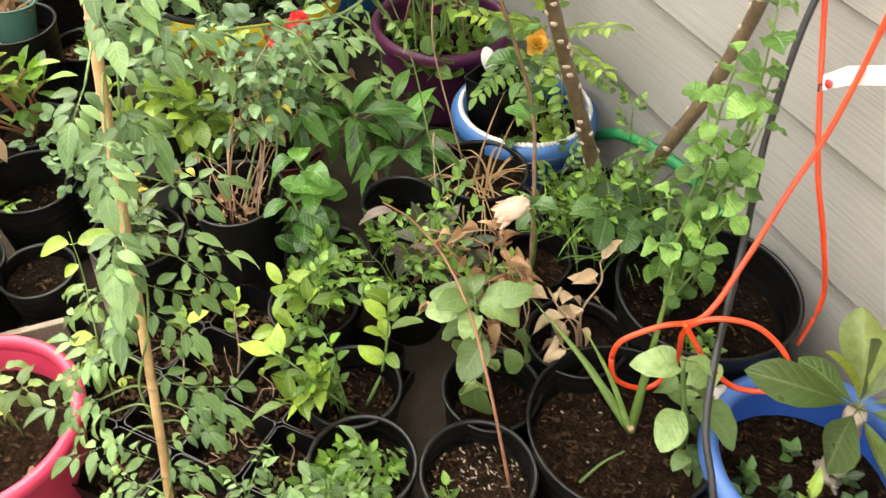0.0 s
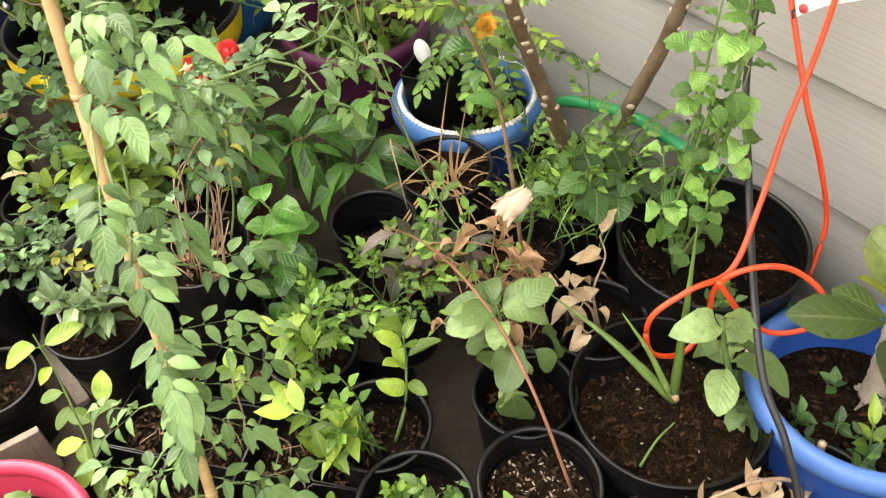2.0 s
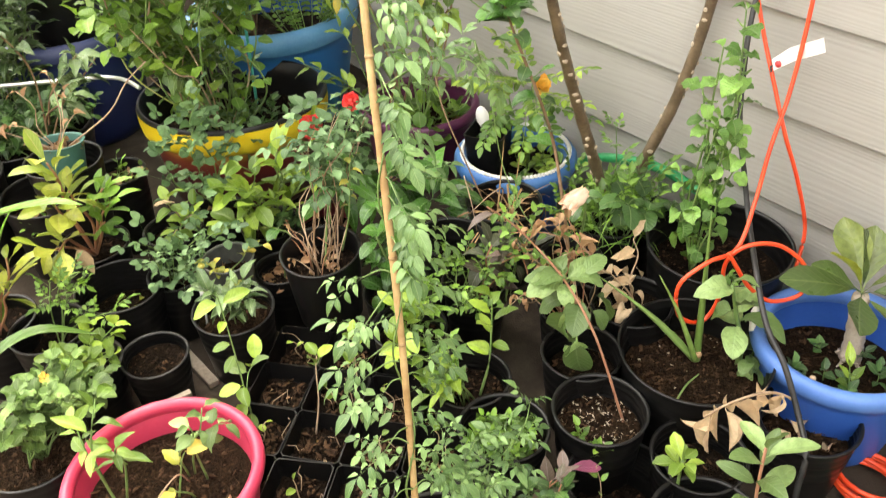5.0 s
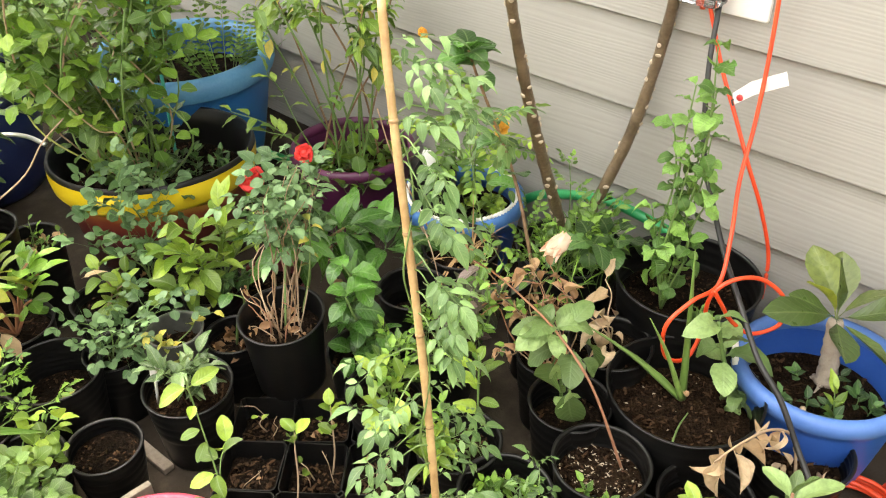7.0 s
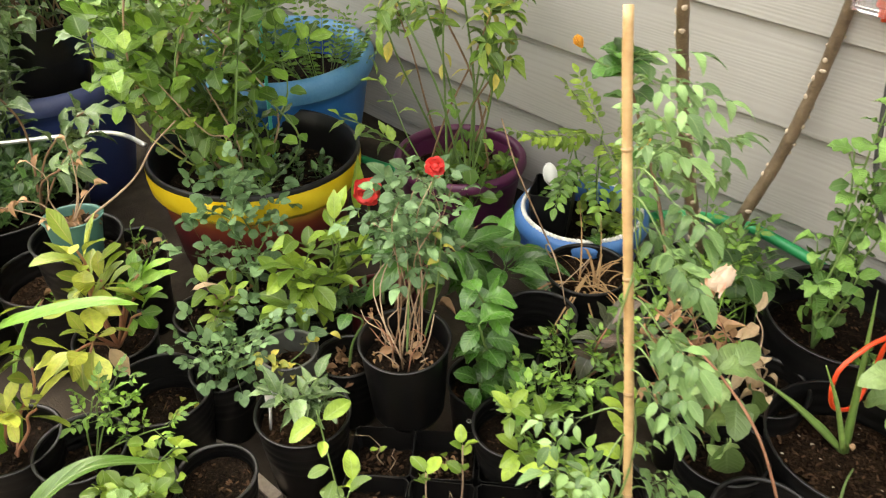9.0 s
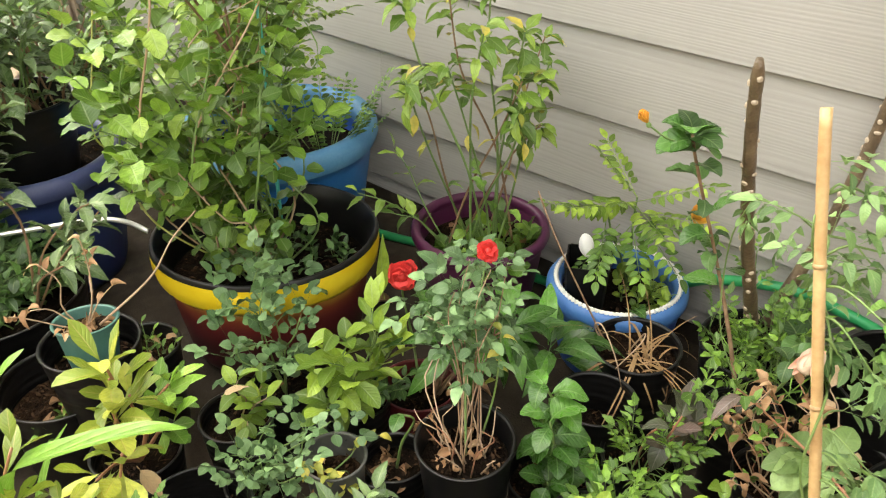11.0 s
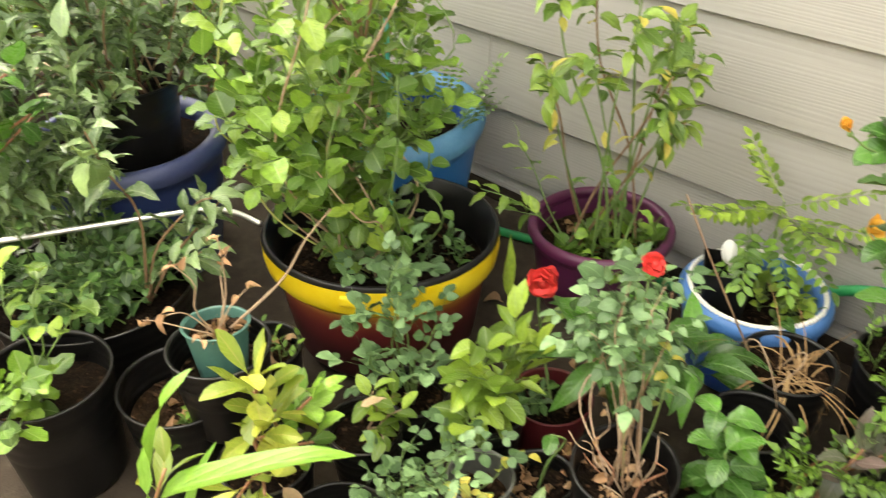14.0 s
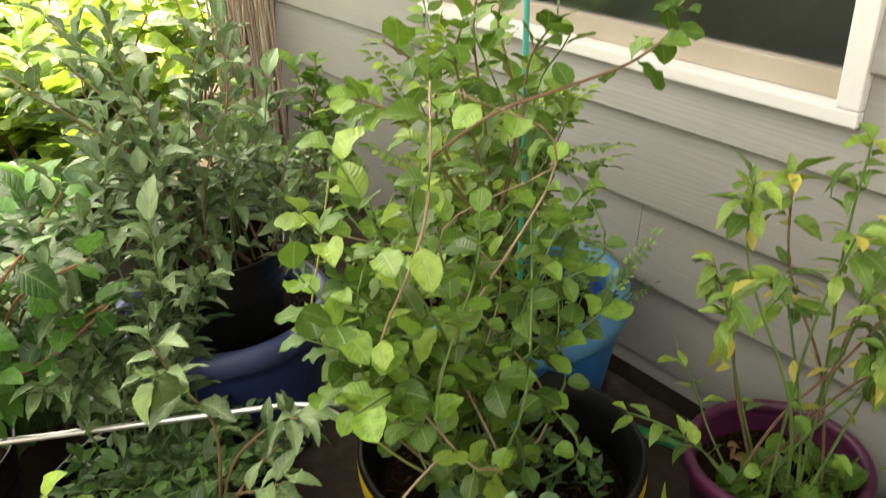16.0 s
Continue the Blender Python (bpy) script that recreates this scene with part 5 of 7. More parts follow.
# ---- right-hand group near the wall ----
q = nursery("potted_aloe", 0.492, 0.466, 0.205, 0.262, "small aloe and a leafy sprout in a large black nursery pot", depth=0.065, soil=SOIL_BROWN, chips=160, perl=14, ribs=3)
p = Plant(q, 26, 40)
foot = Vector((0.527, 0.481, 0.14))
for tip, r in (((0.457, 0.659, 0.262), 0.0062), ((0.558, 0.523, 0.422), 0.0078), ((0.450, 0.527, 0.345), 0.0055), ((0.48, 0.62, 0.235), 0.005), ((0.548, 0.505, 0.30), 0.0068), ((0.50, 0.57, 0.20), 0.0045)):
    t2 = Vector(tip)
    mid = foot.lerp(t2, 0.5) + Vector((0, 0, 0.012))
    pts = spline([foot - p.o, mid - p.o, t2 - p.o], 12)
    bm = tube(pts, [0.85 * r * (1 - (i / 12) ** 1.3) + 0.0006 for i in range(13)], 8)
    part("leaf", bm, ALOE_SKIN, q, "fleshy tapering aloe leaf")
p.leaf(L_DRY, (0.515, 0.475, 0.17), (-0.3, -0.4, 0.9), 0.55)
pts = p.stem([(0.575, 0.43, 0.14), (0.572, 0.43, 0.19), (0.562, 0.445, 0.25), (0.556, 0.46, 0.31)], 0.0055, 0.003)
p.clothe(pts, L_BROAD, 8, start=0.5, ang=75, size=(0.55, 0.85))
p.leaf(L_BROAD, (0.565, 0.44, 0.24), (0.15, -0.5, 0.45), 1.0)
p.bush((0.58, 0.42, 0.14), [Vector((0.565, 0.405, 0.165)), Vector((0.59, 0.395, 0.16)), Vector((0.61, 0.42, 0.17))], L_BROAD, 3, 0.003, 0.002, start=0.5, size=(0.45, 0.6))
p.stem([(0.42, 0.44, 0.143), (0.46, 0.45, 0.15), (0.50, 0.455, 0.146)], 0.0022, 0.0012, STEM_GREEN)
p.done()

K = (0.295, 0.493)
q = nursery("potted_cutting", *K, 0.176, 0.16, "long red-stemmed leaning shrub in a black pot of perlite mix", perl=110, chips=60, soil=SOIL_BROWN, depth=0.045)
p = Plant(q, 27, 60)
stem = p.stem([(0.335, 0.475, 0.13), (0.330, 0.545, 0.272), (0.335, 0.62, 0.335), (0.328, 0.685, 0.375), (0.30, 0.72, 0.42), (0.262, 0.728, 0.46)], 0.0025, 0.0012, STEM_RED, 30, label="long bare reddish stem")
p.clothe(stem, L_SMALL, 8, start=0.7, end=1.0, ang=75, size=(0.7, 1.2))
p.leaf(L_PURP, stem[-4], (-0.7, 0.2, 0.1), 0.8)
weeds(p, (0.255, 0.47), 0.025, 0.132, 5, L_SMALL, 0.035, 5)
p.done()

q = nursery("potted_shrub", 0.37, 0.605, 0.172, 0.147, "broad pale-leaved shrub in a black nursery pot", depth=0.05)
p = Plant(q, 28, 60)
st = p.stem([(0.37, 0.62, 0.12), (0.365, 0.625, 0.22), (0.355, 0.63, 0.29), (0.352, 0.64, 0.33)], 0.0034, 0.002)
p.clothe(st, L_BROAD, 6, start=0.82, ang=75, size=(0.6, 0.85), lift=0.05)
for b, w, s2 in (((0.36, 0.64, 0.315), (-0.75, 0.35, 0.1), 0.95), ((0.352, 0.64, 0.33), (0.1, 0.5, 0.45), 0.75), ((0.345, 0.625, 0.275), (-0.6, 0.0, -0.75), 1.15), ((0.35, 0.615, 0.295), (-0.35, -0.4, -0.65), 1.15), ((0.335, 0.59, 0.235), (-0.2, -0.25, -0.8), 0.95), ((0.385, 0.60, 0.295), (0.5, -0.2, -0.55), 0.95), ((0.37, 0.62, 0.33), (0.5, -0.1, 0.35), 0.7), ((0.33, 0.585, 0.245), (-0.05, -0.2, -0.9), 0.8), ((0.355, 0.60, 0.30), (-0.7, -0.35, -0.05), 0.9), ((0.35, 0.62, 0.30), (-0.5, 0.6, -0.3), 0.85), ((0.375, 0.60, 0.27), (0.3, -0.6, -0.5), 0.7)):
    p.leaf(L_BROAD, b, w, s2, p.rng.uniform(-0.3, 0.3))
p.done()

q = nursery("potted_dead_plant", 0.52, 0.627, 0.19, 0.155, "withered plant with curled brown leaves in a black pot")
p = Plant(q, 29, 40)
p.bush((0.52, 0.627, 0.16), [Vector((0.49, 0.66, 0.25)), Vector((0.50, 0.63, 0.24)), Vector((0.585, 0.69, 0.26)), Vector((0.48, 0.61, 0.2))], L_DRYB, 4, 0.0022, 0.0012, STEM_TAN, start=0.5, ang=80, size=(0.45, 0.75), lift=-0.2)
p.done()

q = nursery("potted_mint", 0.712, 0.592, 0.25, 0.275, "tall patchouli-like mint in a large black nursery pot", depth=0.07, chips=140, ribs=4)
p = Plant(q, 30, 190)
for tip in ((0.675, 0.60, 0.70), (0.655, 0.615, 0.64), (0.70, 0.60, 0.62), (0.655, 0.64, 0.56), (0.715, 0.60, 0.53), (0.65, 0.60, 0.50), (0.69, 0.57, 0.44), (0.72, 0.64, 0.42), (0.645, 0.65, 0.40), (0.66, 0.58, 0.36), (0.63, 0.63, 0.33)):
    pts = p.stem(p.bent((0.672, 0.615, 0.18), tip, 0.08, 0.1), 0.003, 0.0012, STEM_GREEN)
    p.clothe(pts, L_MINT, int(4 + 11 * (tip[2] - 0.25)), start=0.3, ang=82, whorl=2, size=(0.6, 1.05), lift=-0.2, jitter=40)
weeds(p, (0.66, 0.53), 0.035, 0.182, 8, L_SMALL, 0.035, 5)
p.done()

# plumeria pair
PX, PY = 0.69, 0.84
q = nursery("potted_plumeria", PX, PY, 0.21, 0.22, "two bare plumeria trunks with pale leaf scars, black pot", "potted tree", depth=0.02)
p = Plant(q, 31, 200)


def trunk(points, r0, r1, seed, tip):
    g = random.Random(seed)
    n = 40
    pts = [v - p.o for v in spline(points, n)]
    rad = [(r0 + (r1 - r0) * i / n) * (1 + 0.05 * math.sin(i * 1.9) + 0.03 * g.uniform(-1, 1)) for i in range(n + 1)]
    if tip:
        rad[-1], rad[-2] = rad[-1] * 0.55, rad[-2] * 0.9
    t2 = part("trunk", tube(pts, rad, 14), TRUNK, q, "smooth brown trunk dotted with pale leaf scars")
    for i in range(3, n - 1):
        for _ in range(1):
            a = g.uniform(0, 6.28)
            d = (pts[i + 1] - pts[i]).normalized()
            u = d.orthogonal().normalized()
            o = math.cos(a) * u + math.sin(a) * d.cross(u)
            m = Matrix.Translation(pts[i] + o * rad[i] * 0.97) @ o.to_track_quat("Z", "Y").to_matrix().to_4x4() @ Matrix.Diagonal((g.uniform(0.7, 1.2), g.uniform(0.6, 1.0), 1, 1))
            part("leaf_scar", SCAR_MESH, None, t2, at=m)


SCAR_MESH = to_mesh("leaf_scar", lathe([(0.0056, -0.001), (0.0050, 0.0014), (0.0030, 0.0026), (0, 0.0018)], 9), SCAR)
trunk([(0.702, 0.862, 0.20), (0.672, 0.870, 0.30), (0.637, 0.877, 0.40), (0.600, 0.880, 0.50), (0.564, 0.880, 0.60), (0.529, 0.877, 0.70), (0.499, 0.871, 0.785)], 0.0128, 0.0088, 1, True)
trunk([(0.765, 0.862, 0.20), (0.797, 0.840, 0.30), (0.824, 0.817, 0.40), (0.842, 0.800, 0.50), (0.851, 0.786, 0.60), (0.853, 0.772, 0.72), (0.852, 0.758, 0.84), (0.85, 0.745, 0.95)], 0.0125, 0.0092, 2, True)
weeds(p, (0.67, 0.82), 0.09, 0.19, 15, L_HERB, 0.07, 3)
weeds(p, (0.62, 0.84), 0.05, 0.19, 4, L_HERB, 0.09, 3)
weeds(p, (0.66, 0.78), 0.07, 0.19, 30, L_GRASSG, 0.05, 2)
p.bush((0.64, 0.80, 0.19), p.cloud((0.64, 0.78, 0.26), (0.08, 0.06, 0.05), 7, -0.2), L_HERB, 4, 0.0016, 0.0009, start=0.4, size=(0.7, 1.1))
p.bush((0.65, 0.78, 0.19), [Vector((0.62, 0.74, 0.30)), Vector((0.68, 0.72, 0.28)), Vector((0.72, 0.75, 0.27))], L_HIBD, 5, 0.002, 0.001, start=0.5, size=(0.9, 1.3))
pts = p.stem([(0.77, 0.90, 0.19), (0.775, 0.905, 0.27), (0.77, 0.91, 0.34)], 0.0016, 0.0009)
p.clothe(pts, L_HERB, 5, start=0.4, size=(0.6, 0.9))
p.done()

# hibiscus with the pale folded bloom and the orange bud
q = nursery("potted_hibiscus", 0.538, 0.80, 0.18, 0.135, "leggy hibiscus with orange buds and glossy leaves, black pot", soil=SOIL_BROWN)
p = Plant(q, 33, 70)
cane = p.stem([(0.54, 0.80, 0.15), (0.56, 0.855, 0.30), (0.565, 0.90, 0.42), (0.51, 0.935, 0.60), (0.49, 0.942, 0.66)], 0.004, 0.0022, STEM_BROWN, 24)
p.clothe(cane, L_HIBD, 14, start=0.5, ang=78, size=(0.65, 1.05))
p.clothe(cane[-4:], L_HIB, 8, start=0.2, ang=65, size=(0.5, 0.85))
p.clothe(cane[10:16], L_HIB, 5, start=0.0, ang=75, size=(0.7, 1.0))
p.stem([(0.495, 0.94, 0.645), (0.465, 0.965, 0.655), (0.445, 0.985, 0.675)], 0.0018, 0.0014)
flower(p, (0.444, 0.987, 0.676), P_ORANGE, 5, (-0.4, 0.3, 0.8), 0.75, label="closed orange bud", layers=2, opening=18)
p.stem([(0.562, 0.90, 0.42), (0.59, 0.95, 0.44), (0.608, 0.975, 0.455)], 0.0018, 0.0014)
flower(p, (0.610, 0.977, 0.455), P_ORANGE, 5, (-0.2, -0.6, 0.5), 1.0, label="half-open orange bloom", layers=2, opening=40)
p.stem([(0.54, 0.80, 0.15), (0.50, 0.74, 0.30), (0.455, 0.70, 0.41), (0.43, 0.687, 0.425)], 0.003, 0.0016, STEM_GREEN)
bl = part("flower", lathe([(0, 0), (0.008, 0.003), (0.015, 0.013), (0.0175, 0.025), (0.0145, 0.038), (0.007, 0.047), (0.0, 0.049)], 28, lambda a, z: 1 + 0.12 * math.sin(2 * a + 45 * z) + 0.10 * math.sin(5 * a + 90 * z) + 0.05 * math.sin(9 * a - 160 * z)), PETAL_CREAM, q, "faded blush-white folded bloom",
          at=Matrix.Translation(Vector((0.450, 0.690, 0.428)) - p.o) @ Vector((-0.85, 0.12, -0.3)).to_track_quat("Z", "Y").to_matrix().to_4x4() @ Matrix.Diagonal((0.85, 0.8, 1.0, 1)))
P_EDGE = simple("p_edge", PETAL_CORAL, 0.047, 0.017, "oval", 0.4, 0.1, 0.08, 9, 0.03)
for k, a in enumerate((0, 50, 110, 150, 195, 245, 300)):
    part("petal", P_EDGE[k % 3][0], None, bl, "coral petal edge", at=pose(0, 0, 0.002, 0, 0, a) @ pose(0, 0.0125, 0, 84, 0, 0))

p.clothe([Vector((0.50, 0.74, 0.34)), Vector((0.48, 0.73, 0.38))], L_HIBD, 3, start=0.0, ang=80, size=(0.6, 0.85))
p.done()

# blue pot with the white roped rim
SX, SY = 0.712, 1.15
q = tub("potted_curry_leaf", SX, SY, 0.203, 0.285, "feathery curry-leaf plant in a blue tub with white roped rim", BLUE, PALE_BLUE, depth=0.055, rim_w=0.03)
turns, pts = 64, []
for k in range(361):
    a = 2 * math.pi * k / 360
    pts.append(((0.1245 + 0.0008 * math.sin(a * 90)) * math.cos(a), (0.1245 + 0.0008 * math.sin(a * 90)) * math.sin(a), 0.2025 + 0.0012 * math.cos(a * 90)))
part("rim_rope", tube(pts, [0.0043 + 0.0010 * math.sin(k * 1.5) for k in range(361)], 8, False), ROPE, q, "white twisted rope-like edge")
p = Plant(q, 34, 90)
r = p.rng
for tip in ((0.77, 1.16, 0.36), (0.73, 1.20, 0.33)):
    p.stem(p.bent((0.755, 1.15, 0.15), tip, 0.06, 0.1), 0.003, 0.0018, STEM_GREEN)
for b, w, s2 in (((0.77, 1.16, 0.36), (-0.5, 0.35, 0.75), 1.15), ((0.77, 1.16, 0.35), (-0.9, 0.4, 0.15), 1.2), ((0.77, 1.16, 0.34), (-0.6, -0.7, 0.1), 1.2), ((0.77, 1.16, 0.35), (0.15, -0.7, 0.35), 1.1), ((0.77, 1.16, 0.36), (0.2, 0.6, 0.5), 1.1),
                 ((0.73, 1.20, 0.33), (-0.8, 0.5, 0.3), 1.1), ((0.73, 1.20, 0.32), (-0.8, -0.4, -0.35), 1.1), ((0.77, 1.16, 0.33), (-0.3, -0.8, -0.45), 1.15), ((0.76, 1.16, 0.30), (-0.9, 0.0, -0.3), 1.0), ((0.77, 1.16, 0.31), (0.3, -0.9, -0.1), 1.1), ((0.76, 1.17, 0.35), (-0.7, -0.2, 0.35), 1.1), ((0.75, 1.17, 0.33), (-0.7, 0.7, 0.1), 1.0), ((0.77, 1.15, 0.33), (0.0, -0.9, 0.15), 1.15), ((0.76, 1.16, 0.31), (-0.7, -0.6, -0.4), 1.1), ((0.75, 1.18, 0.30), (-0.8, 0.2, -0.55), 1.0)):
    p.leaf(L_CURRYL if w[2] > 0.0 else L_CURRY, b, w, s2, r.uniform(-0.2, 0.2))
weeds(p, (0.72, 1.09), 0.05, 0.15, 12, L_LIMES, 0.06, 5)
p.leaf(L_HIB, (0.64, 1.075, 0.19), (-0.2, -0.3, 0.9), 0.8)
p.done()
sq = thing("square_pot", (0.668, 1.195, 0.152), "tall square black plastic pot set inside the blue tub", "pot")


def square_pot(w, h, taper=0.85, wall=0.002, lip=0.003):
    rings = [(w * taper, 0), (w, h), (w + lip, h), (w + lip, h + 0.002), (w - wall, h + 0.002), (w * taper, h * 0.25)]
    verts, faces = [], []
    for s, z in rings:
        s /= 2
        c = s * 0.88
        verts += [(x, y, z) for x, y in ((s, c), (c, s), (-c, s), (-s, c), (-s, -c), (-c, -s), (c, -s), (s, -c))]
    for i in range(len(rings) - 1):
        for k in range(8):
            j = (k + 1) % 8
            faces.append((i * 8 + k, i * 8 + j, (i + 1) * 8 + j, (i + 1) * 8 + k))
    faces += [tuple(range(8))[::-1], tuple(range((len(rings) - 1) * 8, len(rings) * 8))]
    return as_bm(verts, faces)


part("pot", square_pot(0.088, 0.10), BLACK, sq, at=pose(0, 0, 0, 0, 0, 28), smooth=False)
tag_stake((0.65, 1.185, 0.268), (-0.25, 0.05, 1), "white plastic spoon used as a plant tag", 1.0)

q = nursery("potted_grass", 0.552, 1.012, 0.203, 0.168, "dried arching grass in a black nursery pot", soil=SOIL_BROWN)
p = Plant(q, 35, 60)
for i in range(30):
    a = p.rng.uniform(0, 6.28)
    p.leaf(L_GRASS, (0.545 + p.rng.uniform(-0.03, 0.03), 1.0 + p.rng.uniform(-0.03, 0.03), 0.175), (0.7 * math.cos(a) - 0.25, 0.7 * math.sin(a) - 0.3, 0.9), p.rng.uniform(0.7, 1.25), p.rng.uniform(-0.6, 0.6))
p.done()

pl = Plant(q, 63, 10)
pl.stem([(0.545, 1.05, 0.15), (0.535, 1.11, 0.25), (0.53, 1.18, 0.36), (0.56, 1.25, 0.43)], 0.0022, 0.0014, STEM_BROWN, 14, label="bare woody cane")
pl.stem([(0.55, 1.05, 0.15), (0.50, 1.07, 0.24), (0.47, 1.04, 0.28), (0.455, 1.0, 0.24), (0.45, 0.98, 0.19)], 0.0018, 0.001, STEM_TAN, 14, label="bent straw-coloured stalk")
pl.stem([(0.56, 1.04, 0.15), (0.53, 0.99, 0.25), (0.48, 0.97, 0.27), (0.44, 0.99, 0.23)], 0.0016, 0.001, STEM_TAN, 14)
nursery("empty_pot", 0.393, 0.995, 0.195, 0.142, "empty black ribbed nursery pot with little soil", category="pot", depth=0.08)
q = nursery("potted_herb", 0.366, 0.888, 0.158, 0.135, "purple-striped leafy plant with herbs in a black pot")
p = Plant(q, 36, 90)
p.bush((0.37, 0.88, 0.13), [Vector((0.39, 0.84, 0.25)), Vector((0.43, 0.80, 0.24)), Vector((0.36, 0.83, 0.28)), Vector((0.41, 0.77, 0.28))], L_PURP, 7, 0.0025, 0.0015, STEM_RED, start=0.35, ang=70, size=(0.7, 1.1))
p.bush((0.33, 0.87, 0.13), p.cloud((0.32, 0.85, 0.21), (0.06, 0.05, 0.045), 8, -0.2), L_HERB, 4, 0.0014, 0.0008, start=0.4, size=(0.7, 1.0))
p.bush((0.40, 0.84, 0.13), [Vector((0.38, 0.80, 0.38)), Vector((0.41, 0.82, 0.40)), Vector((0.36, 0.79, 0.34)), Vector((0.42, 0.78, 0.35))], L_SMALL, 12, 0.0016, 0.0008, STEM_GREEN, start=0.35, size=(0.9, 1.3))
p.done()

q = nursery("potted_thicket", 0.45, 0.70, 0.17, 0.14, "tangle of dry stems and small yellow-green leaves in a black pot", soil=SOIL_BROWN)
p = Plant(q, 37, 80)
for i in range(16):
    tip = Vector((0.40 + p.rng.uniform(-0.09, 0.09), 0.72 + p.rng.uniform(-0.06, 0.06), 0.27 + p.rng.uniform(-0.05, 0.12)))
    pts = p.stem(p.bent((0.45 + p.rng.uniform(-0.03, 0.03), 0.70 + p.rng.uniform(-0.03, 0.03), 0.14), tip, 0.35, 0.35), 0.0014, 0.0008, STEM_TAN if i % 3 else STEM_RED, 10, sides=5)
    p.clothe(pts, L_SMALL if i % 2 else L_DRY, 6, start=0.5, size=(0.4, 0.8) if i % 2 == 0 else (0.8, 1.2))
p.clothe([Vector((0.40, 0.66, 0.25)), Vector((0.38, 0.65, 0.20))], L_DRY, 14, start=0.0, ang=80, size=(0.4, 0.8), lift=-0.4)
st = p.stem([(0.36, 0.70, 0.27), (0.41, 0.70, 0.285), (0.46, 0.71, 0.28)], 0.002, 0.0014, STEM_RED, 10, label="snapped reddish side branch")
p.clothe(st, L_DRY, 9, start=0.2, ang=85, size=(0.35, 0.7), lift=-0.6)
p.done()

q = nursery("potted_citrus", 0.192, 0.868, 0.158, 0.145, "small leafy plants with lime shoots in a black nursery pot", depth=0.04)
p = Plant(q, 38, 110)
p.bush((0.19, 0.86, 0.12), p.cloud((0.22, 0.83, 0.22), (0.07, 0.05, 0.045), 5, -0.2), L_HERB, 5, 0.0015, 0.0008, start=0.3, size=(0.8, 1.1))
p.bush((0.17, 0.86, 0.12), [Vector((0.14, 0.83, 0.26)), Vector((0.17, 0.80, 0.24)), Vector((0.12, 0.80, 0.2))], L_LIME, 6, 0.002, 0.001, start=0.4, size=(0.6, 0.9))
p.done()

q = nursery("potted_herb", 0.195, 0.702, 0.152, 0.15, "feathery weeds and a leafy sprout in a black nursery pot", depth=0.045, chips=80)
p = Plant(q, 39, 140)
p.bush((0.18, 0.70, 0.105), p.cloud((0.15, 0.72, 0.22), (0.08, 0.05, 0.05), 7, -0.4), L_SMALL, 10, 0.0013, 0.0007, start=0.25, size=(0.8, 1.4))
p.bush((0.19, 0.69, 0.105), [Vector((0.10, 0.72, 0.25)), Vector((0.13, 0.70, 0.20)), Vector((0.09, 0.67, 0.21))], L_LIMEL, 8, 0.002, 0.001, start=0.3, size=(0.8, 1.2))
pts = p.stem([(0.21, 0.69, 0.105), (0.24, 0.70, 0.16), (0.255, 0.71, 0.23), (0.26, 0.715, 0.28)], 0.0026, 0.0014)
p.clothe(pts, L_LIME, 9, start=0.4, ang=60, size=(0.6, 0.95), lift=0.2)
p.done()

nurs = nursery("potted_weeds", 0.165, 0.578, 0.155, 0.152, "low green weeds in a black nursery pot", depth=0.04, chips=60)
p = Plant(nurs, 40, 90)
weeds(p, (0.15, 0.565), 0.055, 0.115, 26, L_SMALL, 0.05, 8)
p.done()

q = nursery("potted_weeds", 0.246, 0.403, 0.128, 0.168, "nearly empty black nursery pot with one small weed", depth=0.09, ribs=5)
p = Plant(q, 41, 30)
pts = p.stem([(0.20, 0.38, 0.04), (0.195, 0.39, 0.09), (0.20, 0.40, 0.15), (0.19, 0.405, 0.2)], 0.0014, 0.0008, STEM_TAN)
p.clothe(pts, L_SMALL, 6, start=0.3)
weeds(p, (0.21, 0.38), 0.015, 0.04, 3, L_LIMES, 0.03, 4)
p.done()

q = nursery("potted_shrub", 0.36, 0.345, 0.15, 0.155, "bright glossy green rosette seedling in a black pot", depth=0.05)
p = Plant(q, 42, 40)
pts = p.stem([(0.30, 0.335, 0.10), (0.29, 0.33, 0.17), (0.282, 0.325, 0.215)], 0.003, 0.002)
p.clothe(pts, simple("bright", LEAF_LIME, 0.050, 0.024, "obovate", 0.45, 0.5, 0.05, 11, serr=0.06), 11, start=0.6, ang=72, size=(0.6, 1.0), lift=0.3)
p.done()

q = nursery("potted_shrub", 0.272, 0.262, 0.15, 0.165, "young red-stemmed shrub with yellow-green leaves in a black pot", depth=0.06)
p = Plant(q, 43, 40)
pts = p.stem([(0.29, 0.23, 0.09), (0.275, 0.20, 0.17), (0.29, 0.215, 0.26), (0.305, 0.225, 0.315)], 0.003, 0.0022, STEM_RED)
p.clothe(pts, simple("pale_gold", LEAF_PALE, 0.076, 0.028, "oval", 0.35, 0.5, 0.03, 11), 9, start=0.55, ang=65, size=(0.75, 1.05), lift=0.2)
p.clothe(pts[2:7], L_DRY, 5, start=0.0, ang=80, size=(0.7, 1.1), lift=-0.3)
p.done()

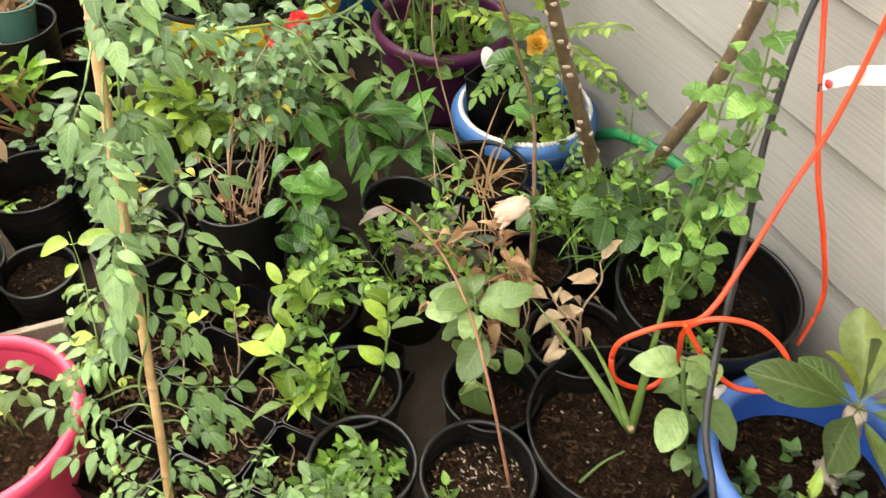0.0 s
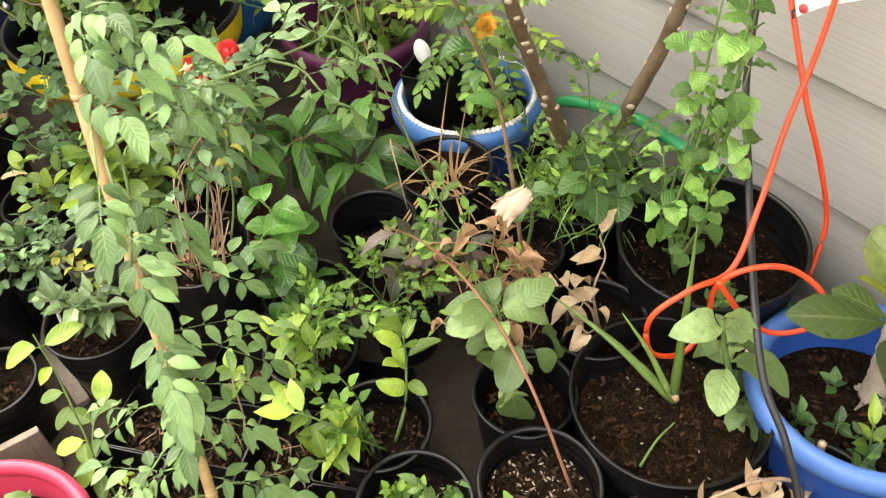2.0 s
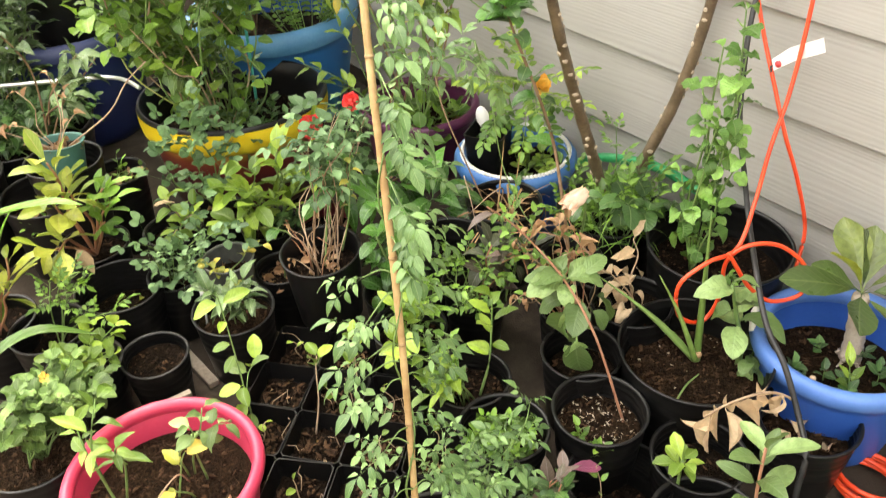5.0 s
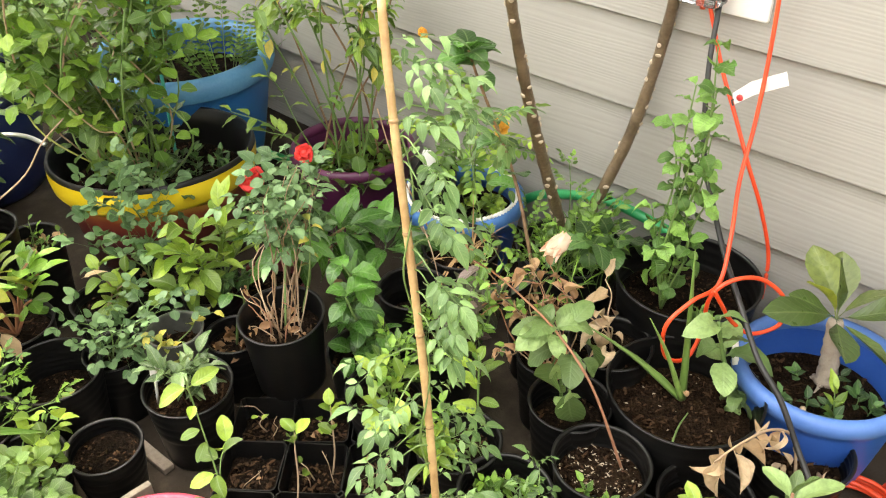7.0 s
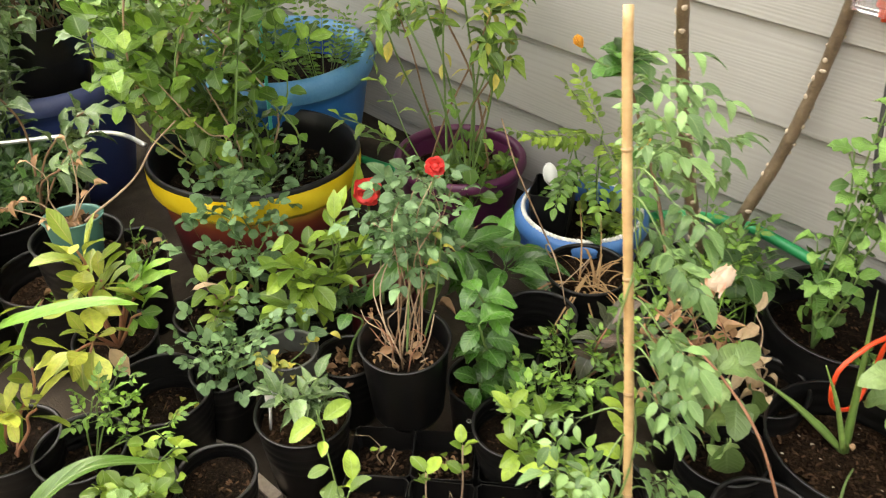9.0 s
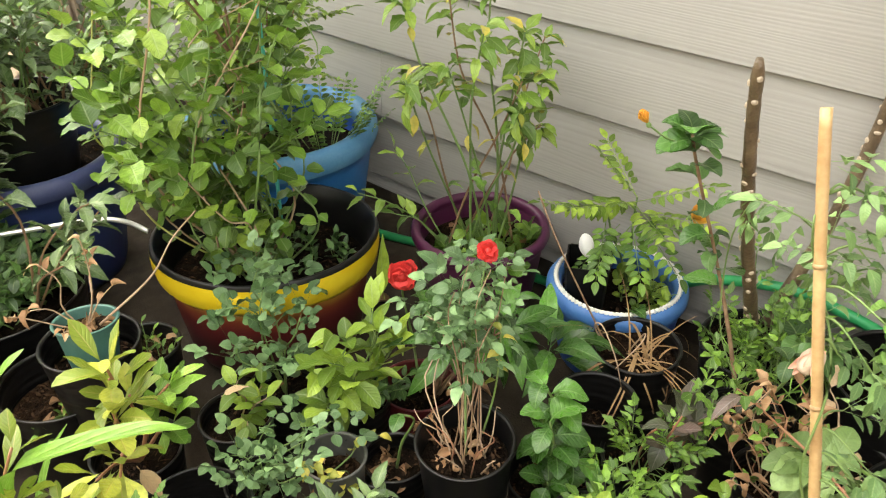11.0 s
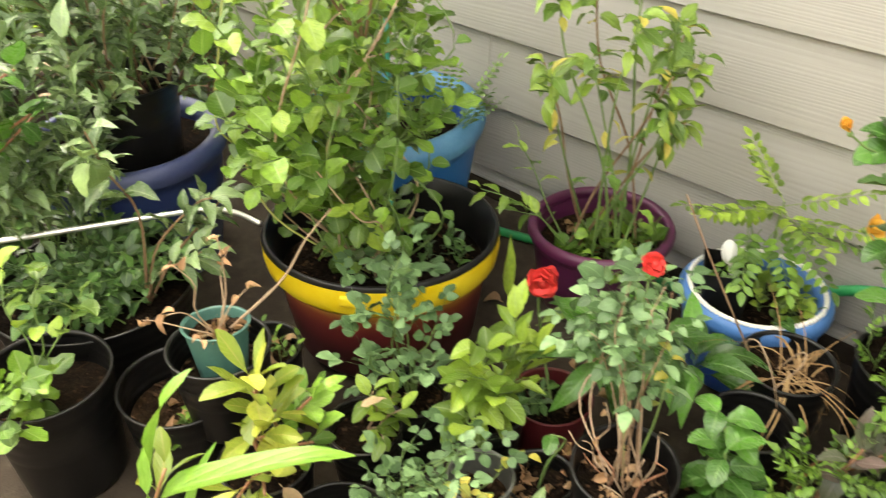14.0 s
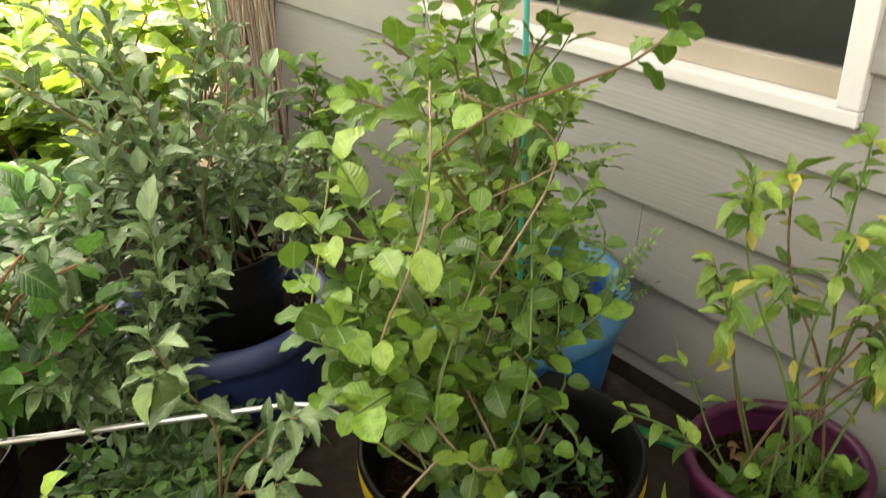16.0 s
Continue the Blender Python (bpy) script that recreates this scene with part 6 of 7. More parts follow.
q = nursery("potted_dead_plant", 0.55, 0.278, 0.15, 0.165, "withered stalk with curled tan leaves in a black pot", soil=SOIL_BROWN, chips=90, depth=0.05)
p = Plant(q, 44, 50)
arch = p.stem([(0.53, 0.27, 0.10), (0.52, 0.29, 0.19), (0.46, 0.31, 0.245), (0.39, 0.33, 0.255), (0.35, 0.345, 0.24)], 0.0028, 0.0016, STEM_TAN, 20, label="arching dry stalk")
for k, (w, s2) in enumerate((((0.1, -0.2, -1), 0.95), ((-0.3, -0.1, -1), 1.0), ((0.2, 0.1, -1), 0.85), ((-0.2, -0.5, -0.6), 0.8), ((0.5, -0.3, -0.5), 0.9), ((-0.6, 0.2, -0.5), 0.75), ((0.2, -0.7, -0.2), 0.8), ((0.6, 0.1, -0.3), 0.7), ((-0.1, -0.3, -0.9), 0.85), ((0.3, -0.5, -0.4), 0.7), ((0.0, 0.3, -0.9), 0.8))):
    p.leaf(L_HUSK, arch[19 - int(k * 1.15)], w, s2 * 1.05, p.rng.uniform(-1.4, 1.4))
p.stem([(0.58, 0.30, 0.10), (0.582, 0.302, 0.16), (0.583, 0.305, 0.20)], 0.0055, 0.005, STEM_TAN, label="cut dry stump")
litter(p, (0.56, 0.275), 0.05, 0.104, 9, L_DRYB, (0.3, 0.5))
p.done()

# desert rose in the blue handled tub
q = tub("potted_desert_rose", 0.69, 0.318, 0.215, 0.295, "desert rose with a pale swollen trunk in a blue handled tub", BLUE, SKY_BLUE, depth=0.085, rim_w=0.024, soil=SOIL_BROWN, chips=110)
for a in (118,):
    part("handle", tube([(0.145 * math.cos(radians(a + k)), 0.145 * math.sin(radians(a + k)), 0.205 + 0.016 * math.sin(math.pi * (k + 12) / 24)) for k in range(-12, 13, 3)], 0.006, 8), ROPE, q, "white rope handle")
p = Plant(q, 45, 50)
cx = [(0.742, 0.318, 0.13), (0.748, 0.322, 0.165), (0.744, 0.327, 0.21), (0.744, 0.334, 0.265)]
pts = spline([Vector(c) - p.o for c in cx], 16)
part("trunk", tube(pts, [0.019 - 0.006 * (i / 16) + 0.0012 * math.sin(i * 2.2) for i in range(17)], 14), CAUDEX, q, "pale ringed swollen trunk")
for k in range(5):
    a = k * 1.31 + 0.4
    b = Vector((0.742, 0.318, 0.138))
    e = b + Vector((math.cos(a) * 0.034, math.sin(a) * 0.034, -0.014))
    p.stem([b + Vector((math.cos(a) * 0.018, math.sin(a) * 0.018, 0)), b.lerp(e, 0.6) + Vector((0, 0, 0.003)), e], 0.006, 0.002, CAUDEX, 8, name="root")
top = Vector((0.744, 0.334, 0.268))
for way, s in (((-1.0, 0.35, 0.75), 1.35), ((-0.2, 0.1, 1.0), 1.0), ((0.3, 0.55, 0.95), 1.1), ((-0.8, -0.35, 0.15), 1.0), ((-0.3, -0.9, -0.1), 0.95), ((0.3, -0.7, 0.35), 1.0), ((0.6, 0.2, 0.7), 1.0), ((-0.45, 0.6, 0.55), 0.9), ((0.8, -0.3, 0.5), 1.1)):
    p.leaf(L_WAX, top, way, s, p.rng.uniform(-0.5, 0.5))
p.leaf(L_GOLD, top, (-0.15, 0.35, 1.0), 1.1, 0.5)
weeds(p, (0.66, 0.29), 0.08, 0.142, 14, L_SMALLD, 0.018, 5)
pts = p.stem([(0.655, 0.27, 0.14), (0.652, 0.275, 0.17), (0.648, 0.28, 0.2)], 0.002, 0.001)
p.clothe(pts, L_LIMEL, 6, start=0.2, ang=45, lift=0.3, size=(0.6, 0.9))
p.done()

# ---- the bamboo cane and its climbing jasmine ----
q = nursery("potted_jasmine", -0.045, 0.49, 0.15, 0.17, "climbing jasmine on a bamboo cane in a black nursery pot", depth=0.03)
p = Plant(q, 46, 260)
lo, hi = Vector((-0.118, 0.42, 0.02)), Vector((0.02, 0.634, 0.94))
lo2 = lo.lerp(hi, 0.10)
n = 60
cane = [lo2.lerp(hi, i / n) - p.o + Vector((0.004 * math.sin(i * 0.09), 0.003 * math.sin(i * 0.13), 0)) for i in range(n + 1)]
part("bamboo_cane", tube(cane, [0.0048 - 0.0004 * i / n + 0.00012 * math.sin(i * 0.8) for i in range(n + 1)], 12), BAMBOO, q, "tan bamboo cane leaning upright")
for k in range(4, n, 8):
    d = (cane[k + 1] - cane[k]).normalized()
    part("cane_node", tube([cane[k] - d * 0.002, cane[k], cane[k] + d * 0.002], [0.0047, 0.0053, 0.0047], 12), NODE, q, "darker ringed node")
pts = [lo.lerp(hi, v) + Vector((0.009 * math.cos(v * 30), 0.009 * math.sin(v * 30), 0)) for v in [0.12 + 0.8 * i / 30 for i in range(31)]]
p.stem(pts, 0.0017, 0.001, STEM_GREEN, 60, sides=5, label="twining green vine stem")


def spray(a, tip, n, start=0.3, drop=-0.15, size=(0.75, 1.1)):
    st = p.stem(p.bent(a, tip, 0.15, 0.25), 0.0013, 0.0007, STEM_GREEN, 10, sides=5)
    p.clothe(st, L_JAS, n, start=start, ang=78, size=size, lift=drop)


across, ahead = Vector((0.86, -0.5, 0.0)), Vector((-0.5, -0.86, 0.0))
for i in range(30):
    v = 0.25 + 0.71 * i / 29
    if 0.755 < v < 0.80:
        continue
    a, turn = lo.lerp(hi, v), p.rng.uniform(-0.7, 0.7)
    for side in (-1, 1):
        if p.rng.random() < 0.12:
            continue
        out = across * side if side > 0 or v < 0.62 else across * 0.3 + ahead * 0.8
        way = out * math.cos(turn) + ahead * math.sin(turn) * side + Vector((0, 0, p.rng.uniform(-0.55, 0.15)))
        foot = a + way * 0.006
        if p.rng.random() < 0.45:
            foot = p.stem([a, a + way * 0.015 + Vector((0, 0, 0.008)), a + way * p.rng.uniform(0.025, 0.045)], 0.0012, 0.0008, STEM_GREEN, 6, sides=5)[-1]
            p.leaf(L_JAS, foot, way + ahead * 0.6 + Vector((0, 0, -0.3)), p.rng.uniform(0.7, 1.0), p.rng.uniform(-0.3, 0.3))
        p.leaf(L_JAS, foot, way, p.rng.uniform(0.8, 1.15), p.rng.uniform(-0.3, 0.3))
arm = p.stem([lo.lerp(hi, 0.84), (0.07, 0.625, 0.79), (0.14, 0.645, 0.775), (0.21, 0.69, 0.745), (0.27, 0.76, 0.72)], 0.0015, 0.0008, STEM_GREEN, 20, sides=5)
p.clothe(arm, L_JAS, 7, start=0.2, ang=75, size=(0.75, 1.1), lift=-0.25)
p.stem([arm[-1], (0.33, 0.80, 0.61), (0.36, 0.80, 0.46), (0.385, 0.765, 0.36), (0.41, 0.74, 0.325)], 0.0013, 0.0008, STEM_GREEN, 24, sides=5, label="long bare green runner")
for k, tip in ((10, (0.18, 0.60, 0.735)), (15, (0.25, 0.68, 0.70)), (18, (0.29, 0.78, 0.69))):
    spray(arm[k], tip, 2, 0.3)
for tip in ((0.0, 0.50, 0.27), (0.01, 0.45, 0.25), (0.04, 0.47, 0.24), (0.075, 0.466, 0.24), (0.10, 0.50, 0.25), (0.13, 0.51, 0.25), (0.165, 0.52, 0.26), (0.02, 0.42, 0.23), (0.06, 0.42, 0.22), (0.05, 0.51, 0.27), (0.03, 0.56, 0.26), (-0.03, 0.46, 0.24)):
    st = p.stem(p.bent((0.0, 0.48, 0.14), tip, 0.2, 0.3), 0.0014, 0.0008, STEM_GREEN, 10, sides=5)
    p.clothe(st, L_JAS, 5, start=0.5, ang=75, size=(0.7, 1.05), lift=-0.25)
p.done()

q = nursery("potted_coleus", 0.095, 0.415, 0.14, 0.14, "purple-leaved trailing plant in a black nursery pot", depth=0.02)
p = Plant(q, 47, 60)
p.bush((0.095, 0.415, 0.12), p.cloud((0.12, 0.42, 0.18), (0.05, 0.04, 0.035), 5, -0.2), L_PURP, 3, 0.002, 0.001, STEM_RED, start=0.4, size=(0.5, 0.8))
p.bush((0.095, 0.415, 0.12), p.cloud((0.10, 0.43, 0.18), (0.06, 0.05, 0.04), 6, -0.2), L_HIBD, 4, 0.002, 0.001, STEM_GREEN, start=0.4, size=(0.4, 0.65))
p.leaf(P_DARK, (0.15, 0.43, 0.2), (0.8, -0.4, 0.1), 1.2)
p.leaf(L_DRYB, (0.04, 0.465, 0.165), (0.2, -0.9, 0.1), 0.55)
p.leaf(simple("blush", LEAF_HUSK, 0.06, 0.045, "oval", 0.2, 0.4, 0.04, 10), (0.075, 0.455, 0.17), (0.15, -0.9, -0.2), 0.9)
p.done()

# ---- square seed pots in a tray ----
tray = thing("seedling_tray", (0.02, 0.80, 0), "black tray of square seedling pots with brown soil", "seedling tray")
ux, uy = Vector((0.766, 0.643, 0)), Vector((-0.643, 0.766, 0))
CELL = 0.104
cell_mesh = to_mesh("cell", square_pot(CELL - 0.003, 0.088, 0.9, 0.0012, 0.0015), BLACK, False)
g = random.Random(9)
grid = [(-0.046 + 0.0092 * i, -0.046 + 0.0092 * j, g.uniform(-0.004, 0.005)) for j in range(11) for i in range(11)]
soil_mesh = to_mesh("soil", as_bm(grid, [(j * 11 + i, j * 11 + i + 1, j * 11 + i + 12, j * 11 + i + 11) for j in range(10) for i in range(10)]), SOIL)
p = Plant(tray, 48, 60)
ang = math.degrees(math.atan2(ux.y, ux.x))
for i in range(-2, 2):
    for j in range(-2, 2):
        c = ux * ((j + 0.5) * CELL) + uy * ((i + 0.5) * CELL)
        cell = part("cell", cell_mesh, None, tray, at=Matrix.Translation(c + Vector((0, 0, 0.004))) @ pose(0, 0, 0, p.rng.uniform(-1.5, 1.5), p.rng.uniform(-1.5, 1.5), ang + p.rng.uniform(-2, 2)))
        part("soil", soil_mesh, None, cell, at=pose(0, 0, 0.040 + 0.004 * ((i * 7 + j * 5) % 4), 0, 0, 90 * (i + 3 * j)))
        tagged(part("mulch", crumbs(0.045, 46, 0.006, i * 9 + j + 70), CHIP, cell, at=pose(0, 0, 0.047 + 0.004 * ((i * 7 + j * 5) % 4)), smooth=False), kind="stuff")
        w = tray.location + c
        if (i * 3 + j) % 2:
            litter(p, w, 0.035, 0.052, 4, L_DRY, (0.2, 0.45))
        for _ in range(2):
            a = Vector((w.x + p.rng.uniform(-0.03, 0.03), w.y + p.rng.uniform(-0.03, 0.03), 0.058))
            p.stem(p.bent(a, a + Vector((p.rng.uniform(-0.04, 0.04), p.rng.uniform(-0.04, 0.04), p.rng.uniform(0.005, 0.07))), 0.4, 0.3), 0.0009, 0.0005, STEM_TAN, 6, "twig", 5)
        if (i + j * 2) % 3 != 1:
            pts = p.stem(p.bent((w.x, w.y, 0.06), (w.x + p.rng.uniform(-0.02, 0.02), w.y + p.rng.uniform(-0.02, 0.02), 0.06 + p.rng.uniform(0.03, 0.08)), 0.2, 0.1), 0.0014, 0.0008, STEM_TAN, 8, sides=5)
            p.clothe(pts, L_LIMES, 2, start=0.5, size=(0.4, 0.75))
part("tray_rim", merge(box(4 * CELL + 0.014, 0.004, 0.03, (0, 2 * CELL + 0.004, 0.015)), box(4 * CELL + 0.014, 0.004, 0.03, (0, -2 * CELL - 0.004, 0.015)), box(0.006, 4 * CELL + 0.002, 0.03, (2 * CELL + 0.004, 0, 0.015)), box(0.006, 4 * CELL + 0.002, 0.03, (-2 * CELL - 0.004, 0, 0.015)), box(4 * CELL, 4 * CELL, 0.003, (0, 0, 0.0015))), BLACK, tray, at=pose(0, 0, 0, 0, 0, ang), smooth=False)
s1 = p.stem([(-0.130, 0.875, 0.06), (-0.124, 0.90, 0.16), (-0.112, 0.945, 0.27), (-0.110, 0.963, 0.34)], 0.0018, 0.001, STEM_GREEN, 20)
for v, w, s2 in ((18, (0.8, -0.1, 0.15), 0.95), (18, (-0.8, 0.2, 0.15), 0.9), (15, (-0.5, -0.5, 0.2), 0.55), (12, (-0.8, 0.3, 0.1), 0.6), (11, (-0.6, -0.5, 0.0), 0.6), (8, (-0.8, 0.2, 0.1), 0.75), (8, (-0.5, -0.7, -0.1), 0.75), (6, (-0.8, -0.3, 0.0), 0.8), (5, (-0.4, -0.8, -0.1), 0.75)):
    p.leaf(L_LIME, s1[v], w, s2, p.rng.uniform(-0.4, 0.4))
s2 = p.stem([s1[7], (-0.105, 0.92, 0.19), (-0.085, 0.932, 0.195)], 0.0012, 0.0008, STEM_GREEN, 8)
p.clothe(s2, L_LIME, 4, start=0.5, ang=75, size=(0.6, 0.85))
s3 = p.stem([(-0.04, 0.84, 0.06), (-0.02, 0.85, 0.12), (-0.01, 0.86, 0.18), (0.0, 0.87, 0.2)], 0.0018, 0.001, STEM_TAN)
p.clothe(s3, L_LIME, 4, start=0.7, ang=70, size=(0.6, 0.8))
s4 = p.stem([(0.055, 0.86, 0.06), (0.065, 0.86, 0.11), (0.07, 0.865, 0.18), (0.075, 0.87, 0.2)], 0.0018, 0.001, STEM_TAN)
p.clothe(s4, L_LIMES, 6, start=0.5)
p.done()

# ---- pink tub ----
q = tub("potted_pepper", -0.30, 0.822, 0.195, 0.30, "pepper seedlings in a bright pink plastic tub", PINK, PINK, depth=0.06, rim_w=0.018, soil=SOIL_BROWN, chips=80)
p = Plant(q, 49, 90)
p.bush((-0.36, 0.84, 0.135), [Vector((-0.345, 0.86, 0.345)), Vector((-0.38, 0.88, 0.31)), Vector((-0.35, 0.82, 0.28))], L_PEP, 7, 0.0022, 0.001, start=0.5, ang=68, size=(0.6, 1.05), lift=-0.05)
p.bush((-0.25, 0.82, 0.135), [Vector((-0.225, 0.80, 0.29)), Vector((-0.25, 0.80, 0.27)), Vector((-0.205, 0.78, 0.26))], L_PEPG, 5, 0.002, 0.001, start=0.55, ang=75, size=(0.6, 1.05), lift=-0.15)
p.bush((-0.29, 0.80, 0.135), [Vector((-0.265, 0.81, 0.215)), Vector((-0.30, 0.79, 0.17))], L_YEL, 2, 0.002, 0.001, start=0.6, size=(1.0, 1.4))
st = p.stem([(-0.27, 0.82, 0.14), (-0.29, 0.79, 0.20), (-0.33, 0.775, 0.19), (-0.36, 0.77, 0.155)], 0.0014, 0.0009, STEM_TAN, 14)
p.clothe(st, L_PEPG, 4, start=0.6, ang=70, size=(0.7, 1.1), lift=-0.1)
for w in ((-0.9, -0.2, 0.25), (-0.6, -0.7, 0.2), (0.2, -0.9, 0.1), (0.8, -0.3, 0.1)):
    p.leaf(L_FERN, (-0.395, 0.775, 0.165), w, 0.5, 0.2)
p.leaf(L_DRYB, (-0.25, 0.74, 0.145), (1, -0.2, 0.1), 0.45)
p.done()

q = nursery("potted_lantana", -0.44, 1.03, 0.16, 0.18, "lantana with wrinkled grey-green leaves in a black pot", soil=SOIL_BROWN, chips=90)
p = Plant(q, 50, 120)
p.bush((-0.44, 1.03, 0.13), p.cloud((-0.385, 1.03, 0.235), (0.10, 0.085, 0.06), 16, -0.4), simple("lantana", LEAF_GREY, 0.032, 0.024, "oval", 0.3, 0.6, 0.08), 8, 0.002, 0.001, STEM_GREEN, start=0.35, ang=70, whorl=2, size=(0.7, 1.15))
flower(p, (-0.385, 1.00, 0.30), P_ORANGE, 5, (0, -0.3, 1), 0.35, label="tiny orange bloom", layers=1, opening=60)
p.strap([(-0.50, 1.13, 0.16), (-0.44, 1.14, 0.26), (-0.36, 1.13, 0.29), (-0.28, 1.10, 0.26)], 0.045, LEAF_MID, "broad green strap leaf")
p.done()

board = thing("board", (-0.115, 1.24, 0), "bleached wooden board lying between the pots", "board")
part("plank", box(0.022, 0.24, 0.014, (0, 0, 0.008), 0.003), BOARD, board, at=pose(0, 0, 0, 0, 0, 3), smooth=False)
slat = thing("board", (-0.26, 1.045, 0.0), "narrow bleached slat lying beside the pink tub", "board")
part("slat", box(0.17, 0.012, 0.10, (0, 0, 0.051), 0.002), BOARD, slat, at=pose(0, 0, 0, 0, 0, -3), smooth=False)

# ---- painted tub with the climbing plant ----
V = (0.299, 1.749)
q = thing("potted_climber", (*V, 0), "leafy climber in a burgundy tub with a yellow painted rim", "potted plant", "coloured plastic tubs")
R, h = 0.232, 0.255
w = wobble(77, 0.008)
outer = [(0.0, 0.0), (0.175, 0.0), (0.182, 0.008)] + [(0.182 + 0.038 * (i / 10) ** 0.9, 0.225 * i / 10) for i in range(1, 11)]
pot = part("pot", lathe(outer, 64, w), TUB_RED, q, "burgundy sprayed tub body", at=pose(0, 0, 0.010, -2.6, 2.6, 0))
g = random.Random(3)
part("rim_band", lathe([(0.2150, 0.192), (0.2262, 0.187), (0.2325, 0.196), (0.2368, 0.220), (0.2370, 0.2455)], 96, lambda a, z: w(a, z) * (1 + (0.006 if z < 0.193 else 0.0015) * math.sin(9 * a) * math.sin(4 * a))), YELLOW, pot, "glossy yellow painted rim band")
part("liner", lathe([(0.2370, 0.2455), (0.2354, 0.2515), (0.234, 0.2545), (0.231, 0.2558), (0.2285, 0.2555), (0.2262, 0.252), (0.2195, 0.238), (0.2125, 0.225), (0.2135, 0.21), (0.2095, 0.19), (0.2085, 0.165), (0.195, 0.10), (0.0, 0.09)], 64, w), BLACK, pot, "black plastic inside of the tub")
for a in (215, 20):
    part("lug", box(0.05, 0.02, 0.022, (0, 0, 0), 0.006), YELLOW, pot, at=pose(0.233 * math.cos(radians(a)), 0.233 * math.sin(radians(a)), 0.226, 0, 0, a + 90))
part("soil", soil_disc(0.206, 0.014, 4, 10, 40, 0.006), SOIL, pot, at=pose(0, 0, 0.165))
tagged(part("mulch", crumbs(0.2, 220, 0.006, 8), CHIP, pot, at=pose(0, 0, 0.172), smooth=False), kind="stuff")
p = Plant(q, 51, 300)
for i in range(32):
    a = p.rng.uniform(0, 6.28)
    b = Vector((0.28, 1.76, 0.165)) + Vector((math.cos(a), math.sin(a), 0)) * 0.05 * p.rng.random()
    tip = Vector((0.225 + p.rng.uniform(-0.20, 0.17), 1.74 + p.rng.uniform(-0.13, 0.14), 0.66 + p.rng.uniform(-0.24, 0.36)))
    st = p.stem(p.bent(b, tip, 0.42, 0.2), 0.0026, 0.0011, STEM_GREEN if i % 3 else STEM_TAN, 18)
    p.clothe(st, L_VINE if i % 6 else L_VINEL, 18 if i % 2 else 14, start=0.08 if i % 2 else 0.3, ang=75, size=(0.55, 1.2), lift=-0.1, jitter=45)
for tip in ((0.10, 1.62, 0.70), (0.0, 1.585, 0.80), (0.16, 1.60, 0.55), (0.12, 1.70, 0.78), (0.05, 1.66, 0.62), (0.02, 1.60, 0.56), (0.06, 1.76, 0.66), (0.10, 1.78, 0.48), (0.02, 1.72, 0.55), (0.16, 1.68, 0.40), (0.08, 1.68, 0.46), (-0.02, 1.66, 0.68), (0.03, 1.72, 0.86), (0.08, 1.62, 0.86), (-0.04, 1.60, 0.60), (-0.02, 1.75, 0.71), (-0.02, 1.74, 0.62), (0.05, 1.75, 0.66), (0.04, 1.74, 0.55), (0.0, 1.75, 0.52), (0.05, 1.78, 0.45), (0.02, 1.80, 0.76), (0.44, 1.72, 0.66), (0.42, 1.66, 0.52), (0.46, 1.78, 0.80)):
    st = p.stem(p.bent((0.24, 1.75, 0.35), tip, 0.15, 0.25), 0.0024, 0.001, STEM_GREEN, 18)
    p.clothe(st, L_VINE if tip[2] < 0.75 else L_VINEL, 10, start=0.3, ang=70, size=(0.75, 1.25))
st = p.stem([(0.24, 1.72, 0.2), (0.1, 1.805, 0.354), (0.1, 1.89, 0.458), (0.062, 1.89, 0.532), (0.091, 1.89, 0.656), (0.119, 1.89, 0.763)], 0.0024, 0.0014, STEM_YELLOW, 30, label="yellow-green runner")
p.clothe(st, L_VINEL, 9, start=0.3, ang=75, size=(0.5, 0.9), lift=-0.1)
st = p.stem([(0.14, 1.74, 0.79), (0.25, 1.71, 0.85), (0.36, 1.70, 0.862), (0.496, 1.70, 0.872), (0.58, 1.70, 0.905), (0.575, 1.70, 0.94)], 0.003, 0.0015, STEM_BROWN, 24, label="long side branch with round leaves")
p.clothe(st, L_VINE, 14, start=0.55, ang=75, size=(0.85, 1.2), lift=0.05)
for tip in ((0.20, 1.55, 0.28), (0.16, 1.60, 0.33), (0.23, 1.57, 0.24)):
    st = p.stem(p.bent((0.24, 1.66, 0.25), tip, 0.15, 0.3), 0.0016, 0.0009, STEM_GREEN)
    p.clothe(st, L_ROSE, 5, start=0.3, size=(0.8, 1.2))
weeds(p, (0.38, 1.72), 0.09, 0.168, 26, L_SMALLD, 0.04, 5)
p.stem([(0.40, 1.83, 0.15), (0.413, 1.833, 0.5), (0.424, 1.835, 1.05)], 0.0045, 0.0045, TEAL_WIRE, 8, "stake", label="teal plastic plant stake")
for tip in ((0.33, 1.68, 0.96), (0.22, 1.72, 0.97), (0.38, 1.80, 1.0), (0.12, 1.74, 0.96), (0.28, 1.76, 1.02), (0.05, 1.70, 0.92)):
    st = p.stem(p.bent((0.32, 1.79, 0.62), tip, 0.12, 0.3), 0.0028, 0.0012, STEM_BROWN)
    p.clothe(st, L_VINE, 17, start=0.2, size=(0.7, 1.25), jitter=40)
p.done()

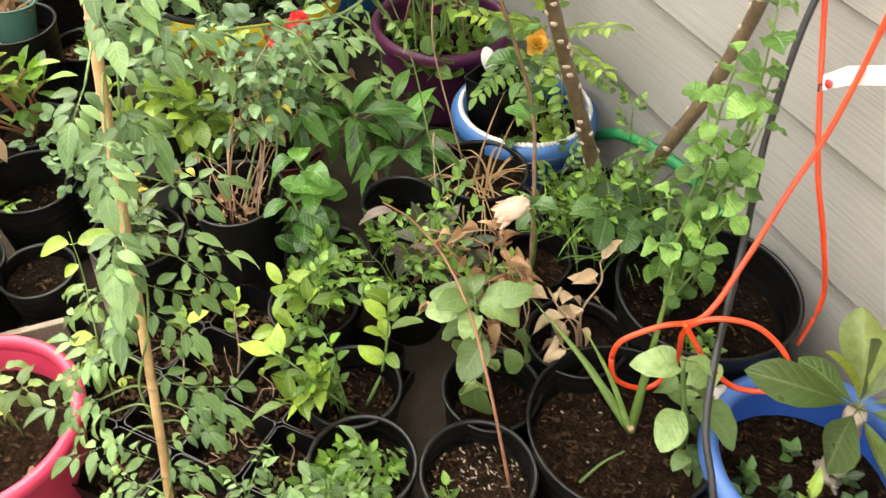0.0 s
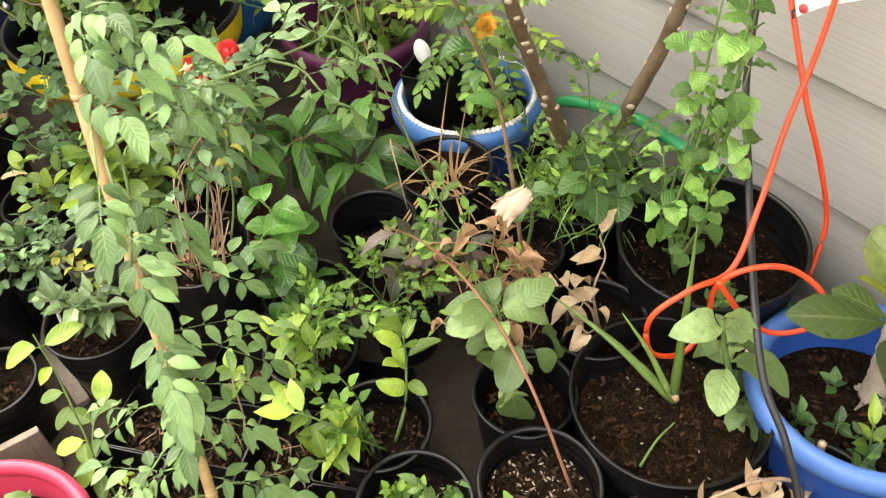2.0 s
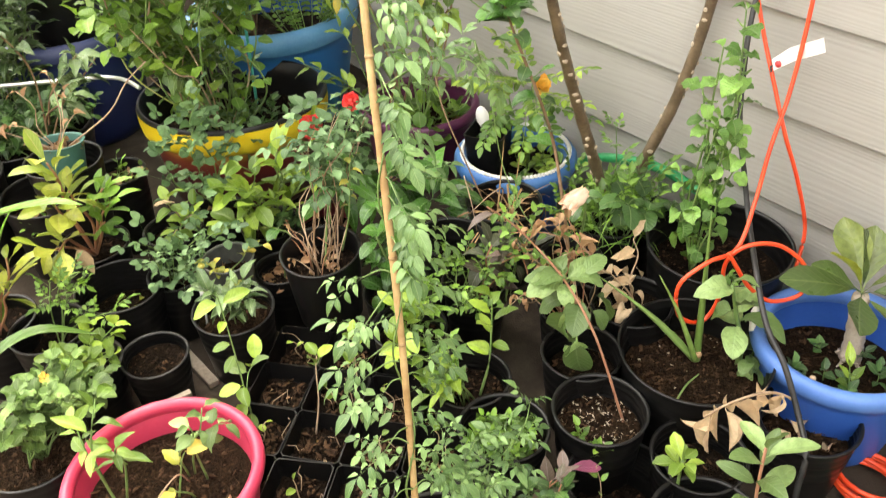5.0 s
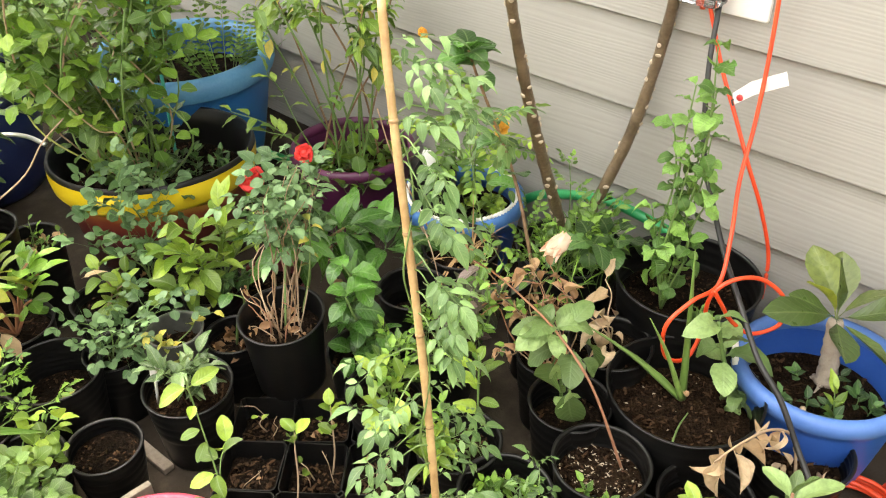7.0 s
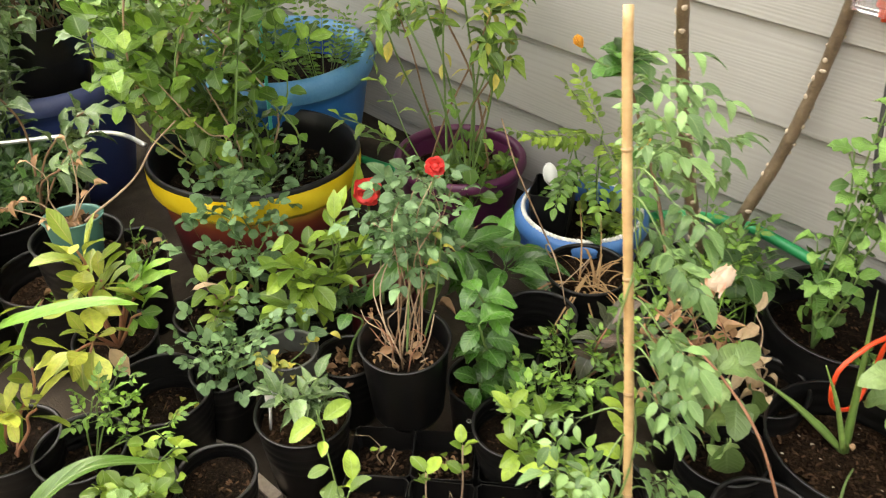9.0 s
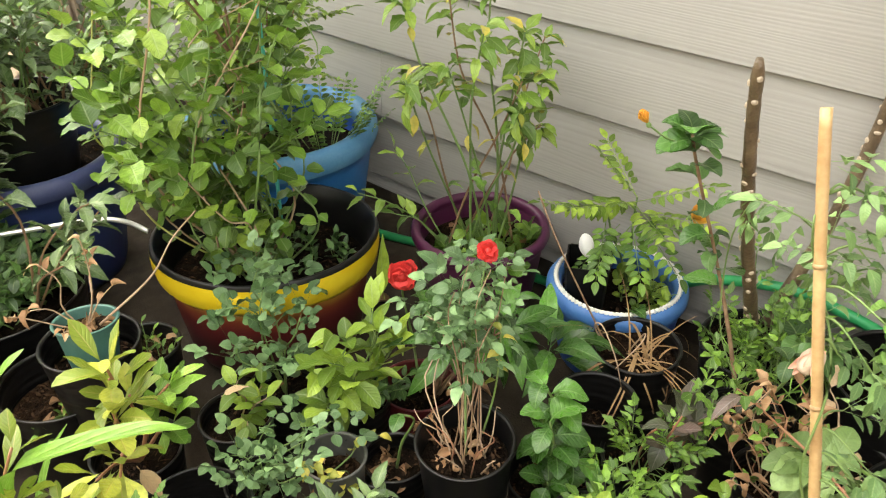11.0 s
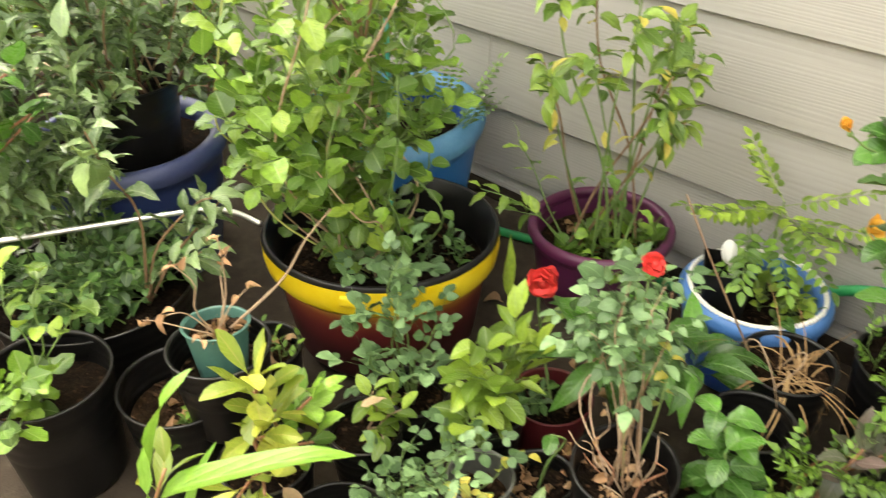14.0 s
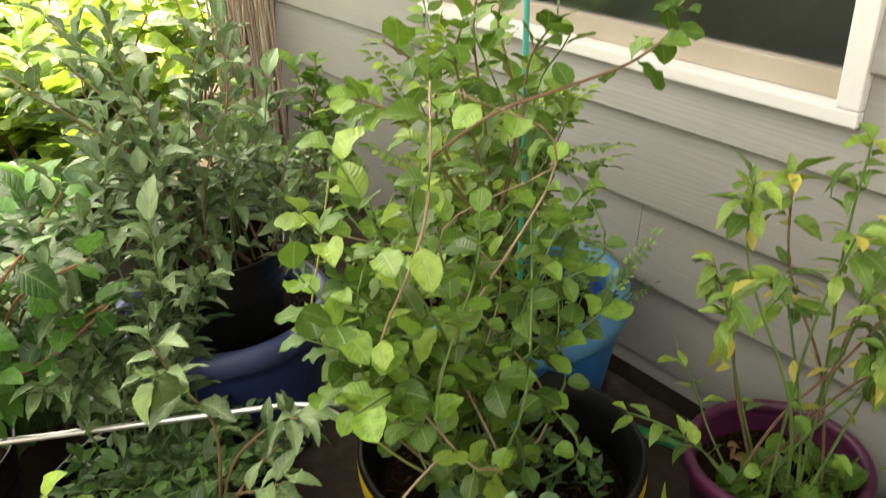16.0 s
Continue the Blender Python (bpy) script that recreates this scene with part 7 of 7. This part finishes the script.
# purple tub with tall balsam
U = (0.691, 1.492)
q = tub("potted_balsam", *U, 0.209, 0.31, "tall balsam with yellowing leaves in a purple plastic tub", PURPLE, PURPLE, depth=0.06, rim_w=0.02, soil=SOIL_BROWN, chips=140)
p = Plant(q, 52, 240)
for tip in ((0.60, 1.50, 0.74), (0.63, 1.42, 0.80), (0.56, 1.38, 0.71), (0.65, 1.36, 0.68), (0.55, 1.46, 0.62), (0.60, 1.33, 0.55), (0.60, 1.60, 0.56), (0.45, 1.47, 0.62), (0.43, 1.45, 0.80), (0.80, 1.42, 0.62), (0.62, 1.34, 0.60), (0.66, 1.31, 0.63), (0.67, 1.33, 0.50)):
    b = Vector((0.66 + p.rng.uniform(-0.06, 0.06), 1.47 + p.rng.uniform(-0.06, 0.06), 0.15))
    st = p.stem(p.bent(b, tip, 0.08, 0.12), 0.003, 0.0016, STEM_GREEN if p.rng.random() < 0.5 else STEM_BROWN, 18)
    p.clothe(st, L_SERR, 14, start=0.84, ang=78, size=(0.6, 1.15), lift=-0.1, jitter=45)
    p.clothe(st, L_SERRG, 2, start=0.35, end=0.8, ang=78, size=(0.5, 0.9), lift=-0.1)
    p.clothe(st, L_SERRL, 3, start=0.6, end=0.98, ang=80, size=(0.6, 1.05), lift=-0.4)
weeds(p, (0.66, 1.44), 0.10, 0.152, 26, L_VINE, 0.05, 3)
litter(p, U, 0.11, 0.153, 18, L_DRY, (0.4, 0.8))
for tip in ((0.45, 1.62, 0.34), (0.56, 1.62, 0.40), (0.50, 1.56, 0.29)):
    st = p.stem(p.bent((0.62, 1.52, 0.16), tip, 0.1, 0.3), 0.002, 0.001, STEM_GREEN)
    p.clothe(st, L_SERR, 6, start=0.5, size=(0.6, 0.9))
p.done()

# big blue tub against the wall
q = tub("potted_fern", 0.605, 2.075, 0.325, 0.50, "fern and mixed greens in a large blue tub", TUB_BLUE, TUB_RIM, depth=0.10, rim_w=0.045, inner=BLUE)
p = Plant(q, 53, 200)
for i in range(18):
    a = p.rng.uniform(0, 6.28)
    p.leaf(L_FERN, (0.66 + 0.05 * math.cos(a), 1.97 + 0.05 * math.sin(a), 0.24), (math.cos(a), math.sin(a), 0.9 + p.rng.random()), p.rng.uniform(1.0, 1.6), 0)
p.bush((0.52, 2.10, 0.22), p.cloud((0.50, 2.06, 0.58), (0.2, 0.2, 0.2), 22, -0.9), L_VINE, 14, 0.003, 0.001, STEM_GREEN, start=0.3, size=(0.8, 1.3))
for tip in ((0.36, 1.97, 0.84), (0.30, 1.93, 0.80), (0.34, 1.93, 0.74), (0.42, 1.96, 0.80), (0.52, 1.98, 0.72), (0.60, 1.98, 0.70), (0.66, 1.99, 0.66)):
    st = p.stem(p.bent((0.54, 2.08, 0.22), tip, 0.12, 0.2), 0.0035, 0.0014, STEM_BROWN)
    p.clothe(st, L_CURRYL, 8, start=0.5, ang=65, size=(0.9, 1.3), lift=-0.2)
p.done()

# navy tub with a sage-leaved shrub in a pot
q = tub("potted_shrub", 0.105, 2.37, 0.335, 0.44, "grey-leaved shrub in a wide navy tub", NAVY, NAVY_RIM, depth=0.05, rim_w=0.035)
p = Plant(q, 54, 260)
for i in range(34):
    tip = Vector((0.06 + p.rng.uniform(-0.26, 0.22), 2.36 + p.rng.uniform(-0.16, 0.2), 0.70 + p.rng.uniform(-0.16, 0.2)))
    st = p.stem(p.bent((0.12 + p.rng.uniform(-0.06, 0.06), 2.34 + p.rng.uniform(-0.06, 0.06), 0.40), tip, 0.15, 0.2), 0.0026, 0.0013, STEM_BROWN if i % 3 else STEM_GREEN, 14)
    p.clothe(st, L_SAGE, 14, start=0.3, ang=58, size=(0.6, 1.15), lift=0.4, jitter=40)
for i in range(9):
    tip = Vector((0.21 + p.rng.uniform(-0.05, 0.08), 2.16 + p.rng.uniform(-0.06, 0.06), 0.58 + p.rng.uniform(-0.13, 0.12)))
    st = p.stem(p.bent((0.19 + p.rng.uniform(-0.03, 0.03), 2.30, 0.40), tip, 0.12, 0.2), 0.0024, 0.0012, STEM_BROWN, 14)
    p.clothe(st, L_SAGE, 13, start=0.3, ang=60, size=(0.5, 1.0), lift=0.35, jitter=40)
p.done()
inner = nursery("nursery_pot", 0.11, 2.335, 0.47, 0.24, "black nursery pot standing inside the navy tub", category="pot", base=0.287, depth=0.05)

# wide black tub with low greens, metal rod across
q = nursery("potted_greens", -0.15, 2.08, 0.215, 0.40, "dense dark greens and grey-leaved shoots in a wide black nursery tub", depth=0.04)
p = Plant(q, 55, 200)
p.bush((-0.12, 2.10, 0.17), p.cloud((-0.12, 2.10, 0.21), (0.20, 0.20, 0.06), 60, 0.0), L_SMALLD, 13, 0.0016, 0.0008, STEM_GREEN, foot=0.12, start=0.15, size=(0.9, 1.6))
p.bush((-0.14, 2.06, 0.17), p.cloud((-0.14, 2.04, 0.21), (0.18, 0.15, 0.07), 22, 0.0), L_HIBD, 6, 0.0018, 0.001, STEM_GREEN, foot=0.10, start=0.3, size=(0.4, 0.8))
for i in range(26):
    x = p.rng.uniform(-0.28, -0.01)
    tip = Vector((x, 2.16 + p.rng.uniform(-0.07, 0.12), 0.54 + p.rng.uniform(-0.18, 0.24) * (1.0 if x > -0.1 else 0.6)))
    st = p.stem(p.bent((-0.10 + 0.5 * (x + 0.1) + p.rng.uniform(-0.03, 0.03), 2.20 + p.rng.uniform(-0.04, 0.06), 0.17), tip, 0.18, 0.2), 0.002, 0.001, STEM_GREEN)
    p.clothe(st, L_SAGE, 16, start=0.3, ang=62, size=(0.6, 1.15), lift=0.35, jitter=40)
for tip in ((-0.05, 1.79, 0.37), (-0.01, 1.82, 0.44), (0.04, 1.87, 0.40), (-0.165, 1.88, 0.60)):
    st = p.stem(p.bent((-0.10, 1.98, 0.17), tip, 0.15, 0.3), 0.003, 0.0014, STEM_BROWN)
    p.clothe(st, L_SAGE, 11, start=0.45, size=(0.7, 1.15))
for w in ((-0.5, -0.3, -0.35), (0.1, -0.5, -0.6), (0.5, -0.2, -0.4), (-0.2, -0.3, 0.5)):
    p.leaf(L_BROAD, (-0.174, 1.87, 0.56), w, 0.8)
p.done()
rod = thing("metal_rod", (0.136, 2.05, 0.0), "bright bent metal rod resting across the pots", "rod")
o = rod.location
part("rod_body", tube([Vector(v) - o for v in spline([(-0.90, 2.475, 0.338), (-0.6, 2.344, 0.32), (-0.3, 2.213, 0.302), (0.0, 2.083, 0.284), (0.09, 2.04, 0.278), (0.125, 1.99, 0.276), (0.136, 1.92, 0.275)], 50)], 0.0055, 10), STEEL, rod)

# pots round the teal pot
q = nursery("potted_herb", -0.185, 1.72, 0.20, 0.21, "black nursery pot with rotting leaves and small weeds", depth=0.06, soil=SOIL_BROWN, chips=120)
p = Plant(q, 56, 40)
litter(p, (-0.22, 1.70), 0.06, 0.142, 12, L_DRY, (0.5, 1.0))
weeds(p, (-0.22, 1.66), 0.04, 0.142, 6, L_SMALL, 0.03, 4)
p.done()
nursery("nursery_pot", -0.142, 1.64, 0.305, 0.167, "black nursery pot nested on another pot", category="pot", base=0.142, depth=0.055)
q = nursery("potted_cutting", -0.032, 1.69, 0.205, 0.135, "black pot with dry leaf litter and green shoots", soil=SOIL_BROWN, chips=80)
p = Plant(q, 57, 30)
litter(p, (-0.03, 1.69), 0.045, 0.178, 12, L_DRY, (0.5, 0.9))
weeds(p, (-0.02, 1.67), 0.03, 0.178, 5, L_SMALL, 0.06, 4)
p.done()
q = nursery("potted_dead_plant", -0.145, 1.632, 0.346, 0.11, "dead twiggy plant with dry leaves in a small teal pot", base=0.25, material=TEAL, depth=0.018, soil=SOIL_BROWN, group="", steps=False, taper=0.72, tilt=(-6, 4))
p = Plant(q, 58, 40)
litter(p, (-0.145, 1.632), 0.035, 0.332, 20, L_DRY, (0.4, 0.75))
p.stem([(-0.125, 1.625, 0.335), (-0.03, 1.61, 0.385), (0.02, 1.604, 0.44), (0.071, 1.60, 0.474)], 0.0022, 0.0014, STEM_TAN, 14, label="bleached bare twig")
for tip in ((-0.22, 1.62, 0.42), (-0.24, 1.66, 0.40), (-0.18, 1.65, 0.47), (-0.12, 1.62, 0.50), (-0.10, 1.60, 0.41), (-0.20, 1.57, 0.39), (-0.09, 1.66, 0.44)):
    st = p.stem(p.bent((-0.145, 1.632, 0.33), tip, 0.15, 0.1), 0.0016, 0.0009, STEM_TAN, 8, sides=5)
    p.clothe(st[-3:], L_DRY, 2, start=0.3, size=(0.4, 0.7))
p.done()
q = nursery("potted_vine", -0.34, 1.87, 0.23, 0.225, "round-leaved green vine in a large black nursery pot", depth=0.06)
p = Plant(q, 59, 90)
p.bush((-0.38, 1.86, 0.17), p.cloud((-0.40, 1.80, 0.28), (0.10, 0.10, 0.08), 10, -0.5), L_VINE, 6, 0.002, 0.001, STEM_GREEN, start=0.3, size=(0.7, 1.1))
for tip in ((-0.30, 1.85, 0.42), (-0.27, 1.80, 0.38), (-0.33, 1.93, 0.40)):
    st = p.stem(p.bent((-0.36, 1.87, 0.17), tip, 0.1, 0.2), 0.002, 0.001)
    p.clothe(st, L_VINEL, 6, start=0.5, size=(0.7, 1.0))
p.done()

# broad-leaved hydrangea and the shrubs of the yard behind
q = nursery("potted_hydrangea", -0.46, 2.36, 0.25, 0.30, "broad-leaved hydrangea with reddish stems in a large black pot", depth=0.04)
p = Plant(q, 60, 120)
for i in range(24):
    tip = Vector((-0.30 + p.rng.uniform(-0.22, 0.17), 2.20 + p.rng.uniform(-0.14, 0.2), 0.60 + p.rng.uniform(-0.12, 0.14)))
    st = p.stem(p.bent((-0.46 + p.rng.uniform(-0.08, 0.08), 2.36 + p.rng.uniform(-0.08, 0.08), 0.2), tip, 0.1, 0.15), 0.004, 0.002, STEM_RED if i % 2 else STEM_BROWN, 12)
    p.clothe(st, L_HYDK, 11, start=0.35, ang=70, whorl=1, size=(0.4, 0.85), lift=-0.1)
p.done()
screen = thing("reed_bundle", (0.76, 3.6, 0), "bundle of pale upright reeds behind the shrubs", "reeds")
p = Plant(screen, 61)
for i in range(70):
    x, y = 0.76 + p.rng.uniform(-0.11, 0.12), 3.6 + p.rng.uniform(-0.03, 0.03)
    p.stem([(x, y, 0.0), (x + p.rng.uniform(-0.01, 0.01), y, 0.5), (x + p.rng.uniform(-0.03, 0.03), y, 0.75 + p.rng.uniform(-0.1, 0.12))], 0.006, 0.004, REED, 4, "reed", 5)


def yard_shrub(x, y, R, H, leaves, n, per, seed, label):
    root = thing("shrub", (x, y, 0), label, "shrub", "yard shrubs")
    p = Plant(root, seed, 0)
    for i in range(n):
        a, q = p.rng.uniform(0, 6.28), R * math.sqrt(p.rng.random())
        tip = Vector((x + q * math.cos(a), y + q * math.sin(a), H * p.rng.uniform(0.35, 1.0)))
        st = p.stem(p.bent((x + 0.2 * q * math.cos(a), y + 0.2 * q * math.sin(a), 0.0), tip, 0.12, 0.2), 0.006, 0.002, STEM_BROWN, 8, sides=5)
        p.clothe(st, leaves, per, start=0.3, ang=65, size=(0.9, 1.5))
    p.done()


yard_shrub(-0.22, 2.66, 0.26, 0.36, L_HIBD, 40, 22, 78, "low dark green ground cover shrub beyond the tubs")
yard_shrub(-0.25, 3.0, 0.30, 0.48, L_HYDK, 30, 20, 71, "broad-leaved green shrub at the end of the patio")
yard_shrub(0.50, 2.85, 0.24, 0.60, L_VINE, 20, 20, 72, "leafy green shrub beside the wall")
yard_shrub(-0.85, 2.85, 0.32, 0.7, L_HYD, 24, 20, 73, "bright green shrub in the yard")
yard_shrub(0.15, 3.75, 0.45, 0.72, L_HYD, 44, 22, 74, "sunlit yellow-green shrub in the yard")
yard_shrub(-0.5, 3.6, 0.45, 0.70, L_HYD, 40, 22, 75, "sunlit yellow-green shrub in the yard")
yard_shrub(0.85, 4.5, 0.5, 0.8, L_HYD, 26, 18, 76, "sunlit yellow-green shrub in the yard")
yard_shrub(0.0, 4.8, 0.6, 0.9, L_HYD, 30, 18, 77, "sunlit yellow-green shrub in the yard")
